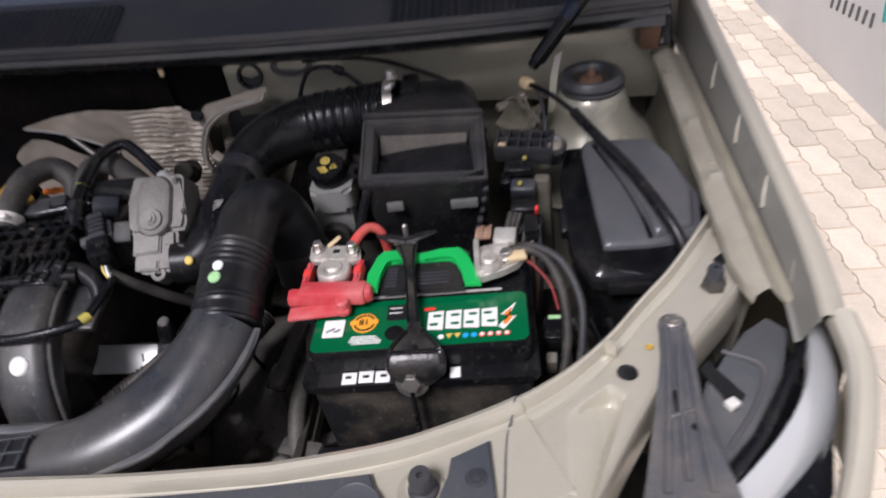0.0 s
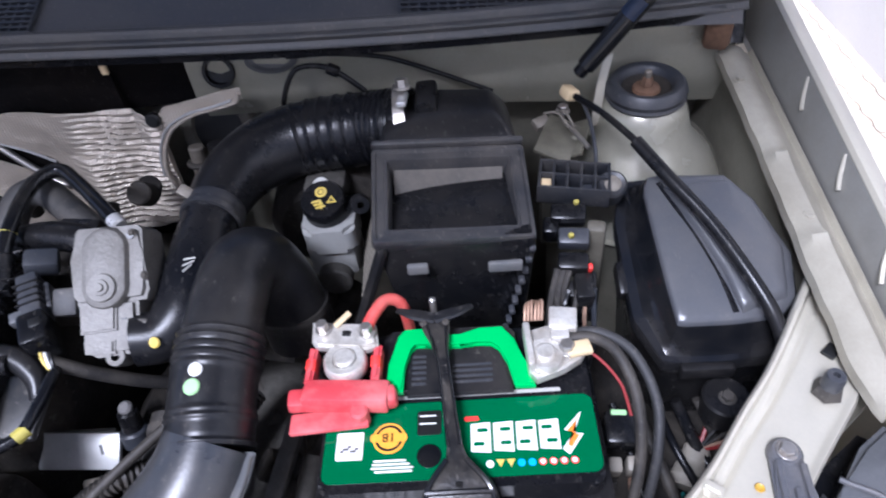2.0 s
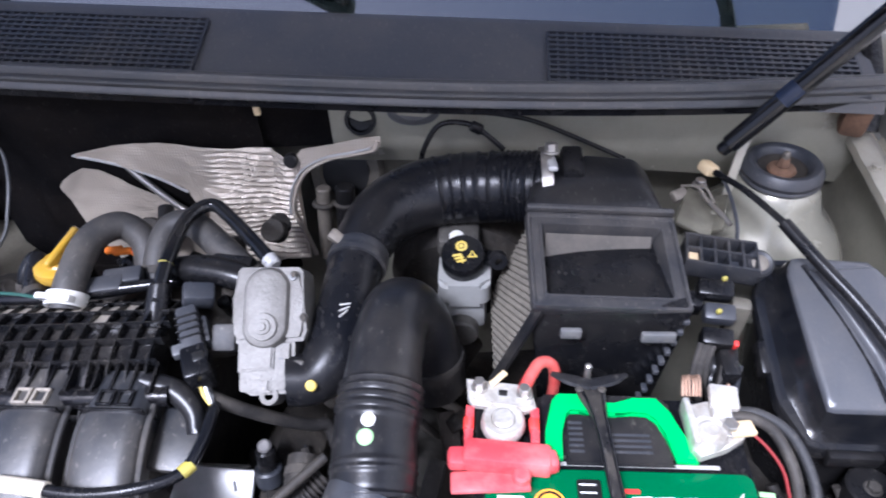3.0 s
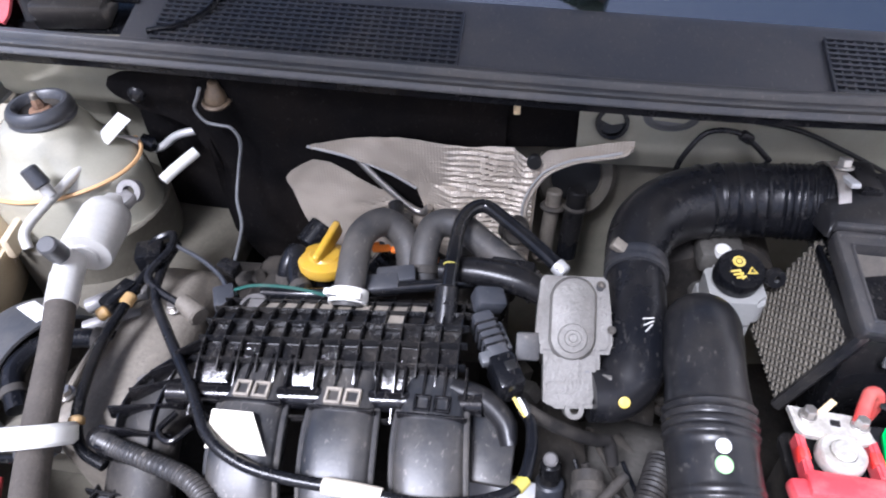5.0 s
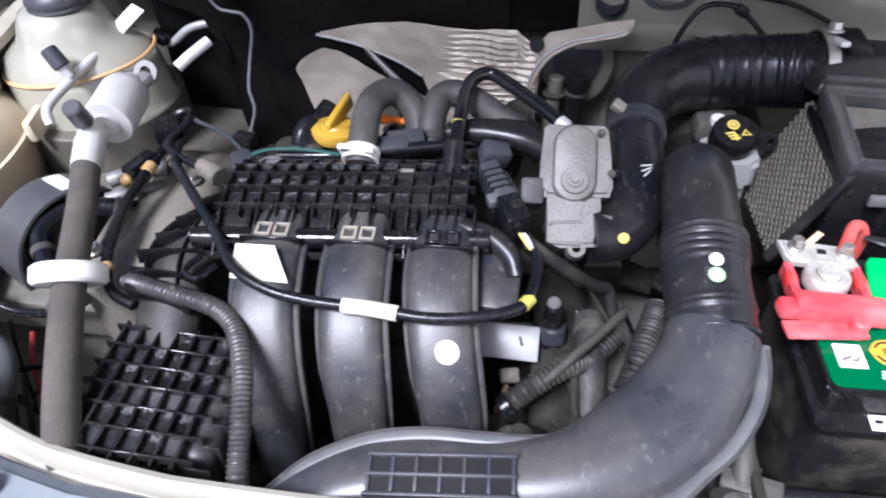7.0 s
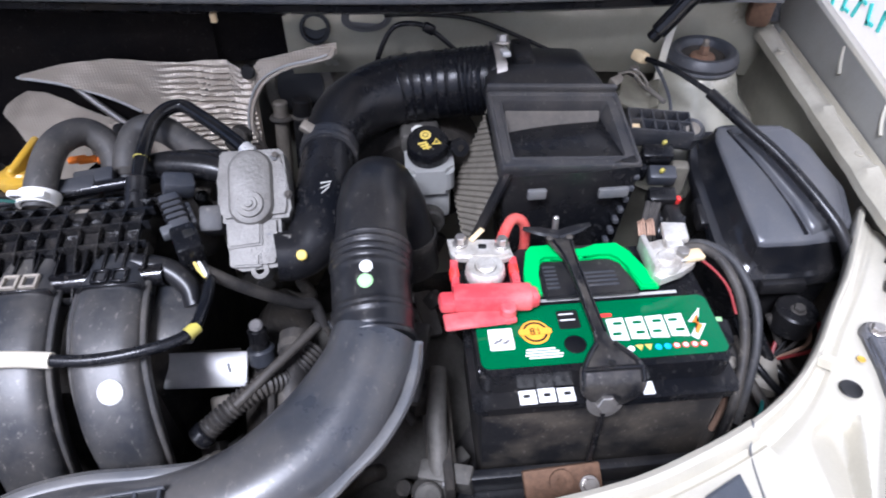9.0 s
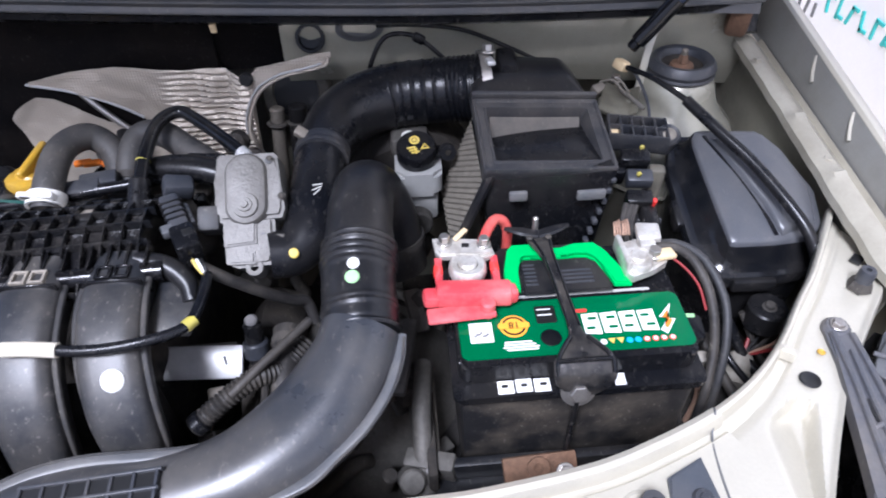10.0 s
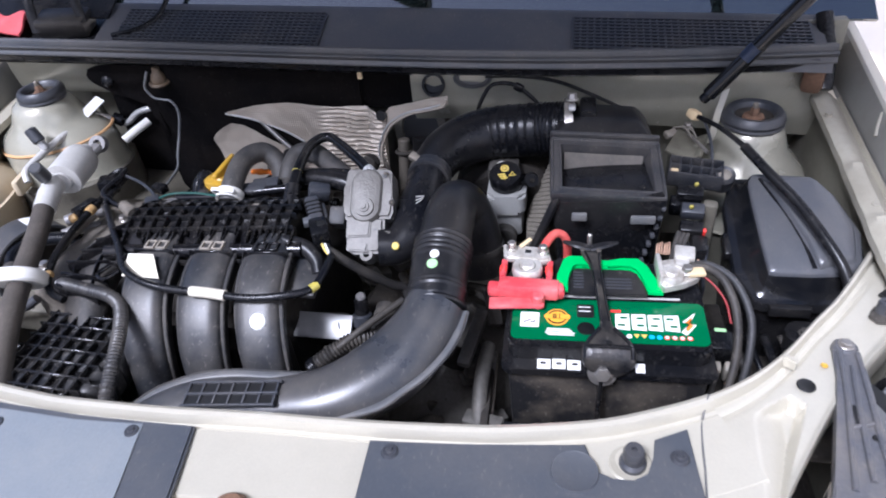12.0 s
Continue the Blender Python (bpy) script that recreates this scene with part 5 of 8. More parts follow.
seam_in = [(-0.408, 0.367, 0.918), (-0.379, 0.393, 0.928), (-0.354, 0.408, 0.932), (-0.323, 0.421, 0.934), (-0.282, 0.427, 0.936), (-0.236, 0.426, 0.938), (-0.190, 0.427, 0.939), (-0.155, 0.437, 0.941), (-0.123, 0.459, 0.943), (-0.102, 0.481, 0.948), (-0.090, 0.504, 0.956)]
seam_out = [(-0.17, 0.372, 0.930), (-0.105, 0.388, 0.938), (-0.075, 0.411, 0.944), (-0.052, 0.431, 0.950), (-0.032, 0.460, 0.957), (-0.022, 0.489, 0.962), (-0.019, 0.514, 0.966)]
for line, s_in in ((seam_in, 1), (seam_out, -1)):
    seam = part("seam", tube([(*p, 0.0058, 0.0026) for p in line], segs=10), "flange", low, "worn grey moulded seam flange")
    part("seam_edge", tube([(p[0] - 0.003 * s_in, p[1] + 0.0045 * s_in, p[2] + 0.002, 0.0014, 0.0012) for p in line], segs=6), "rubber_grey", seam)
UP = [(-0.055, 0.520, 0.962), (-0.056, 0.545, 0.971), (-0.057, 0.575, 0.980), (-0.056, 0.605, 0.988), (-0.055, 0.645, 0.998), (-0.052, 0.684, 0.999), (-0.044, 0.706, 0.981), (-0.033, 0.708, 0.950), (-0.026, 0.702, 0.915)]
part("upper_elbow", tube(UP, 0.036, 28, 24, rings=[(0.003, 0.002, 0.05), (0.006, 0.002, -0.02), (0.022, 0.002, 0.04), (0.027, 0.002, 0.03), (0.064, 0.003, 0.03), (0.071, 0.0022, 0.08), (0.0785, 0.0022, 0.08), (0.086, 0.0022, 0.08), (0.0935, 0.0022, 0.08), (0.12, 0.02, -0.06), (0.16, 0.02, -0.08)]), "plastic_dusty", duct, "satin black ribbed elbow")
part("elbow_mouth", tube([(-0.026, 0.703, 0.922), (-0.024, 0.696, 0.88)], 0.037, 24, rings=[(0.004, 0.003, 0.06)]), "conduit", duct)
part("paint_dot", cyl(0.0058, 0.003, frame_to((-0.058, 0.563, 1.0145), (-0.058, 0.55, 1.05))), "white", duct, "white paint dot")
part("paint_dot", cyl(0.0068, 0.003, frame_to((-0.059, 0.5495, 1.0105), (-0.059, 0.537, 1.05))), "lime", duct, "green paint dot")
b = bmesh.new()
box((0.112, 0.030, 0.002), pose(-0.268, 0.388, 0.9480, 6, -4.2, 2), 0, b)
part("duct_opening", b, "black", duct)
for i in range(7):
    part("grid_bar", box((0.0028, 0.030, 0.006), pose(-0.322 + 0.018 * i, 0.388 + 0.0006 * i, 0.9445 + 0.00132 * i, 6, -4.2, 2), 0.0008), "plastic_grey", duct)
for y in (0.373, 0.388, 0.403):
    part("grid_bar", box((0.114, 0.0028, 0.006), pose(-0.268, y, 0.9485 + (y - 0.388) * 0.1, 6, -4.2, 2), 0.0008), "plastic_grey", duct)

hose = thing("intake_hose", (-0.05, 0.85, 0.95), "thick corrugated black rubber intake hose", "hose")
HP = [(0.112, 0.866, 1.017, 0.0405, 0.0405), (0.085, 0.872, 1.014, 0.0405, 0.0405), (0.035, 0.880, 1.008, 0.041, 0.041), (-0.015, 0.880, 1.004, 0.041, 0.041), (-0.055, 0.866, 1.001, 0.040, 0.040), (-0.084, 0.838, 0.998, 0.037, 0.037), (-0.098, 0.800, 0.996, 0.033, 0.033), (-0.102, 0.768, 0.995, 0.030, 0.030)]
part("upper_hose", tube(HP, 0.0405, 28, 24, rings=[(0.012 + 0.006 * k, 0.0015, 0.05) for k in range(8)] + [(0.072, 0.0016, 0.05), (0.088, 0.0016, 0.05), (0.104, 0.0016, 0.05), (0.120, 0.0016, 0.05), (0.136, 0.0016, 0.05)]), "rubber", hose)
part("hose_band", tube([(-0.101, 0.780, 0.995), (-0.1025, 0.760, 0.994)], 0.0318, 28, rings=[(0.004, 0.0012, 0.04), (0.016, 0.0012, 0.04)]), "frame_grey", hose)
part("band_lug", box((0.016, 0.012, 0.010), pose(-0.122, 0.776, 1.022, 20, 30, -20), 0.002), "dull_alu", hose, "dull metal band lug")
part("lower_hose", tube([(-0.1025, 0.768, 0.994, 0.029, 0.029), (-0.105, 0.722, 0.988, 0.029, 0.028), (-0.108, 0.690, 0.981, 0.029, 0.027), (-0.112, 0.660, 0.971, 0.029, 0.027), (-0.128, 0.640, 0.964, 0.026, 0.025), (-0.152, 0.634, 0.966, 0.025, 0.025)], segs=24), "rubber", hose)
part("paint_dot", cyl(0.0052, 0.003, frame_to((-0.123, 0.6175, 0.9815), (-0.123, 0.57, 1.02))), "yellow", hose, "yellow paint dot")
for k in range(3):
    part("print_bar", box((0.011, 0.0013, 0.0008), frame_to((-0.100, 0.682 + 0.005 * k, 1.0082 + 0.001 * k), (-0.094, 0.67, 1.06)) @ pose(0, 0, 0, 0, 0, 24 - 14 * k), 0), "line_white", hose)

# ---- throttle body ----
M["alu_throttle"] = mat("dirty_cast_aluminium", (0.150, 0.143, 0.130), 0.55, 0.25, 0.25, 60, (0.060, 0.054, 0.044), 0.65, 24, 0.0, 0.35, 350)


def throttle():
    t = thing("throttle_body", (-0.17, 0.65, 0.93), "cast aluminium throttle body with motor housing", "throttle body")
    m = Matrix(((1, 0, 0, -0.169), (0.08, 0.785, -0.62, 0.650), (-0.06, 0.62, 0.785, 1.004), (0, 0, 0, 1)))
    body = [(-0.031, 0.066), (-0.028, 0.070), (0.026, 0.070), (0.030, 0.066), (0.033, 0.040), (0.036, 0.010), (0.033, 0.000), (-0.028, -0.002), (-0.034, 0.006), (-0.033, 0.040)]
    part("housing", prism(body, -0.045, -0.002, m, bevel=0.004), "alu_throttle", t)
    dome = lathe([(0, 0.0045), (0.014, 0.0042), (0.019, 0.0025), (0.0215, -0.002), (0.022, -0.006)], None, 40)
    for v in dome.verts:
        v.co.y = v.co.y * 1.0 + (0.034 if v.co.y > 0 else 0.0)
    dome.transform(m @ pose(-0.001, 0.014, 0))
    part("motor_dome", dome, "alu_throttle", t)
    part("motor_cap", lathe([(0, 0.0100), (0.0035, 0.0100), (0.004, 0.008), (0.007, 0.008), (0.0075, 0.0062), (0.0125, 0.0062), (0.0135, 0.0025)], m @ pose(-0.001, 0.013, 0.0008), 30), "alu_throttle", t)
    for x, y in ((0.023, 0.062), (0.034, 0.022)):
        bolt(t, m @ Vector((x, y, -0.002)), 0.003, 0.003, (0, -0.62, 0.785), "iron")
    part("hole", cyl(0.0035, 0.002, m @ pose(0.022, 0.060, -0.001), segs=14, bevel=0), "black", t)
    part("throat_block", prism([(-0.026, 0.002), (0.025, 0.002), (0.026, -0.030), (0.022, -0.048), (-0.012, -0.050), (-0.024, -0.044)], -0.045, -0.004, m, bevel=0.004), "alu_throttle", t)
    part("throat_step", prism([(-0.025, -0.002), (0.008, -0.002), (0.008, -0.026), (-0.024, -0.028)], -0.006, 0.000, m, bevel=0.002), "alu_throttle", t)
    part("throat_foot", prism([(-0.022, -0.034), (0.006, -0.034), (0.006, -0.047), (-0.021, -0.046)], -0.006, -0.001, m, bevel=0.002), "alu_throttle", t)
    part("ink_mark", box((0.004, 0.002, 0.0008), m @ pose(0.014, -0.016, -0.0038), 0), "grey_print", t)
    part("drain_boss", lathe([(0.004, 0), (0.0085, 0), (0.0095, -0.006), (0.010, -0.02)], m @ pose(0.004, -0.050, -0.006), 24), "alu_throttle", t)
    part("plug", box((0.022, 0.026, 0.03), m @ pose(-0.040, 0.004, -0.018), 0.003), "rubber_grey", t)
    part("stud", along((-0.148, 0.640, 0.985), (-0.132, 0.637, 0.985), 0.0045), "alu_throttle", t)
    return t


throttle()

# ---- intake manifold ----
M["rib_oily"] = mat("oily_charcoal_rib", (0.0085, 0.0088, 0.010), 0.15, 0, 0.3, 50, DUST, 0.10, 20, 0.3, 0.05, 200, rough_var=0.08)
def manifold():
    t = thing("intake_manifold", (-0.38, 0.6, 0.85), "ribbed black plastic intake manifold with three runners, oily", "manifold")
    # curved plenum roof with a raised grid of ribs
    def roof(u, v):
        x = -0.505 + 0.235 * u
        y = 0.618 + 0.078 * v + 0.012 * (u - 0.5)
        z = 0.985 + 0.026 * math.sin(math.pi * (0.25 + 0.6 * v)) - 0.004
        return Vector((x, y, z))
    part("plenum", sheet([[roof(u, v) for u in np.linspace(0, 1, 20)] for v in np.linspace(-0.35, 1.35, 14)], 0.03), "plastic_oily", t)
    for i in range(14):
        u = i / 13
        long = -0.55 if i % 2 == 0 else -0.12
        part("rib", tube([roof(u, v) + Vector((0, 0, 0.004)) for v in np.linspace(long, 1.14, 10)], 0.0010, 6, 2, flat=5.5), "rib_oily", t)
    for j in range(5):
        v = j / 4
        part("rib", tube([roof(u, v) + Vector((0, 0, 0.004)) for u in np.linspace(-0.03, 1.03, 9)], 0.0010, 6, 2, flat=5.5), "rib_oily", t)
    part("rib", tube([roof(u, -0.52) + Vector((0, -0.002, 0.004)) for u in np.linspace(-0.03, 1.06, 9)], 0.0010, 6, 2, flat=5.0), "rib_oily", t)
    dusty = ((1, 3), (2, 3), (3, 3), (4, 3), (6, 3), (7, 3), (8, 3), (9, 3), (9, 2), (5, 3), (10, 3))
    rng = random.Random(11)
    for i in range(13):
        for j in range(4):
            p = roof((i + 0.5) / 13, (j + 0.5) / 4)
            q = roof((i + 0.5) / 13, (j + 0.6) / 4)
            slope = math.degrees(math.atan2(q.z - p.z, q.y - p.y))
            dry = (i, j) in dusty
            part("rib_pocket", box((0.0150, 0.0165, 0.003), pose(p.x, p.y, p.z + (0.0022 if dry else -0.0008), slope + rng.uniform(-4, 4), rng.uniform(-5, 5), 0), 0), "dust_floor" if dry else "pocket", t, "grey dust in a rib pocket" if dry else "")
    part("rim", tube([roof(u, -0.27) + Vector((0, -0.004, -0.002)) for u in np.linspace(-0.10, 1.10, 12)], 0.0105, 14, 3), "plastic_oily", t, "smooth oily front tube")
    part("end_sweep", tube([(-0.275, 0.612, 0.992, 0.010, 0.009), (-0.245, 0.606, 0.985, 0.011, 0.010), (-0.226, 0.592, 0.975, 0.010, 0.010), (-0.222, 0.575, 0.965, 0.007, 0.010)], segs=12), "plastic_dusty", t)
    part("side_plate", box((0.042, 0.060, 0.010), pose(-0.237, 0.572, 0.962, 14, 4, -3), 0.004), "runner", t, "dusty flat side of the manifold")
    # runners
    for k, (x, x2) in enumerate(((-0.448, -0.430), (-0.366, -0.352), (-0.288, -0.268))):
        pts = [(x, 0.618, 0.978, 0.026, 0.022), (x, 0.585, 0.976, 0.029, 0.022), (x + 0.001, 0.555, 0.970, 0.030, 0.022), (x + 0.25 * (x2 - x), 0.520, 0.954, 0.0295, 0.022), (x + 0.6 * (x2 - x), 0.488, 0.925, 0.029, 0.022), (x2, 0.466, 0.885, 0.026, 0.022), (x2, 0.45, 0.82, 0.024, 0.022)]
        run = part("runner", tube(pts, segs=32, per=6, square=3.6), "runner", t, "dusty black intake runner")
        for sx in (-1, 1):
            side_pts = [(p[0] + sx * (p[3] + 0.001), p[1], p[2] + 0.010) for p in pts]
            part("runner_seam", tube(side_pts, 0.003, 8, 5), "rubber_grey", run)
        for i in range(2):
            cx_ = x - 0.0085 + 0.017 * i
            fm_ = pose(cx_, 0.588, 0.9985, 4, 0, 0)
            light = "dust_floor" if k < 2 else "plastic_oily"
            for dx, dy, w_, h_ in ((0, 0.0065, 0.0145, 0.0026), (0, -0.0065, 0.0145, 0.0026), (0.006, 0, 0.0026, 0.011), (-0.006, 0, 0.0026, 0.011)):
                part("pocket_frame", box((w_, h_, 0.006), fm_ @ pose(dx, dy, 0), 0.0006, segs=1), light, run)
            part("rib_pocket", box((0.010, 0.011, 0.001), fm_ @ pose(0, 0, -0.002), 0), "pocket", run)
        for i in range(4):
            part("pocket_rib", box((0.0022, 0.030, 0.012), pose(x - 0.027 + 0.018 * i, 0.610, 0.9975, 10, 0, 0), 0.0006, segs=1), "plastic_oily", run)
        part("pocket_rib", box((0.058, 0.0022, 0.010), pose(x, 0.577, 0.9955, 6, 0, 0), 0.0006, segs=1), "plastic_oily", run)
    part("white_dot", cyl(0.0105, 0.006, frame_to((-0.2745, 0.4915, 0.9585), (-0.2745, 0.461, 0.991))), "white", t, "round white sticker")
    part("paper_tag", prism([(-0.026, 0.018), (0.010, 0.018), (0.028, -0.016), (-0.026, -0.014)], 0, 0.001, frame_to((-0.447, 0.546, 0.9955), (-0.447, 0.528, 1.03)) @ pose(0, 0, 0, 0, 0, 180) @ Matrix.Diagonal((-1, -1, 1, 1))), "paper", t, "cream paper tag")
    return t


manifold()
# ---- right side: fuse box, relay strip, bonnet cable ----
def fuse_box():
    t = thing("fuse_box", (0.40, 0.71, 0.8), "satin dark grey plastic fuse box with stepped lid", "fuse box")
    c = (0.395, 0.70)
    rim = [(0.336, 0.612), (0.314, 0.655), (0.312, 0.755), (0.326, 0.800), (0.432, 0.800), (0.460, 0.765), (0.478, 0.695), (0.470, 0.645), (0.445, 0.616), (0.39, 0.611)]
    crown = [(0.350, 0.634), (0.346, 0.700), (0.342, 0.768), (0.350, 0.782), (0.424, 0.778), (0.446, 0.750), (0.467, 0.695), (0.460, 0.652), (0.442, 0.637), (0.40, 0.634)]
    raised = [(0.360, 0.766), (0.425, 0.770), (0.443, 0.745), (0.459, 0.695), (0.452, 0.652), (0.408, 0.640), (0.399, 0.680), (0.382, 0.722)]

    def polar(poly, cx, cy, n=72):
        """The outline's reach from (cx, cy) in n directions."""
        out = []
        for k in range(n):
            ux, uy = math.cos(2 * math.pi * k / n), math.sin(2 * math.pi * k / n)
            best = 0.0
            for (ax, ay), (bx, by) in zip(poly, poly[1:] + poly[:1]):
                ex, ey = bx - ax, by - ay
                den = ux * ey - uy * ex
                if abs(den) > 1e-9:
                    r = ((ax - cx) * ey - (ay - cy) * ex) / den
                    w = ((ax - cx) * uy - (ay - cy) * ux) / den
                    if r > 0 and -1e-6 <= w <= 1 + 1e-6:
                        best = max(best, r)
            out.append((ux * best, uy * best))
        return out

    def level(x, y):
        return 0.932 + 0.36 * (y - 0.62) - 0.02 * (x - 0.34)

    def loft(rings, cx, cy):
        b = bmesh.new()
        loops = [[b.verts.new((cx + px, cy + py, level(cx + px, cy + py) + dz)) for px, py in ring] for ring, dz in rings]
        for p, q in zip(loops, loops[1:]):
            for i in range(len(p)):
                b.faces.new((p[i], p[(i + 1) % len(p)], q[(i + 1) % len(q)], q[i]))
        b.faces.new(loops[-1])
        return b

    def blend(p, q, k, scale=1.0):
        return [((a[0] + (b[0] - a[0]) * k) * scale, (a[1] + (b[1] - a[1]) * k) * scale) for a, b in zip(p, q)]
    pr, pc = polar(rim, *c), polar(crown, *c)
    part("base", loft([(blend(pr, pc, 0, 0.80), -0.20), (blend(pr, pc, 0, 0.93), -0.05), (blend(pr, pc, 0, 0.96), -0.034)], *c), "plastic", t)
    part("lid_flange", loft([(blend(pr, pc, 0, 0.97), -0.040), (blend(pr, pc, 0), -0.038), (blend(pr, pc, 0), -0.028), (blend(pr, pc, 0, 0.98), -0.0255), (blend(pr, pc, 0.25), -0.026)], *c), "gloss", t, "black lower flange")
    # sides are black plastic and also carry the shade of facing away
    part("lid_skirt", loft([(blend(pr, pc, 0.25), -0.027), (blend(pr, pc, 0.50), -0.024), (blend(pr, pc, 0.72), -0.016), (blend(pr, pc, 0.86), -0.006), (blend(pr, pc, 0.92), -0.0035), (blend(pr, pc, 0.98), -0.0045)], *c), "gloss", t, "black sides of the lid, their shade in the colour")
    # top lighter than the sides: reflected brightness is in its base colour
    lid = part("lid", loft([(blend(pr, pc, 0.96), -0.006), (blend(pr, pc, 0.98), -0.001), (blend(pr, pc, 1, 0.98), 0.0008), (blend(pr, pc, 1, 0.9), 0.0022), (blend(pr, pc, 1, 0.4), 0.003)], *c), "satin", t, "satin dark grey lid, pale reflection in its colour")
    cr = (0.420, 0.705)
    pp = polar(raised, *cr)
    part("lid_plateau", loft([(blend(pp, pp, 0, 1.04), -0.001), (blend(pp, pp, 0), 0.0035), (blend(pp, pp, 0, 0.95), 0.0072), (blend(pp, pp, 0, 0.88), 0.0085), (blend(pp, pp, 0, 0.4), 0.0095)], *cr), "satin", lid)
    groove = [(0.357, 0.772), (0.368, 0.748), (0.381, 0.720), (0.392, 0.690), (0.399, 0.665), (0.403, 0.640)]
    # thin dark strip on the surface paints the crease's shade
    part("lid_crease_shade", tube([(x, y, level(x, y) + 0.0024, 0.0032, 0.0006) for x, y in groove], segs=10), "plastic", lid, "dark strip painting the shade of a crease in the lid")
    part("lid_catch", box((0.05, 0.010, 0.016), pose(0.375, 0.608, level(0.375, 0.608) - 0.030, 0, 2, 0), 0.003), "plastic", t)
    part("side_catch", box((0.010, 0.035, 0.020), pose(0.312, 0.70, level(0.312, 0.70) - 0.036, 20, 0, 0), 0.003), "plastic", t)


fuse_box()

cab = thing("bonnet_release_cable", (0.29, 0.88, 1.0), "black bonnet release cable with tan end clip", "cable")
part("inner_wire", tube([(0.286, 0.890, 1.024), (0.310, 0.842, 1.030), (0.338, 0.793, 1.024)], 0.0035, 8), "plastic", cab)
part("sheath", tube([(0.336, 0.797, 1.024), (0.362, 0.752, 1.008), (0.391, 0.706, 0.990), (0.416, 0.652, 0.968), (0.430, 0.620, 0.948), (0.436, 0.600, 0.92), (0.437, 0.59, 0.87)], 0.0068, 12), "plastic", cab)
part("end_clip", box((0.016, 0.020, 0.014), pose(0.284, 0.893, 1.024, 0, 20, 25), 0.004), "tan", cab, "tan plastic clip")
part("guide_wire", tube([(0.294, 0.882, 1.026), (0.300, 0.850, 1.015), (0.301, 0.815, 1.0), (0.300, 0.80, 0.97)], 0.0022, 6), "plastic_grey", cab)


def relay_strip():
    t = thing("relay_strip", (0.27, 0.76, 0.9), "black plastic relay strip with open slots and connectors", "relay")
    m = pose(0.272, 0.772, 0.998, 4, 3, -10)
    for i in range(6):
        part("divider", box((0.0026, 0.038, 0.022), m @ pose(-0.034 + 0.0136 * i, 0, 0), 0.0006), "frame_grey", t)
    for y in (-0.019, 0.0, 0.019):
        part("wall", box((0.071, 0.0026, 0.022), m @ pose(0, y, 0), 0.0006), "frame_grey", t)
    part("floor_plate", box((0.072, 0.038, 0.003), m @ pose(0, 0, -0.012), 0), "black", t)
    part("cell_fill", box((0.0100, 0.013, 0.004), m @ pose(-0.0272, -0.0095, 0.004), 0.001), "tan", t, "pale relay end in a slot")
    part("cell_fill", box((0.0100, 0.013, 0.004), m @ pose(0.0136, -0.0095, 0.000), 0.001), "plastic_grey", t)
    knob = part("end_knob", lathe([(0.008, 0.003), (0.012, 0.004), (0.0145, 0.001), (0.0145, -0.024), (0, -0.024)], frame_to((0.309, 0.764, 0.998), (0.309, 0.735, 1.05)), 28), "frame_grey", t, "dark round end socket")
    part("knob_face", lathe([(0, 0.005), (0.005, 0.005), (0.0085, 0.003), (0.009, 0.0)], frame_to((0.309, 0.764, 0.998), (0.309, 0.735, 1.05)), 20), "dull_alu", knob, "worn dull knob face")
    for x, y, z, w, h, mt in ((0.262, 0.738, 0.985, 0.034, 0.020, "plastic"), (0.266, 0.722, 0.968, 0.030, 0.018, "plastic_grey"), (0.264, 0.706, 0.948, 0.030, 0.024, "plastic"), (0.262, 0.690, 0.925, 0.026, 0.022, "plastic_dusty"), (0.246, 0.740, 0.965, 0.016, 0.026, "plastic"), (0.280, 0.700, 0.925, 0.014, 0.026, "plastic")):
        part("connector", box((w, 0.018, h), pose(x, y, z, 20, 0, -8), 0.003), mt, t)
    part("red_pin", box((0.004, 0.006, 0.012), pose(0.279, 0.696, 0.952, 20, 0, 0), 0.001), "redprint", t)
    for x, y, z in ((0.270, 0.742, 0.998), (0.262, 0.715, 0.980)):
        part("pin", box((0.005, 0.004, 0.005), pose(x, y, z, 10, 0, 20), 0.001), "olive", t)
    for k in range(3):
        part("loose_lead", tube([(0.248 + 0.006 * k, 0.700, 0.95), (0.240 + 0.006 * k, 0.680, 0.93), (0.236 + 0.010 * k, 0.660, 0.90), (0.245, 0.645, 0.85)], 0.0035, 8), "conduit", t)
    part("stem", box((0.018, 0.03, 0.16), pose(0.266, 0.69, 0.87, 8, 4, 0), 0.004), "plastic", t)
    for k in range(4):
        part("lead", tube([(0.256 + 0.008 * k, 0.676, 0.945), (0.250 + 0.01 * k, 0.660, 0.93 - 0.01 * k), (0.262 + 0.006 * k, 0.655, 0.88), (0.27, 0.65, 0.80)], 0.0022 + 0.0006 * (k % 2), 6), ("plastic", "conduit", "copper", "plastic_grey")[k], t)


relay_strip()
mod = thing("control_module", (0.27, 0.83, 0.95), "bare metal bracket beside the strut tower", "bracket")
M["bracket_metal"] = mat("dirty_olive_metal", (0.17, 0.16, 0.12), 0.42, 0.4, 0.3, 40, (0.05, 0.045, 0.035), 0.7, 30, 0.2, 0.3, 200)
part("plate", box((0.040, 0.060, 0.006), pose(0.266, 0.842, 1.000, 6, 18, -22), 0.002), "bracket_metal", mod)
part("fold", box((0.020, 0.058, 0.005), pose(0.288, 0.846, 0.996, 6, -28, -22), 0.002), "bracket_metal", mod)
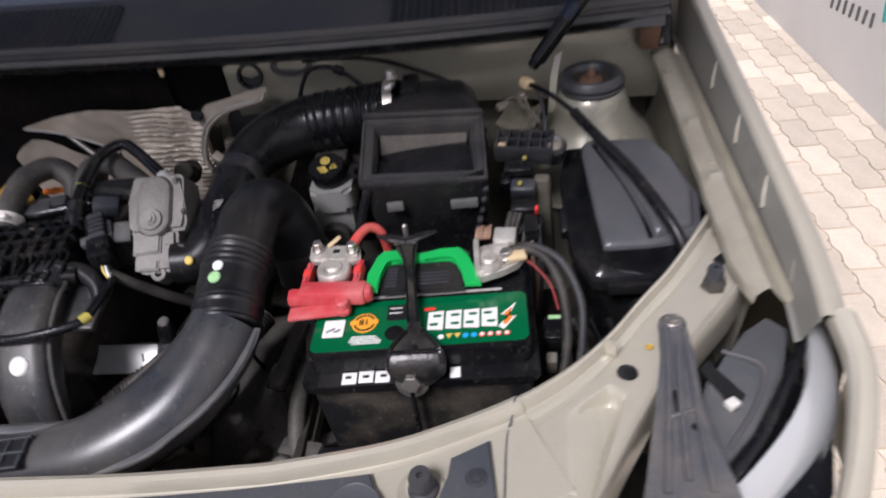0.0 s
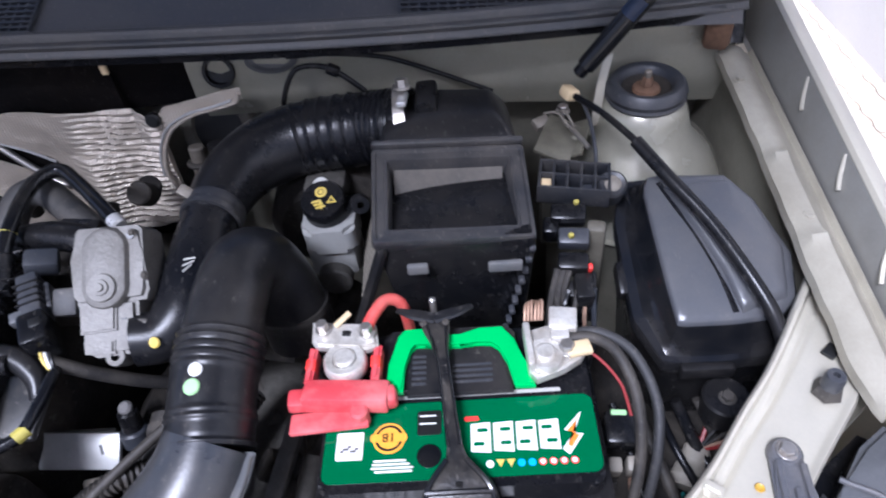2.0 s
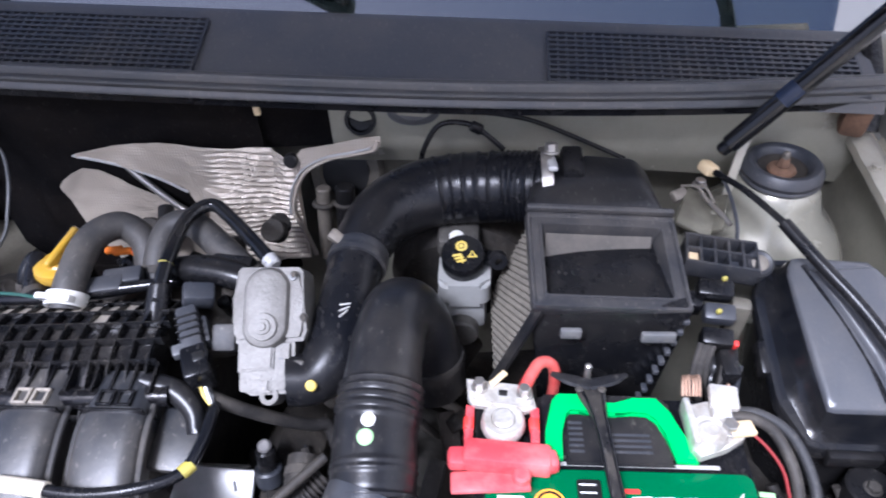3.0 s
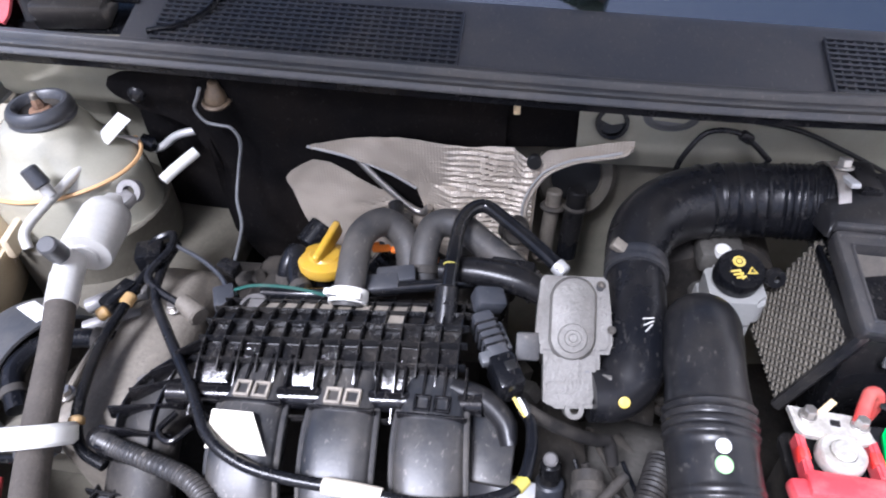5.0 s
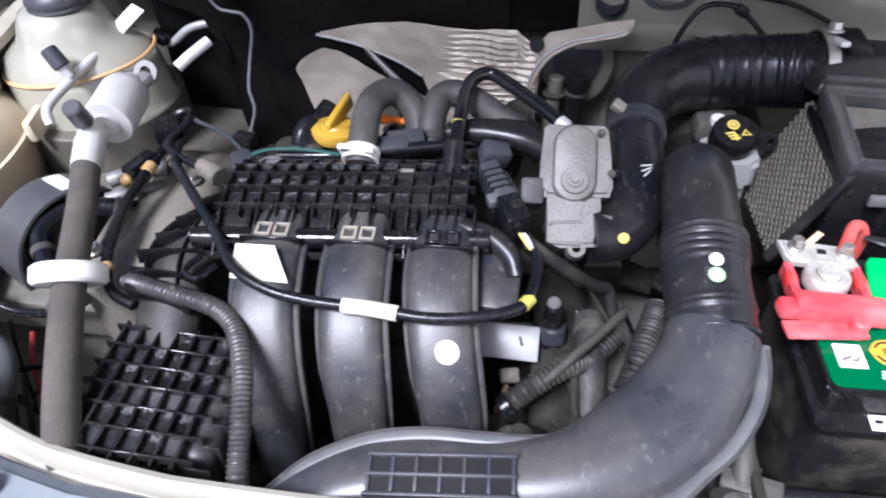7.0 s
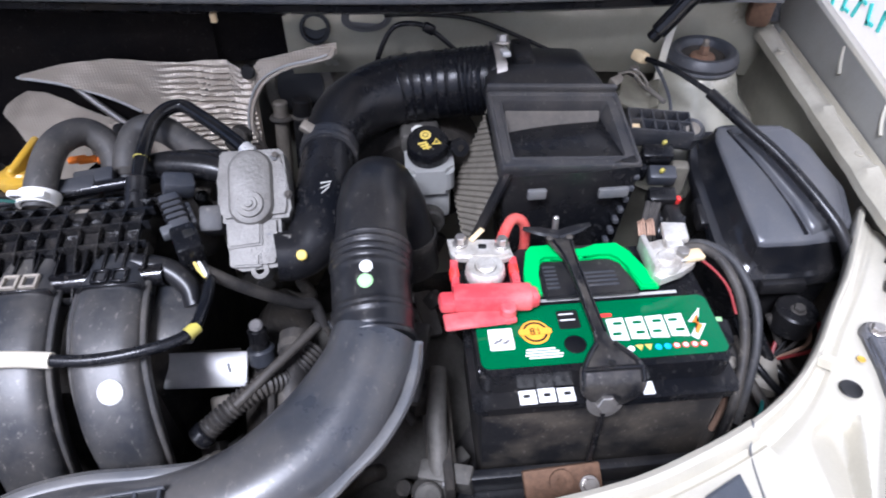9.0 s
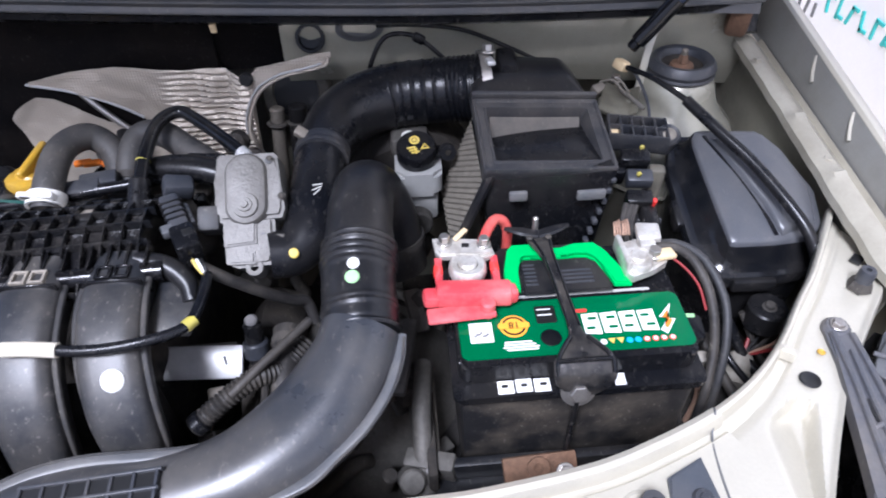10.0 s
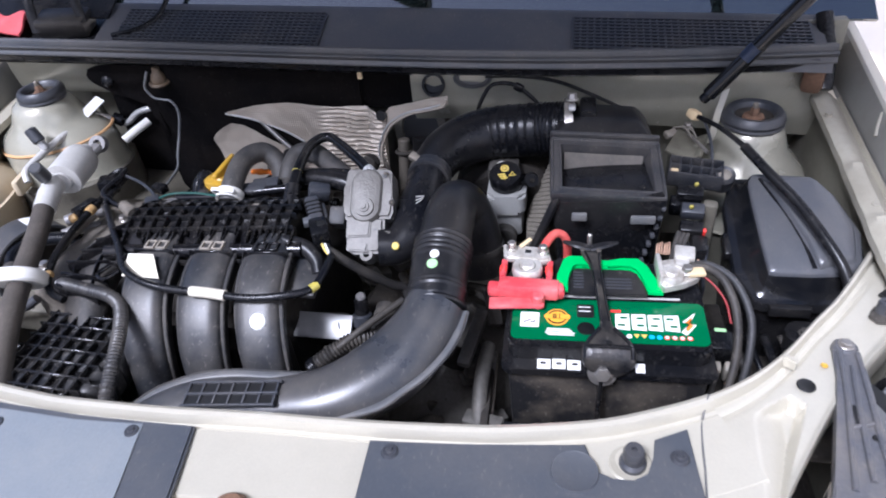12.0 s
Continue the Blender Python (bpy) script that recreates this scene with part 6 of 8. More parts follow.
part("ridge", tube([(0.272, 0.872, 1.006), (0.284, 0.848, 1.004), (0.296, 0.822, 1.000)], 0.0028, 8), "steel", mod)
part("lug", box((0.020, 0.014, 0.010), pose(0.250, 0.866, 1.006, 20, 0, 30), 0.003), "dull_alu", mod)
bolt(mod, (0.276, 0.884, 1.006), 0.006, 0.008)
for k in range(2):
    part("clip_wire", tube([(0.254 + 0.010 * k, 0.878, 1.010), (0.268 + 0.008 * k, 0.868, 1.016), (0.278 + 0.006 * k, 0.850, 1.008)], 0.0016, 6), "dull_alu", mod)
part("leg", box((0.04, 0.02, 0.16), pose(0.268, 0.85, 0.92), 0.004), "paint_dull", mod)
part("post", box((0.020, 0.016, 0.18), pose(0.292, 0.742, 0.888, 8, 0, -14), 0.005), "paint_grimy", mod, "dirty painted post")

# ---- brake fluid reservoir ----
res = thing("brake_fluid_reservoir", (0.005, 0.81, 0.90), "milky brake fluid reservoir with black cap and yellow symbols", "reservoir")
part("tank", prism(rrect(0.058, 0.058, 0.012, cx=0.010, cy=0.797), 0.925, 0.958, bevel=0.005), "reservoir", res)
part("tank_base", box((0.056, 0.055, 0.05), pose(0.006, 0.802, 0.905), 0.008), "reservoir", res)
part("tank_neck", cyl(0.022, 0.02, pose(0.008, 0.800, 0.965)), "reservoir", res)
part("tank_back", box((0.05, 0.04, 0.03), pose(0.002, 0.845, 0.957), 0.008), "grime_alu", res)
part("filler", cyl(0.0085, 0.012, pose(0.000, 0.832, 0.972)), "white_plastic", res)
cap_m = frame_to((0.009, 0.795, 0.976), (0.009, 0.778, 1.03)) @ pose(0, 0, 0, 0, 0, 12) @ Matrix.Diagonal((0.86, 0.86, 1, 1))
cap = part("cap", lathe([(0.026, -0.012), (0.0285, -0.011), (0.0285, 0.007), (0.0265, 0.010), (0.024, 0.0095), (0.0, 0.0095)], cap_m, 40), "plastic", res, "black screw cap")
part("symbol", lathe([(0, 0.0100), (0.0095, 0.0100), (0.0095, 0.0104), (0, 0.0104)], cap_m @ pose(0, 0.010, 0) @ Matrix.Diagonal((0.8, 0.8, 1, 1)), 20), "yellow", cap, "yellow symbol")
part("symbol_ring", lathe([(0.004, 0.0104), (0.0052, 0.0104), (0.0052, 0.0108), (0.004, 0.0108)], cap_m @ pose(0, 0.010, 0) @ Matrix.Diagonal((0.8, 0.8, 1, 1)), 18), "black", cap)
part("symbol", prism([(0.004, -0.008), (0.017, -0.010), (0.012, 0.001)], 0.0100, 0.0104, cap_m), "yellow", cap)
part("symbol_core", prism([(0.008, -0.0066), (0.0138, -0.0078), (0.0115, -0.002)], 0.0104, 0.0108, cap_m), "black", cap)
for k in range(3):
    part("symbol", box((0.012, 0.0028, 0.0005), cap_m @ pose(-0.008 + 0.002 * k, -0.002 - 0.0046 * k, 0.0102), 0), "yellow", cap)
part("symbol", box((0.0026, 0.013, 0.0005), cap_m @ pose(-0.003, -0.008, 0.0102), 0), "yellow", cap)
part("sensor_lug", lathe([(0.004, 0), (0.010, 0), (0.011, -0.008), (0.008, -0.012)], frame_to((0.048, 0.792, 0.972), (0.06, 0.74, 0.99)), 20), "plastic_dusty", res)
part("tab", box((0.012, 0.02, 0.006), pose(0.036, 0.80, 0.970), 0.002), "plastic", res)
booster = thing("brake_booster", (0.0, 0.90, 0.85), "dark brake booster drum behind the reservoir", "brake booster")
part("drum", along((0.0, 0.86, 0.87), (0.0, 0.95, 0.88), 0.09, segs=40, bevel=0.015), "grime", booster)
part("cylinder", along((0.005, 0.76, 0.885), (0.005, 0.87, 0.885), 0.02), "grime_alu", booster)

# ---- heat shield behind the engine ----
def heat_shield():
    t = thing("heat_shield", (-0.32, 0.95, 0.85), "crumpled embossed aluminium foil heat shield", "heat shield")

    def curve(pts):
        return lambda x: float(np.interp(x, [p[0] for p in pts], [p[1] for p in pts]))

    def skin(top, bot, xs, n):
        rows = []
        for j in range(n + 1):
            row = []
            for x in xs:
                z = top(x) + (bot(x) - top(x)) * j / n
                y = 0.936 - 0.10 * (1.03 - z)
                ridge = min(1.0, max(0.0, 1.5 - abs(x + 0.262) / 0.045)) * (0.45 + 0.55 * min(1, max(0, (1.03 - z) / 0.03)))
                fan = min(1.0, max(0.0, 1.4 - math.hypot(x + 0.405, (z - 0.935) * 1.3) / 0.035))
                y += ridge * 0.0030 * math.sin((z + 0.10 * x + 0.004 * noise.noise(Vector((x * 30, z * 30, 7)))) * 2 * math.pi / 0.0080) + fan * 0.0022 * math.sin((z - 0.35 * x) * 2 * math.pi / 0.0085) - 0.010 * math.exp(-((x + 0.31) / 0.02) ** 2) * (1 if z < 0.97 else 0.3)
                y += 0.007 * noise.noise(Vector((x * 14, z * 14, 0))) + 0.0018 * noise.noise(Vector((x * 55, z * 55, 3)))
                row.append((x, y, z))
            rows.append(row)
        return sheet(rows, 0.0008)
    up_top = curve([(-0.49, 1.0225), (-0.44, 1.032), (-0.374, 1.038), (-0.30, 1.030), (-0.235, 1.026), (-0.222, 1.014), (-0.205, 1.014), (-0.195, 1.025), (-0.16, 1.031), (-0.117, 1.040), (-0.095, 1.042)])
    up_bot = curve([(-0.49, 1.016), (-0.44, 1.007), (-0.39, 0.986), (-0.36, 0.966), (-0.347, 0.935), (-0.342, 0.85), (-0.200, 0.86), (-0.2005, 0.87), (-0.208, 0.90), (-0.2075, 0.97), (-0.205, 0.980), (-0.19, 1.0), (-0.16, 1.015), (-0.125, 1.021), (-0.095, 1.028)])
    part("upper_sheet", skin(up_top, up_bot, np.linspace(-0.49, -0.095, 80), 110), "foil", t)
    lo_top = curve([(-0.53, 0.974), (-0.522, 0.984), (-0.506, 0.994), (-0.49, 1.001), (-0.47, 0.997), (-0.455, 0.990), (-0.43, 0.976), (-0.41, 0.962), (-0.385, 0.950), (-0.357, 0.935), (-0.335, 0.930)])
    lo_bot = curve([(-0.53, 0.966), (-0.515, 0.92), (-0.50, 0.88), (-0.48, 0.85), (-0.335, 0.84)])
    part("lower_sheet", skin(lo_top, lo_bot, np.linspace(-0.53, -0.335, 44), 40), "foil", t)
    rim = [(-0.098, 0.936, 1.036), (-0.104, 0.935, 1.026), (-0.125, 0.934, 1.021), (-0.160, 0.932, 1.015), (-0.190, 0.930, 1.000), (-0.206, 0.927, 0.980), (-0.216, 0.924, 0.955), (-0.218, 0.920, 0.935), (-0.208, 0.917, 0.905), (-0.200, 0.914, 0.87)]
    part("rolled_edge", tube([(*p, 0.0046, 0.0030) for p in rim], segs=10), "foil", t, "rolled foil edge")
    part("edge_bead", tube([(p[0] - 0.004, p[1] - 0.003, p[2] + 0.003) for p in rim[1:8]], 0.0016, 8), "alu_white", t)
    part("rolled_edge", tube([(-0.495, 0.936, 1.019), (-0.44, 0.934, 1.006), (-0.39, 0.932, 0.985), (-0.358, 0.93, 0.965)], 0.0018, 8), "alu_white", t)
    part("bolt_head", cyl(0.009, 0.012, frame_to((-0.210, 0.932, 1.012), (-0.21, 0.9, 1.02))), "black", t)


heat_shield()
wire("dipstick_tube", [(-0.445, 0.945, 1.018), (-0.425, 0.938, 0.992), (-0.395, 0.93, 0.962), (-0.372, 0.925, 0.942), (-0.352, 0.92, 0.934), (-0.340, 0.918, 0.945)], 0.0048, "steel", "grey metal tube behind the heat shield", "pipe")
exh = thing("exhaust_manifold", (-0.3, 0.96, 0.8), "dark exhaust pipes behind the shield", "exhaust")
for k in range(3):
    part("pipe", tube([(-0.47 + 0.07 * k, 0.965, 0.98), (-0.44 + 0.06 * k, 0.962, 0.93), (-0.40 + 0.04 * k, 0.96, 0.86)], 0.010, 12), "iron", exh)
part("flange_plate", lathe([(0.030, -0.004), (0.034, 0.004), (0.046, 0.004), (0.052, -0.004)], frame_to((-0.155, 0.972, 0.965), (-0.155, 0.90, 0.99)) @ Matrix.Diagonal((1, 1.15, 1, 1)), 32), "paint_grimy", exh, "painted ring round the pipe opening")
part("opening", lathe([(0, -0.001), (0.033, -0.001), (0.033, -0.004)], frame_to((-0.155, 0.972, 0.965), (-0.155, 0.90, 0.99)) @ Matrix.Diagonal((1, 1.15, 1, 1)), 32), "black", exh)
for p, q in (((-0.183, 0.941, 0.940), (-0.1835, 0.940, 0.934)), ((-0.154, 0.942, 0.940), (-0.1545, 0.941, 0.934))):
    part("pipe_clamp", along(p, q, 0.0155), "iron", exh)
for p, q, r, mt in (((-0.181, 0.945, 0.960), (-0.190, 0.93, 0.85), 0.010, "dull_alu"), ((-0.152, 0.945, 0.962), (-0.160, 0.93, 0.86), 0.013, "plastic")):
    part("heater_stub", along(p, q, r), mt, exh)

# ---- top of the engine ----
oil = thing("oil_filler_cap", (-0.43, 0.765, 0.97), "yellow plastic oil filler cap with grip", "oil cap")
part("cap_disc", lathe([(0, 0.008), (0.024, 0.008), (0.029, 0.005), (0.030, -0.002), (0.027, -0.008), (0.018, -0.012)], pose(-0.430, 0.762, 0.990, -10, 5, 0), 36), "amber", oil)
part("grip", box((0.0085, 0.054, 0.020), pose(-0.427, 0.772, 1.006, 12, 0, -16), 0.004, segs=3), "amber", oil)
part("cap_step", lathe([(0, 0.0105), (0.016, 0.0105), (0.018, 0.008)], pose(-0.430, 0.762, 0.990, -10, 5, 0), 32), "amber", oil)
part("neck", cyl(0.024, 0.03, pose(-0.430, 0.764, 0.970)), "plastic", oil)

wire("coolant_hose", [(-0.386, 0.690, 1.000), (-0.386, 0.715, 1.016), (-0.386, 0.765, 1.026), (-0.368, 0.795, 1.022), (-0.346, 0.792, 1.004), (-0.337, 0.770, 0.985), (-0.336, 0.75, 0.965)], 0.0155, "rubber_grey", "bent dusty rubber vent hose", "hose", segs=18)
cl = thing("hose_clip", (-0.386, 0.695, 1.0), "white plastic hose clip on the manifold", "clip")
part("band", lathe([(0.016, -0.007), (0.0195, -0.007), (0.0195, 0.007), (0.016, 0.007)], frame_to((-0.386, 0.697, 1.006), (-0.386, 0.74, 1.03)), 28), "white_plastic", cl)
part("buckle", box((0.038, 0.007, 0.012), pose(-0.387, 0.688, 1.020, 30, 0, -6), 0.002), "white_plastic", cl)
for k in (-1, 1):
    part("slot", box((0.010, 0.001, 0.006), pose(-0.387 + 0.010 * k, 0.6845, 1.0215, 30, 0, -6), 0), "grey_print", cl)
wire("breather_hose", [(-0.322, 0.745, 0.975), (-0.322, 0.775, 1.0), (-0.314, 0.802, 1.013), (-0.290, 0.806, 1.014), (-0.258, 0.782, 1.008), (-0.225, 0.755, 1.0), (-0.20, 0.735, 0.99)], 0.0155, "rubber_grey", "bent dusty rubber breather hose", "hose", segs=18)
wire("coolant_hose", [(-0.472, 0.740, 0.96), (-0.470, 0.755, 0.985), (-0.462, 0.768, 0.995), (-0.456, 0.74, 0.985), (-0.44, 0.715, 0.98)], 0.011, "rubber", "short black vent hose", "hose", segs=14)
vent = thing("vacuum_hose", (-0.288, 0.69, 0.99), "black vacuum hose arching over the engine", "hose")
part("hose", tube([(-0.288, 0.690, 1.010), (-0.286, 0.735, 1.030), (-0.281, 0.785, 1.040), (-0.262, 0.808, 1.040), (-0.236, 0.790, 1.036), (-0.200, 0.755, 1.030), (-0.180, 0.735, 1.024)], 0.0075, 12), "gloss", vent)
part("fitting", along((-0.289, 0.678, 0.995), (-0.2885, 0.710, 1.018), 0.013, 0.011), "plastic", vent)
part("tip", along((-0.186, 0.741, 1.026), (-0.176, 0.732, 1.022), 0.008), "alu_white", vent)
part("mark", along((-0.287, 0.727, 1.0268), (-0.2867, 0.731, 1.0285), 0.0078), "olive", vent)

rail = thing("fuel_rail", (-0.35, 0.72, 0.98), "black fuel rail and pipes behind the manifold", "pipe")
part("pipe", tube([(-0.48, 0.706, 0.995), (-0.42, 0.706, 0.998), (-0.36, 0.716, 1.0), (-0.30, 0.728, 1.0), (-0.25, 0.735, 1.002), (-0.20, 0.728, 1.0)], 0.0065, 10), "gloss", rail)
part("pipe", tube([(-0.30, 0.742, 1.006, 0.012, 0.012), (-0.26, 0.740, 1.010, 0.016, 0.014), (-0.22, 0.732, 1.008, 0.016, 0.014), (-0.195, 0.722, 1.0, 0.012, 0.012)], segs=12), "plastic", rail)
for x, y in ((-0.36, 0.722), (-0.345, 0.735)):
    part("connector", box((0.040, 0.020, 0.016), pose(x, y, 1.0, 10, 0, 12), 0.003), "plastic_grey", rail)
part("connector", box((0.030, 0.022, 0.020), pose(-0.248, 0.700, 1.012, 10, 20, 20), 0.004), "plastic_grey", rail)
part("connector", box((0.046, 0.028, 0.024), pose(-0.228, 0.742, 1.005, 10, 0, -8), 0.004), "plastic", rail)
for x, y, z in ((-0.372, 0.785, 0.992), (-0.352, 0.787, 0.990), (-0.318, 0.778, 0.985), (-0.385, 0.79, 0.99)):
    part("orange_clip", box((0.020, 0.008, 0.006), pose(x, y, z, 10, 0, 10), 0.002), "orange_hot", rail, "orange plastic clip")
part("washer", lathe([(0.008, 0), (0.014, 0), (0.014, 0.004), (0.008, 0.004)], frame_to((-0.336, 0.765, 0.985), (-0.336, 0.74, 1.03)), 20), "alu_white", rail)
part("green_tube", tube([(-0.52, 0.708, 0.99), (-0.49, 0.71, 1.0), (-0.45, 0.708, 1.003), (-0.41, 0.70, 1.004)], 0.0018, 6), "dark_green", rail, "thin green tube")

con = thing("map_sensor", (-0.235, 0.65, 0.97), "grey plug connector with coloured wires", "connector")
cm = frame_to((-0.256, 0.686, 1.004), (-0.218, 0.606, 0.990))
part("plug", box((0.020, 0.030, 0.055), cm @ pose(0, 0, 0.030), 0.004), "plastic_grey", con)
part("shell", box((0.024, 0.036, 0.034), cm @ pose(0, 0, 0.068), 0.004), "plastic", con)
part("latch", box((0.006, 0.014, 0.03), cm @ pose(0.013, 0, 0.03), 0.002), "plastic_grey", con)
for k in range(4):
    part("grip_rib", box((0.0225, 0.0325, 0.0022), cm @ pose(0, 0, 0.016 + 0.008 * k), 0.0008), "plastic", con)
part("shell_slot", box((0.010, 0.037, 0.010), cm @ pose(0.004, 0, 0.066), 0.001), "black", con)
part("clip_tab", box((0.012, 0.010, 0.012), cm @ pose(-0.012, 0.010, 0.050), 0.002), "flange", con)
for k, c in enumerate(("yellow", "white", "black")):
    part("wire", tube([(-0.219 + 0.004 * k, 0.606, 0.992), (-0.214 + 0.004 * k, 0.598, 0.990), (-0.205, 0.59, 0.982)], 0.0016, 6), c, con)
part("sleeve", tube([(-0.210, 0.600, 0.986), (-0.188, 0.604, 0.962), (-0.160, 0.614, 0.930), (-0.138, 0.625, 0.905), (-0.125, 0.632, 0.893), (-0.118, 0.622, 0.87)], 0.0064, 12), "conduit", con)

har = thing("engine_harness", (-0.4, 0.52, 0.95), "black cable looped over the manifold with white tape", "cable")
part("cable", tube([(-0.605, 0.775, 0.992), (-0.604, 0.735, 0.992), (-0.590, 0.690, 0.995), (-0.555, 0.645, 0.998), (-0.505, 0.585, 0.998), (-0.470, 0.540, 0.998), (-0.438, 0.522, 0.992), (-0.40, 0.516, 0.986), (-0.34, 0.512, 0.984), (-0.29, 0.508, 0.982), (-0.245, 0.514, 0.982), (-0.213, 0.530, 0.980), (-0.203, 0.556, 0.985), (-0.203, 0.585, 0.985), (-0.21, 0.605, 0.975)], 0.0052, 10), "rubber", har)
part("tape", tube([(-0.366, 0.5135, 0.985), (-0.345, 0.5125, 0.9845), (-0.318, 0.510, 0.983)], 0.0070, 12), "paper", har, "white cloth tape")
part("yellow_band", tube([(-0.213, 0.5295, 0.9802), (-0.2065, 0.538, 0.9805)], 0.0060, 10), "olive", har, "yellow tape band")
wire("corrugated_conduit", [(-0.596, 0.552, 0.955), (-0.570, 0.540, 0.965), (-0.530, 0.528, 0.968), (-0.488, 0.515, 0.970), (-0.460, 0.494, 0.970), (-0.440, 0.455, 0.966), (-0.430, 0.415, 0.955), (-0.424, 0.375, 0.935), (-0.424, 0.36, 0.90)], 0.0084, "runner", "dusty corrugated cable conduit", "conduit", ripple=0.0007, pitch=0.0042, segs=14)
wire("corrugated_conduit", [(-0.228, 0.495, 0.87), (-0.200, 0.512, 0.885), (-0.170, 0.532, 0.893), (-0.145, 0.552, 0.880), (-0.12, 0.58, 0.885)], 0.0105, "conduit", "dusty corrugated cable conduit", "conduit", ripple=0.0012, pitch=0.005, segs=14)
wire("corrugated_conduit", [(-0.070, 0.630, 0.87), (-0.085, 0.590, 0.872), (-0.100, 0.550, 0.865), (-0.118, 0.512, 0.85)], 0.0135, "conduit", "dusty corrugated cable conduit", "conduit", ripple=0.0012, pitch=0.005, segs=14)
wire("coolant_hose", [(-0.145, 0.60, 0.885), (-0.144, 0.57, 0.88), (-0.145, 0.53, 0.868), (-0.147, 0.47, 0.83)], 0.0155, "conduit", "dusty rubber coolant hose", "hose", segs=18)
wire("wire_sleeve", [(-0.19, 0.512, 0.895), (-0.155, 0.543, 0.908), (-0.115, 0.585, 0.915)], 0.005, "conduit", "dusty black wire sleeve over the gearbox", "cable")
sens = thing("coolant_sensor", (-0.196, 0.555, 0.90), "black sensor plug below the throttle", "sensor")
part("body", along((-0.181, 0.600, 0.900), (-0.179, 0.575, 0.83), 0.010), "plastic", sens)
part("nut", cyl(0.007, 0.007, frame_to((-0.181, 0.601, 0.903), (-0.181, 0.59, 0.94))), "alu", sens)
part("collar", along((-0.1805, 0.592, 0.880), (-0.180, 0.586, 0.862), 0.014), "plastic_grey", sens)

brk = thing("aluminium_bracket", (-0.225, 0.55, 0.88), "flat aluminium bracket beside the manifold", "bracket")
part("plate", box((0.085, 0.036, 0.006), pose(-0.236, 0.578, 0.866, 38, 0, -3), 0.0015), "alu_white", brk)
part("leg", box((0.07, 0.006, 0.06), pose(-0.236, 0.594, 0.846), 0.002), "grime_alu", brk)
part("ink_mark", box((0.003, 0.010, 0.0006), pose(-0.212, 0.576, 0.8695, 38, 0, 20), 0), "grey_print", brk)
part("plug", box((0.020, 0.016, 0.016), pose(-0.222, 0.552, 0.842, 30, 0, 10), 0.003), "dull_alu", brk, "dirty white plug")
part("plug_lead", tube([(-0.224, 0.545, 0.836), (-0.232, 0.530, 0.82), (-0.240, 0.51, 0.80)], 0.003, 8), "copper", brk)

# ---- ribbed resonator and manifold neck ----
def resonator():
    t = thing("resonator_box", (-0.53, 0.45, 0.85), "oily black ribbed plastic resonator box", "resonator")
    m = pose(-0.531, 0.445, 0.912, -3, 5, -1)
    part("shell", box((0.100, 0.122, 0.044), m @ pose(0, 0, -0.0065), 0.008, segs=3), "plastic_oily", t)
    part("skirt", box((0.098, 0.116, 0.08), m @ pose(0, 0.004, -0.052), 0.01), "plastic_dusty", t)
    part("shoulder", box((0.046, 0.116, 0.056), m @ pose(0.052, 0, -0.008), 0.016, segs=4), "runner", t, "dusty rounded shoulder")
    rng = random.Random(5)
    for i in range(6):
        for j in range(6):
            part("rib_pocket", box((0.0150, 0.0185, 0.003), m @ pose(-0.0425 + 0.017 * i, -0.0508 + 0.0203 * j, 0.0210, rng.uniform(0, 16), rng.uniform(-6, 6), 0), 0), "runner" if (j == 5 and i < 2) or (j == 2 and i > 1) or (j == 0 and i % 2) else "pocket", t)
    for i in range(7):
        part("rib", box((0.0026, 0.136, 0.009), m @ pose(-0.051 + 0.102 * i / 6, -0.001, 0.0255), 0.0006, segs=1), "rib_oily", t)
        part("rib", box((0.0020, 0.005, 0.05), m @ pose(-0.051 + 0.102 * i / 6, -0.0635, -0.002), 0.0006, segs=1), "plastic_dusty", t)
    for j in range(7):
        part("rib", box((0.126, 0.0026, 0.009), m @ pose(0.003, -0.061 + 0.122 * j / 6, 0.0255), 0.0006, segs=1), "rib_oily", t)
        part("rib", box((0.030, 0.0020, 0.050), m @ pose(0.063, -0.061 + 0.122 * j / 6, -0.0065), 0.0006, segs=1), "plastic_dusty", t)
    n = thing("manifold_neck", (-0.54, 0.58, 0.9), "ribbed black plastic neck between manifold and resonator", "air duct")
    part("neck", tube([(-0.500, 0.640, 0.968, 0.03, 0.024), (-0.530, 0.620, 0.962, 0.032, 0.024), (-0.552, 0.580, 0.950, 0.032, 0.024), (-0.552, 0.535, 0.930, 0.034, 0.024), (-0.545, 0.495, 0.905, 0.035, 0.024)], segs=18), "conduit", n)
    for k in range(6):
        a = k / 5
        x, y, z = -0.512 - 0.04 * min(1, a * 1.6), 0.640 - 0.11 * a, 0.992 - 0.035 * a
        part("rib", box((0.066, 0.0028, 0.018), pose(x, y, z, 0, 8, 60 * (1 - a) - 10), 0.001), "plastic_oily", n)
    for s in (-1, 1):
        part("rib", tube([(-0.505 + 0.01 * s, 0.645 + 0.012 * s, 0.992), (-0.540 + 0.012 * s, 0.615 + 0.01 * s, 0.987), (-0.556 + 0.016 * s, 0.575, 0.974), (-0.552 + 0.016 * s, 0.535, 0.954)], 0.0016, 6, flat=3), "plastic_oily", n)
    part("loop_bracket", tube([(-0.500, 0.560, 0.975), (-0.515, 0.545, 0.972), (-0.530, 0.555, 0.972), (-0.520, 0.572, 0.975)], 0.003, 8), "plastic_oily", n)


resonator()

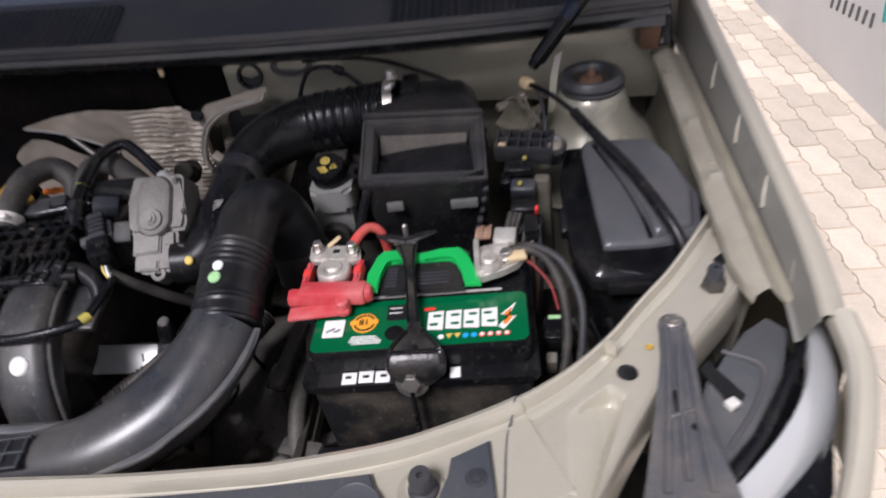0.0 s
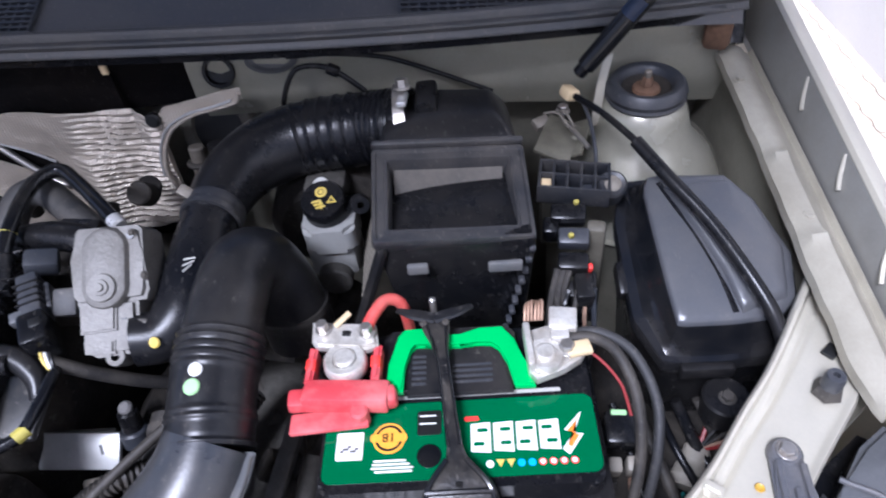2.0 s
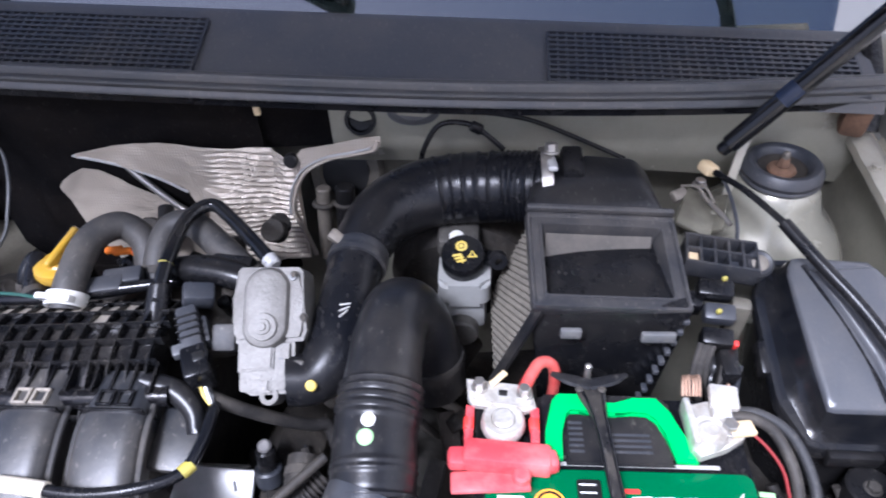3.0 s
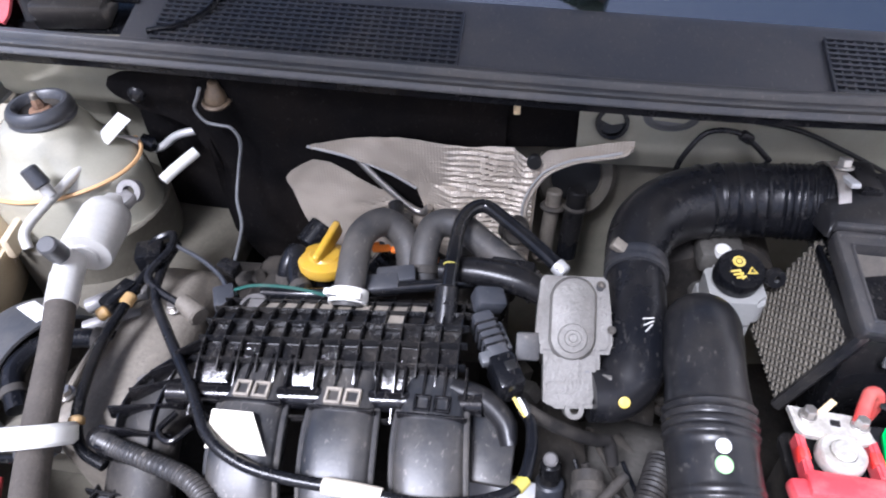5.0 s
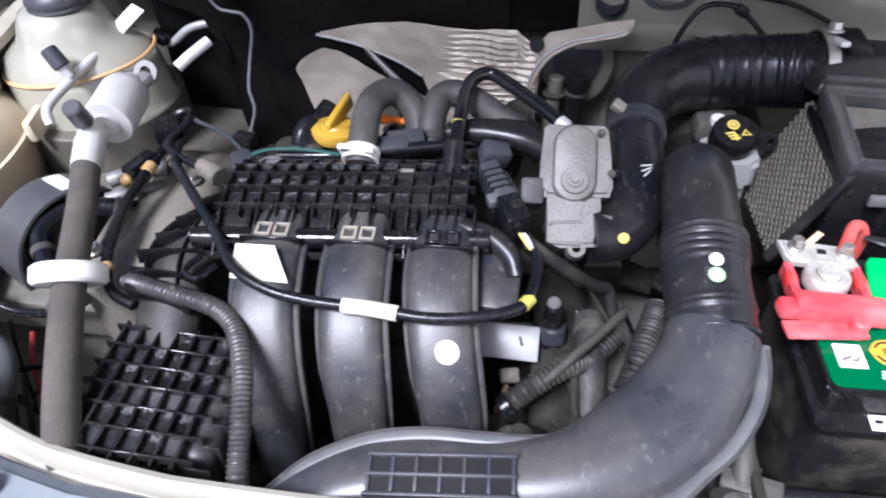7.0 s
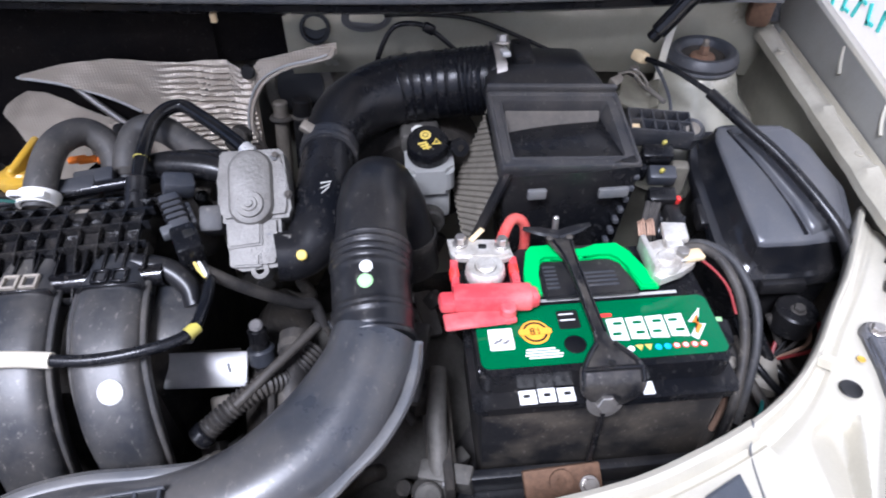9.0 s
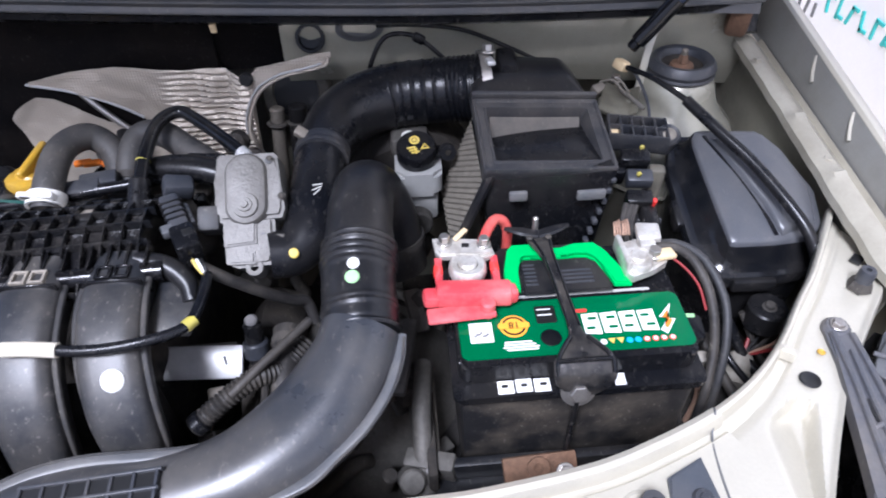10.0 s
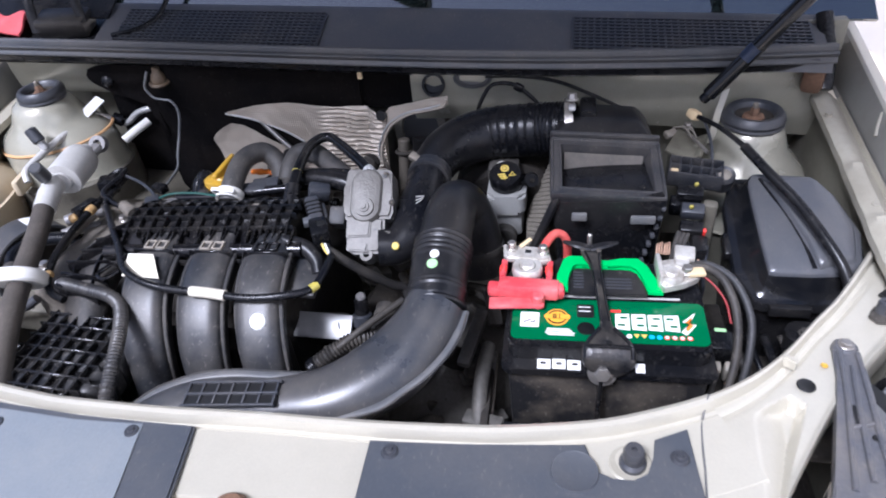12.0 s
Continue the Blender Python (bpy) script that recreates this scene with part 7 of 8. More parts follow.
# ---- left side: air conditioning pipe, expansion tank, drum, hoses ----
M["foam"] = mat("brown_grey_foam", (0.066, 0.058, 0.050), 0.8, 0, 0.25, 60, DUST, 0.3, 14, 0.3, 0.3, 400, spec=0.2)
ac = thing("air_conditioning_pipe", (-0.63, 0.55, 0.9), "grey foam covered pipe with aluminium canister and white ring", "pipe")
part("foam_pipe", tube([(-0.560, 0.350, 0.90), (-0.572, 0.385, 0.942), (-0.600, 0.455, 0.965), (-0.632, 0.533, 0.977), (-0.660, 0.615, 0.990), (-0.682, 0.675, 1.002)], 0.0145, 16), "foam", ac)
part("clamp_ring", cyl(0.033, 0.019, frame_to((-0.634, 0.534, 0.976), (-0.649, 0.612, 1.034)) @ pose(0, 0, 0.002), bevel=0.003, segs=40), "white_plastic", ac, "white plastic ring")
part("sleeve", tube([(-0.678, 0.665, 1.000), (-0.688, 0.700, 1.008), (-0.694, 0.728, 1.012)], 0.0155, 16, rings=[(0.012, 0.002, 0.08), (0.022, 0.002, 0.08), (0.032, 0.002, 0.08)]), "line_white", ac)
can = part("canister", lathe([(0.0, -0.004), (0.016, -0.004), (0.017, 0.0), (0.030, 0.002), (0.031, 0.006), (0.031, 0.060), (0.028, 0.070), (0.018, 0.078), (0.014, 0.090), (0.0, 0.092)], frame_to((-0.681, 0.727, 1.013), (-0.690, 0.814, 1.018)) @ Matrix.Diagonal((0.88, 0.88, 0.96, 1)), 36), "line_white", ac, "matt aluminium canister")
part("eyelet", lathe([(0.007, -0.006), (0.014, -0.006), (0.014, 0.006), (0.007, 0.006)], frame_to((-0.676, 0.826, 1.022), (-0.669, 0.774, 1.06)), 24), "alu", can)
part("lug", box((0.028, 0.030, 0.014), pose(-0.683, 0.814, 1.016, 20, 0, -30), 0.005), "alu", can)
vB = part("valve_stem", along((-0.694, 0.715, 1.014), (-0.690, 0.706, 1.034), 0.008), "alu_white", ac)
part("valve_cap", along((-0.690, 0.708, 1.030), (-0.685, 0.695, 1.057), 0.0108, 0.0100, segs=18), "plastic_grey", vB, "dark grey valve cap")
line = thing("refrigerant_line", (-0.75, 0.8, 1.0), "thin bare aluminium refrigerant line with valve cap", "pipe")
part("line", tube([(-0.727, 0.95, 1.005), (-0.745, 0.938, 1.018), (-0.750, 0.915, 1.027), (-0.752, 0.893, 1.029), (-0.767, 0.82, 1.020), (-0.776, 0.775, 1.012), (-0.775, 0.757, 1.007), (-0.770, 0.748, 0.996)], 0.0058, 12), "line_white", line)
part("tag", box((0.042, 0.020, 0.002), pose(-0.742, 0.925, 1.043, 20, -20, 63), 0), "white", line, "silver sticker")
part("stem", along((-0.768, 0.812, 1.020), (-0.776, 0.815, 1.040), 0.007), "alu_white", line)
part("valve_cap", along((-0.773, 0.813, 1.034), (-0.786, 0.818, 1.056), 0.0105, 0.0098, segs=18), "plastic_grey", line, "dark grey valve cap")
wire("refrigerant_line", [(-0.735, 0.952, 1.000), (-0.711, 0.955, 0.995), (-0.683, 0.957, 1.013), (-0.66, 0.959, 1.020), (-0.64, 0.965, 1.02)], 0.0055, "alu_white", "bare aluminium line at the bulkhead", "pipe")
wire("drain_pipe", [(-0.668, 0.878, 1.0), (-0.655, 0.893, 1.008), (-0.636, 0.918, 1.017)], 0.0072, "white_plastic", "short cream plastic pipe stub", "pipe", segs=16)

tank = thing("expansion_tank", (-0.91, 0.74, 0.85), "yellowed translucent expansion tank with black cap", "tank")
tm = pose(-0.925, 0.745, 0.955, 2, 4, 6) @ Matrix.Diagonal((0.84, 1.36, 0.80, 1))
part("upper_shell", lathe([(0.0, 0.074), (0.03, 0.070), (0.055, 0.058), (0.078, 0.034), (0.090, 0.012), (0.094, 0.0)], tm, 48), "tank", tank)
part("lower_shell", lathe([(0.093, -0.004), (0.093, -0.05), (0.085, -0.10), (0.06, -0.14), (0.0, -0.15)], tm, 48), "tank", tank)
part("weld_seam", lathe([(0.092, 0.004), (0.0985, 0.003), (0.0985, -0.005), (0.092, -0.006)], tm, 48), "tank", tank)
part("neck", cyl(0.032, 0.03, pose(-0.925, 0.826, 1.004, -8, 0, 0)), "tank", tank)
cm_ = pose(-0.925, 0.828, 1.028, -8, 0, 0)
capo = part("cap", lathe([(0, 0.014), (0.020, 0.014), (0.022, 0.017), (0.028, 0.017), (0.033, 0.012), (0.0355, -0.018), (0.030, -0.019)], cm_, 40), "plastic_grey", tank, "ribbed dark grey cap")
for k in range(22):
    a = 2 * math.pi * k / 22
    part("cap_rib", box((0.003, 0.0045, 0.024), cm_ @ pose(0.0348 * math.cos(a), 0.0348 * math.sin(a), -0.003, 0, 0, math.degrees(a)), 0.001, segs=1), "plastic", capo)
part("cap_label", cyl(0.0185, 0.001, cm_ @ pose(0, 0, 0.0148), bevel=0), "yellow", capo, "yellow and white warning disc")
part("cap_label", box((0.030, 0.010, 0.001), cm_ @ pose(0, -0.006, 0.0158), 0), "white", capo)
part("lug", box((0.012, 0.05, 0.03), pose(-0.838, 0.80, 0.962, 0, 0, 12), 0.006), "tank", tank)
part("tank_clip", box((0.03, 0.012, 0.012), pose(-0.868, 0.665, 0.905, 20, 0, 10), 0.003), "white_plastic", tank, "white plastic clip")

drum = thing("pulley_guard", (-0.765, 0.665, 0.85), "grey steel drum guard with a white sticker", "pulley")
dm = frame_to((-0.774, 0.678, 0.889), (-0.689, 0.636, 0.893)) @ Matrix.Diagonal((0.97, 0.97, 0.66, 1))
part("shell", lathe([(0.0, 0.004), (0.072, 0.004), (0.076, 0.0), (0.076, 0.006), (0.076, 0.085), (0.073, 0.086), (0.071, 0.084), (0.070, 0.03), (0.0, 0.03)], dm, 56), "steel_grey", drum)
part("core", lathe([(0.0, 0.07), (0.02, 0.07), (0.045, 0.06), (0.05, 0.03)], dm, 36), "grime", drum)
part("line_grommet", lathe([(0.004, -0.012), (0.010, -0.010), (0.011, 0.006), (0.006, 0.012)], frame_to((-0.722, 0.952, 1.004), (-0.70, 0.955, 0.99)), 18), "rubber", line)
part("sticker", tube([(dm @ Vector((0.0767 * math.cos(a), 0.0767 * math.sin(a), 0.045))).to_tuple() + (0.022, 0.0005) for a in [math.atan2((dm.inverted().to_3x3() @ Vector((0, 0.35, 0.93))).y, (dm.inverted().to_3x3() @ Vector((0, 0.35, 0.93))).x) + d for d in (-0.13, 0.0, 0.13)]], segs=8, per=3), "white", drum, "white paper sticker")

wire("coolant_hose", [(-0.93, 0.665, 0.905), (-0.862, 0.632, 0.905), (-0.812, 0.604, 0.900), (-0.797, 0.578, 0.900), (-0.790, 0.548, 0.900), (-0.755, 0.515, 0.900), (-0.722, 0.494, 0.898), (-0.703, 0.465, 0.895), (-0.694, 0.430, 0.88)], 0.0118, "hose_grey", "grey bent coolant hose", "hose", segs=16)
clip_h = thing("hose_bracket", (-0.78, 0.55, 0.89), "black plastic hose holder with pipe clips", "clip")
part("holder", box((0.034, 0.016, 0.018), pose(-0.787, 0.556, 0.905, 0, 0, -10), 0.004), "plastic", clip_h)
part("bridge", tube([(-0.772, 0.556, 0.900), (-0.74, 0.552, 0.893), (-0.70, 0.552, 0.897), (-0.672, 0.556, 0.905)], 0.005, 10), "plastic", clip_h)
part("hook", tube([(-0.70, 0.552, 0.905), (-0.675, 0.548, 0.910), (-0.655, 0.556, 0.92)], 0.007, 10), "plastic_grey", clip_h)
for k in range(7):
    wire("loom_wire", [(-0.76 + 0.03 * (k % 4), 0.55 - 0.01 * k, 0.88 - 0.006 * k), (-0.74 + 0.025 * (k % 3), 0.52 - 0.012 * k, 0.865), (-0.70 + 0.02 * (k % 4), 0.47 - 0.008 * k, 0.84)], 0.0022 + 0.001 * (k % 2), ("plastic", "dark_red", "conduit", "rubber", "plastic", "conduit", "rubber")[k], "thin engine loom wire", "cable")
wire("coolant_hose", [(-0.710, 0.585, 0.93), (-0.732, 0.620, 0.942), (-0.724, 0.652, 0.945), (-0.69, 0.672, 0.94), (-0.655, 0.68, 0.93)], 0.011, "rubber", "black looped hose under the pipe", "hose")
wire("silver_pipe", [(-0.70, 0.712, 0.945), (-0.672, 0.728, 0.948), (-0.64, 0.74, 0.945)], 0.009, "alu", "short grey metal pipe", "pipe")
wire("silver_pipe", [(-0.695, 0.690, 0.935), (-0.665, 0.705, 0.938), (-0.64, 0.715, 0.935)], 0.008, "alu", "short grey metal pipe", "pipe")
brown = thing("sensor_lead", (-0.63, 0.65, 0.95), "black lead with amber tape along the engine side", "cable")
part("lead", tube([(-0.618, 0.778, 0.985), (-0.630, 0.735, 0.978), (-0.634, 0.69, 0.974), (-0.636, 0.645, 0.970), (-0.626, 0.592, 0.968), (-0.618, 0.56, 0.96), (-0.605, 0.54, 0.95), (-0.58, 0.53, 0.945)], 0.0055, 10), "plastic", brown)
for a, bb in (((-0.632, 0.708, 0.976), (-0.6345, 0.694, 0.974)), ((-0.650, 0.688, 0.972), (-0.659, 0.680, 0.969)), ((-0.6195, 0.566, 0.963), (-0.617, 0.558, 0.960))):
    part("amber_tape", along(a, bb, 0.0072), "tape_tan", brown, "amber tape")
part("connector", box((0.018, 0.040, 0.018), pose(-0.645, 0.705, 0.975, 0, 0, -20), 0.003), "plastic", brown)
loopw = thing("ignition_lead", (-0.60, 0.75, 0.97), "small black lead loop with connectors", "cable")
part("loop", tube([(-0.565, 0.688, 0.990), (-0.592, 0.700, 0.995), (-0.608, 0.716, 1.0), (-0.600, 0.752, 1.003), (-0.610, 0.780, 1.0), (-0.630, 0.774, 0.995), (-0.634, 0.745, 0.99)], 0.0045, 8), "rubber", loopw)
part("plug", along((-0.562, 0.690, 0.992), (-0.535, 0.672, 0.99), 0.009, 0.011), "dull_alu", loopw, "dull knurled plug")
part("wire", tube([(-0.598, 0.762, 1.0), (-0.565, 0.748, 0.996), (-0.535, 0.728, 0.99), (-0.515, 0.70, 0.985)], 0.0026, 8), "plastic_grey", loopw)
part("connector", box((0.022, 0.030, 0.016), pose(-0.520, 0.700, 0.988, 0, 0, 25), 0.003), "plastic_grey", loopw)
part("connector", box((0.030, 0.030, 0.024), pose(-0.632, 0.760, 0.985, 0, 0, 20), 0.004), "plastic", loopw)
part("connector", box((0.024, 0.016, 0.014), pose(-0.535, 0.748, 0.985, 0, 0, -20), 0.003), "plastic", loopw)
part("cap", cyl(0.013, 0.010, pose(-0.482, 0.688, 0.997, -10, 0, 0)), "alu", loopw, "small metal cap")
M["grey_wire"] = mat("grey_wire", (0.16, 0.165, 0.17), 0.5, 0, 0.15, 60, (0.05, 0.045, 0.04), 0.4, 20)
wire("bulkhead_wire", [(-0.603, 0.918, 1.108), (-0.609, 0.917, 1.096), (-0.619, 0.920, 1.078), (-0.611, 0.921, 1.060), (-0.596, 0.922, 1.055), (-0.581, 0.922, 1.051), (-0.575, 0.922, 1.030), (-0.586, 0.918, 0.992), (-0.585, 0.89, 0.965), (-0.560, 0.84, 0.965), (-0.535, 0.76, 0.98)], 0.0021, "grey_wire", "thin grey wire down the bulkhead")
wire("bulkhead_wire", [(-0.046, 0.925, 1.005), (-0.042, 0.925, 1.03), (-0.022, 0.928, 1.062), (0.008, 0.928, 1.065), (0.030, 0.928, 1.052), (0.054, 0.925, 1.03)], 0.0032, "plastic", "thin black wire clipped to the bulkhead")
clipb = thing("wire_clip", (0.02, 0.93, 1.06), "black wire clip on the bulkhead", "clip")
part("clip", box((0.016, 0.010, 0.012), pose(0.022, 0.927, 1.059, 0, 30, 0), 0.003), "plastic", clipb)
M["stud_brown"] = mat("greasy_brown_stud", (0.13, 0.095, 0.06), 0.45, 0.3, 0.3, 60, (0.03, 0.022, 0.018), 0.6, 40, 0.4, 0.2, 300)
st = thing("bulkhead_stud", (-0.59, 0.935, 1.10), "greasy stud under the seal", "stud")
part("stud", lathe([(0.0, 0.026), (0.006, 0.025), (0.008, 0.016), (0.011, 0.012), (0.013, 0.004), (0.013, 0.0)], frame_to((-0.592, 0.927, 1.087), (-0.588, 0.925, 1.12)), 24), "stud_brown", st)
part("washer", lathe([(0, 0.002), (0.016, 0.002), (0.018, 0.0), (0.017, -0.003)], frame_to((-0.592, 0.927, 1.086), (-0.590, 0.922, 1.12)), 28), "stud_brown", st)
tag = thing("bulkhead_clip", (-0.233, 0.935, 1.08), "small tan clip under the seal", "clip")
part("clip", box((0.008, 0.006, 0.012), pose(-0.233, 0.925, 1.087), 0.002), "tan", tag)

# ---- engine and gearbox below ----
def engine():
    t = thing("engine_block", (-0.40, 0.65, 0.5), "grimy engine block with aluminium covers and brackets", "engine")
    part("block", box((0.36, 0.30, 0.30), pose(-0.45, 0.71, 0.75), 0.03), "grime", t)
    part("cover", box((0.30, 0.12, 0.05), pose(-0.38, 0.76, 0.925), 0.02, segs=3), "grime", t)
    part("front_wall", box((0.32, 0.05, 0.18), pose(-0.43, 0.53, 0.80), 0.02), "grime", t)
    part("timing_cover", box((0.10, 0.24, 0.20), pose(-0.622, 0.68, 0.84, 0, 0, -4), 0.025, segs=3), "dull_alu", t, "dull aluminium timing cover")
    for k in range(1):
        part("cover_rib", tube([(-0.665 + 0.025 * k, 0.58, 0.935), (-0.66 + 0.025 * k, 0.66, 0.946), (-0.655 + 0.025 * k, 0.76, 0.943)], 0.004, 8), "dull_alu", t)
    for x, y in ((-0.66, 0.60), (-0.60, 0.72), (-0.66, 0.76), (-0.585, 0.62)):
        bolt(t, (x, y, 0.943), 0.007, 0.008)
    g = thing("gearbox", (-0.06, 0.62, 0.5), "dirty cast gearbox housing below the ducts", "gearbox")
    part("housing", lathe([(0, 0.12), (0.07, 0.11), (0.13, 0.06), (0.145, 0.0), (0.145, -0.1), (0, -0.1)], pose(-0.08, 0.62, 0.70), 40), "grime_alu", g)
    part("bell", along((-0.20, 0.62, 0.72), (-0.14, 0.62, 0.72), 0.15, 0.14, 40, 0.02), "grime", g)
    rng = random.Random(4)
    for k in range(46):
        x, y = rng.uniform(-0.24, 0.01), rng.uniform(0.42, 0.80)
        z = rng.uniform(0.74, 0.86)
        mt = rng.choice(("grime", "grime_alu", "iron", "grime", "rubber_grey"))
        kind = rng.random()
        if kind < 0.4:
            part("boss", cyl(rng.uniform(0.008, 0.022), rng.uniform(0.02, 0.06), pose(x, y, z, rng.uniform(-50, 50), rng.uniform(-50, 50), 0), segs=16), mt, g)
        elif kind < 0.75:
            part("bracket", box((rng.uniform(0.015, 0.06), rng.uniform(0.012, 0.04), rng.uniform(0.006, 0.03)), pose(x, y, z, rng.uniform(-40, 40), rng.uniform(-40, 40), rng.uniform(0, 180)), 0.003), mt, g)
        else:
            part("pipe", tube([(x, y, z), (x + rng.uniform(-0.05, 0.05), y + rng.uniform(-0.06, 0.06), z + rng.uniform(-0.02, 0.03)), (x + rng.uniform(-0.09, 0.09), y + rng.uniform(-0.1, 0.1), z - rng.uniform(0, 0.08))], rng.uniform(0.004, 0.010), 10), mt, g)
    part("shift_rod", tube([(0.0, 0.56, 0.86), (-0.005, 0.50, 0.85), (-0.005, 0.44, 0.80)], 0.010, 12), "grime_alu", g)
    part("shift_lever", box((0.018, 0.09, 0.012), pose(-0.02, 0.56, 0.875, 10, 0, -12), 0.004), "grime_alu", g)
    for k in range(20):
        x, y = rng.uniform(-0.62, -0.25), rng.uniform(0.44, 0.54)
        part("bracket", box((rng.uniform(0.015, 0.05), rng.uniform(0.012, 0.03), rng.uniform(0.01, 0.04)), pose(x, y, rng.uniform(0.74, 0.85), rng.uniform(-40, 40), rng.uniform(-40, 40), rng.uniform(0, 180)), 0.004), rng.choice(("grime", "grime_alu", "iron")), t)
    for k in range(22):
        x, y = rng.uniform(-0.58, -0.22), rng.uniform(0.70, 0.90)
        part("boss", cyl(rng.uniform(0.006, 0.018), rng.uniform(0.02, 0.05), pose(x, y, rng.uniform(0.92, 0.965), rng.uniform(-60, 60), rng.uniform(-60, 60), 0), segs=14), rng.choice(("grime", "iron", "plastic", "plastic")), t)
    w = thing("starter_wiring", (-0.15, 0.56, 0.85), "tangle of dirty wires below the throttle", "cable")
    for k in range(9):
        x, y = rng.uniform(-0.17, -0.10), rng.uniform(0.50, 0.66)
        part("strand", tube([(x, y, rng.uniform(0.86, 0.89)), (x + rng.uniform(-0.03, 0.03), y + rng.uniform(-0.04, 0.02), rng.uniform(0.84, 0.87)), (x + rng.uniform(-0.05, 0.05), y - rng.uniform(0.02, 0.09), rng.uniform(0.79, 0.84))], rng.uniform(0.002, 0.005), 8), rng.choice(("plastic", "conduit", "grime", "rubber", "grime")), w)


engine()

# ---- right front corner: lamp, arm, connectors ----
M["arm_grey"] = mat("dusty_grey_arm", (0.080, 0.082, 0.090), 0.5, 0, 0.3, 50, (0.20, 0.175, 0.14), 0.5, 22, 0.5, 0.15, 400)
lamp = thing("headlamp", (0.46, 0.43, 0.80), "grey headlamp housing with clear lens in the wing corner", "headlamp")
HO = [(0.418, 0.478), (0.452, 0.520), (0.492, 0.548), (0.520, 0.530), (0.528, 0.480), (0.524, 0.425), (0.500, 0.365), (0.46, 0.31), (0.40, 0.29), (0.372, 0.33), (0.392, 0.40)]
M["lamp_shell"] = mat("smoky_grey_lamp_plastic", (0.085, 0.088, 0.092), 0.24, 0, 0.15, 40, (0.19, 0.18, 0.155), 0.45, 9, 0.2, 0.05, 400, coat=0.5)
part("housing", prism(HO, 0.78, 0.885, bevel=0.012), "plastic", lamp)
part("top_skin", prism([(0.402, 0.425), (0.418, 0.462), (0.440, 0.485), (0.470, 0.520), (0.497, 0.538), (0.512, 0.520), (0.486, 0.462), (0.440, 0.400), (0.388, 0.345), (0.372, 0.352)], 0.885, 0.912, bevel=0.005), "lamp_shell", lamp, "smoky grey lamp shell")
part("shell_slot", prism([(0.414, 0.472), (0.424, 0.482), (0.446, 0.440), (0.432, 0.422)], 0.9115, 0.9130), "black", lamp)
part("adjuster", box((0.012, 0.010, 0.008), pose(0.431, 0.430, 0.914, 0, 0, 30), 0.002), "white_plastic", lamp, "white lamp adjuster")
part("shell_rib", tube([(0.440, 0.492, 0.914), (0.470, 0.470, 0.914), (0.452, 0.430, 0.913), (0.415, 0.385, 0.912)], 0.0025, 8), "arm_grey", lamp)
rows = []
for k in range(13):
    a = k / 12
    cx_, cy_ = 0.523 - 0.130 * a + 0.03 * math.sin(math.pi * a), 0.520 - 0.180 * a
    rows.append([(cx_ + 0.030 * u + 0.006 * math.sin(math.pi * u), cy_ - 0.012 * u, 0.922 - 0.018 * a - 0.012 * u - 0.030 * u * u) for u in np.linspace(0, 1, 7)])
part("lens", sheet(rows, 0.003), "glass_clear", lamp, "clear glossy lens")
part("reflector", sheet([[(p[0], p[1], p[2] - 0.012) for p in row] for row in rows], 0.002), "line_white", lamp, "bright reflector under the lens")
part("rim_seal", tube([(0.522, 0.522, 0.924), (0.508, 0.486, 0.922), (0.492, 0.460, 0.920), (0.446, 0.398, 0.917), (0.393, 0.344, 0.912), (0.36, 0.30, 0.905)], 0.0055, 10), "rubber", lamp)
arm = thing("lamp_support_arm", (0.39, 0.45, 0.93), "dusty grey plastic support arm bolted to the corner panel", "bracket")
part("arm", prism([(0.380, 0.502), (0.386, 0.509), (0.398, 0.509), (0.404, 0.500), (0.402, 0.465), (0.399, 0.437), (0.394, 0.400), (0.391, 0.371), (0.400, 0.335), (0.404, 0.30), (0.322, 0.30), (0.336, 0.340), (0.350, 0.385), (0.362, 0.424), (0.373, 0.462)], 0.938, 0.951, bevel=0.003), "arm_grey", arm)
for pts in ([(0.384, 0.492), (0.374, 0.435), (0.362, 0.385), (0.348, 0.325)], [(0.400, 0.488), (0.394, 0.435), (0.386, 0.375), (0.382, 0.325)], [(0.390, 0.470), (0.382, 0.430), (0.374, 0.385), (0.366, 0.335)]):
    part("web", tube([(*p, 0.952) for p in pts], 0.0030, 8), "arm_grey", arm)
part("web", tube([(0.389, 0.400, 0.951), (0.374, 0.395, 0.952), (0.362, 0.392, 0.951)], 0.0025, 8), "arm_grey", arm)
part("pocket", prism([(0.373, 0.420), (0.381, 0.418), (0.378, 0.396), (0.371, 0.398)], 0.9500, 0.9522), "black", arm)
part("boss", lathe([(0, 0.953), (0.010, 0.953), (0.0125, 0.950), (0.013, 0.944)], pose(0.392, 0.499, 0), 24), "arm_grey", arm)
bolt(arm, (0.392, 0.499, 0.953), 0.006, 0.005)
bowl(0.384, 0.382, 0.9512, 0.0028, 0.004, arm)
M["cream_dusty"] = mat("dusty_cream_plastic", (0.25, 0.23, 0.19), 0.6, 0, 0.15, 60, (0.18, 0.155, 0.12), 0.6, 40)
plug = thing("lamp_connector", (0.28, 0.53, 0.88), "black connector with green mark beside the battery", "connector")
part("shell", box((0.028, 0.030, 0.030), pose(0.287, 0.560, 0.880, 10, 0, -5), 0.004), "plastic", plug)
part("green_mark", box((0.014, 0.005, 0.003), pose(0.287, 0.570, 0.8965, 10, 0, -5), 0.001), "lime", plug, "green mark")
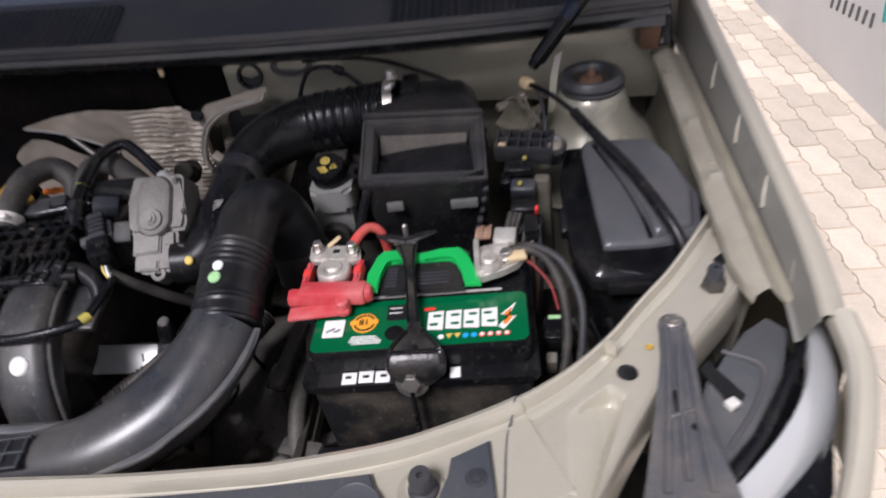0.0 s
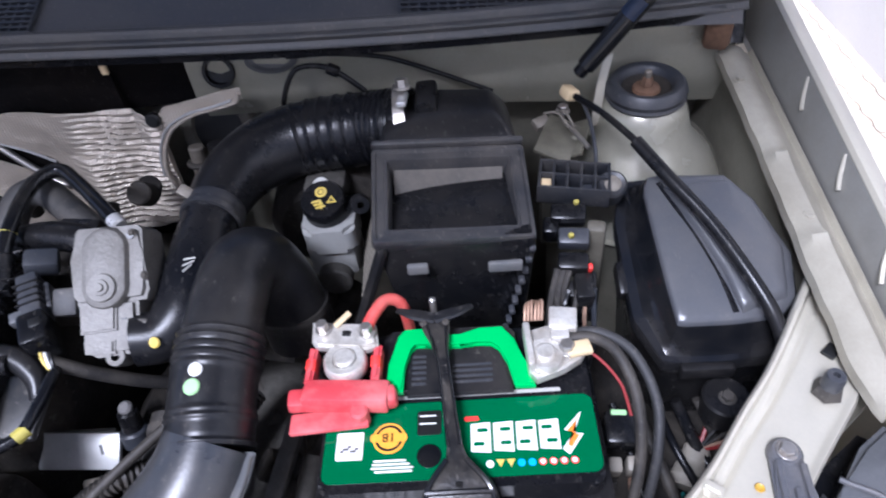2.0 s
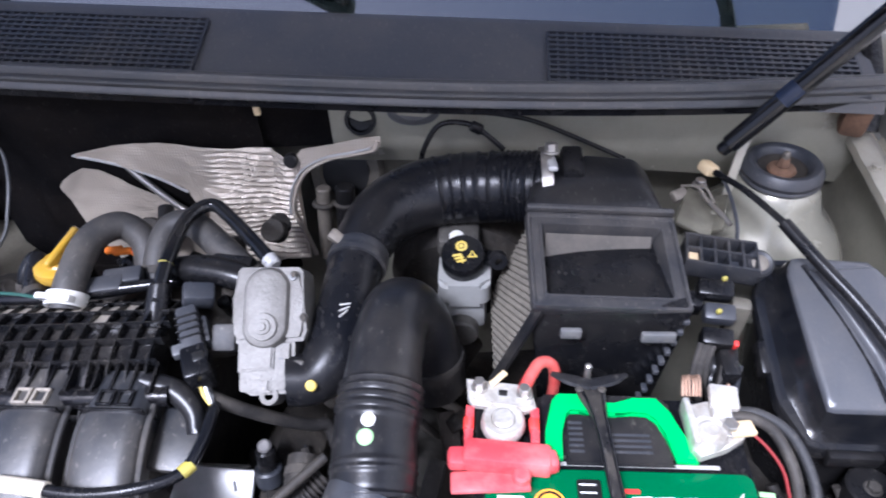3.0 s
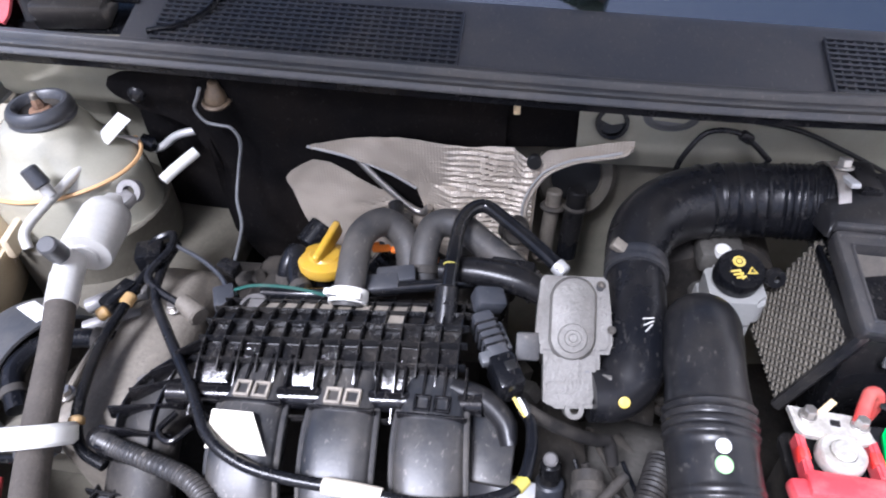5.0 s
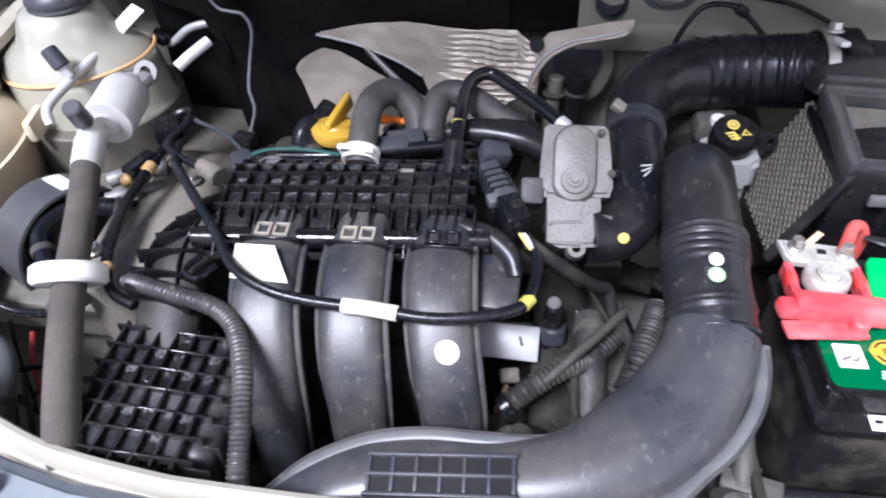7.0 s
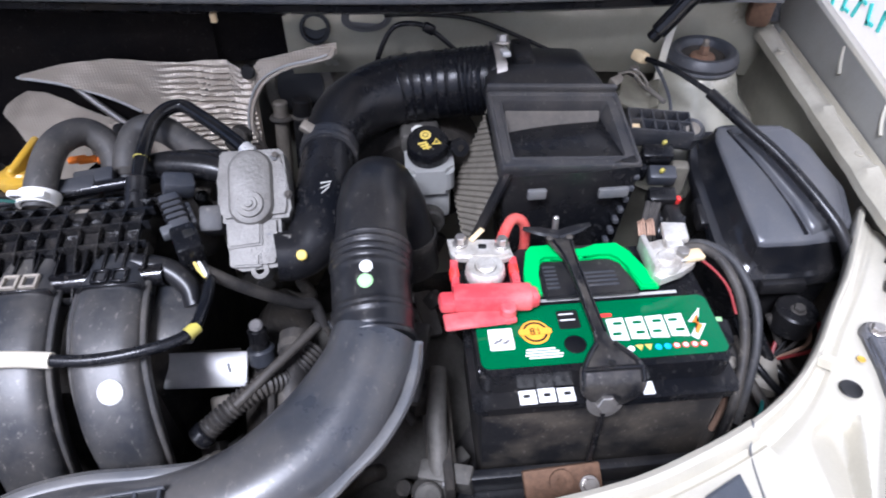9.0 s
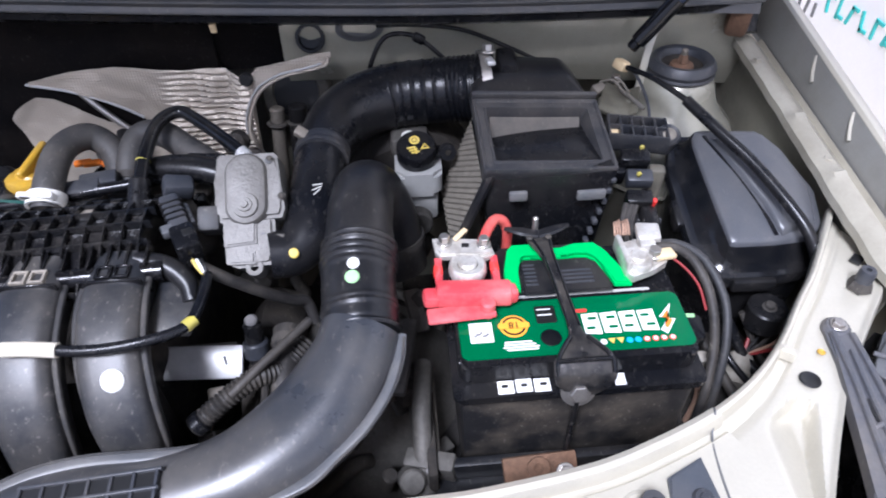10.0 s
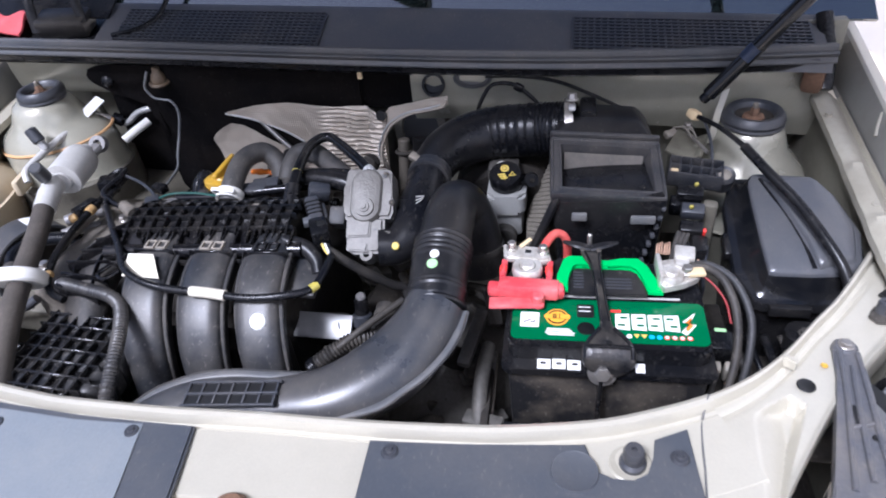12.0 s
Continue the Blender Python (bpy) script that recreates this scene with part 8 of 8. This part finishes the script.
for k in (-1, 1):
    part("white_plug", box((0.012, 0.014, 0.030), pose(0.288 + 0.008 * k, 0.536, 0.860, 15, 0, -5), 0.003), "cream_dusty", plug, "dusty cream plug")
    part("lead", tube([(0.288 + 0.008 * k, 0.530, 0.846), (0.285 + 0.01 * k, 0.515, 0.82), (0.28, 0.50, 0.78)], 0.0035, 8), "rubber_grey" if k < 0 else "copper", plug)
tapew = thing("taped_wires", (0.345, 0.52, 0.86), "crumpled pale tape round loose wires", "cable")
part("tape", tube([(0.351, 0.536, 0.808, 0.013, 0.009), (0.363, 0.557, 0.812, 0.015, 0.010), (0.376, 0.577, 0.820, 0.008, 0.006)], segs=10, rings=[(0.01, 0.003, 0.2), (0.025, 0.004, -0.15), (0.04, 0.003, 0.2)]), "cream_dusty", tapew, "crumpled pale tape")
for k, c in enumerate(("dark_red", "plastic", "conduit", "copper", "dark_red")):
    part("wire", tube([(0.370, 0.568, 0.820), (0.385 + 0.008 * k, 0.592 - 0.006 * k, 0.836), (0.395 + 0.010 * k, 0.615 - 0.004 * k, 0.84)], 0.0022, 6), c, tapew)
part("wire", tube([(0.348, 0.530, 0.81), (0.315, 0.49, 0.85), (0.285, 0.460, 0.88), (0.265, 0.45, 0.86)], 0.0018, 6), "teal", tapew)
for k in range(5):
    wire("loom_wire", [(0.29 + 0.02 * k, 0.60, 0.86), (0.30 + 0.025 * k, 0.56, 0.845 - 0.01 * k), (0.31 + 0.03 * k, 0.50, 0.82)], 0.004 + 0.002 * (k % 2), ("plastic", "conduit", "rubber", "plastic", "conduit")[k], "dark loom wire beside the battery", "cable")
washer = thing("washer_filler", (0.385, 0.59, 0.86), "black bolt boss on the inner wing", "boss")
part("boss", cyl(0.022, 0.03, pose(0.393, 0.592, 0.862)), "plastic", washer)
bolt(washer, (0.393, 0.590, 0.876), 0.006, 0.006, (0, 0, 1), "iron")
part("corner_floor", box((0.24, 0.26, 0.02), pose(0.37, 0.60, 0.785), 0.01), "grime", car)

for ob in [o for o in bpy.data.objects if o.parent is None and o.type == "MESH" and o.name.split(".")[0] in ("coolant_hose", "breather_hose")]:
    segs = next(k for k in range(3, 40) if len(ob.data.polygons[0].vertices) and len(ob.data.polygons[-1].vertices) == k)
    vs = [v.co for v in ob.data.vertices]
    rings = [vs[k:k + segs] for k in range(0, len(vs) - segs + 1, segs)]
    mid = [sum(r, Vector()) / segs for r in rings]
    for k, q in ((3, 4), (len(rings) - 4, len(rings) - 5)):
        rad = (rings[k][0] - mid[k]).length
        part("hose_band", along(mid[k], mid[k] + (mid[q] - mid[k]).normalized() * 0.009, rad + 0.0012, segs=24, bevel=0.0008), "iron", ob, "dark steel band")
for ob in [o for o in bpy.data.objects if o.name.startswith("corrugated_conduit") and o.parent is None]:
    vs = [v.co for v in ob.data.vertices]
    a, q = vs[0].lerp(vs[7], 0.5), vs[28].lerp(vs[35], 0.5)
    part("end_tape", along(a, a + (q - a).normalized() * 0.012, 0.0128 if ob.dimensions.x < 0.16 else 0.0100, segs=16), "rubber", ob, "black end tape")

wire("bulkhead_cable", [(-0.032, 0.945, 1.071), (0.023, 0.945, 1.069), (0.081, 0.945, 1.059), (0.14, 0.945, 1.033), (0.201, 0.945, 1.002)], 0.0028, "plastic", "thin dark cable along the painted bulkhead beam", "cable")
side_strip = thing("tray_side_bracket", (0.0, 0.50, 0.75), "dirty steel bracket strip beside the battery tray", "bracket")
part("strip", box((0.004, 0.13, 0.05), pose(0.006, 0.515, 0.800, 0, 8, 0), 0.001), "dull_alu", side_strip)
part("strip_lip", box((0.012, 0.13, 0.004), pose(0.002, 0.515, 0.827, 0, 0, 0), 0.001), "alu", side_strip)
for y in (0.47, 0.52, 0.565):
    bolt(side_strip, (0.001, y, 0.829), 0.005, 0.004)
part("stay", tube([(-0.018, 0.60, 0.86), (-0.014, 0.54, 0.835), (-0.012, 0.47, 0.80), (-0.015, 0.43, 0.75)], 0.005, 10), "iron", side_strip)
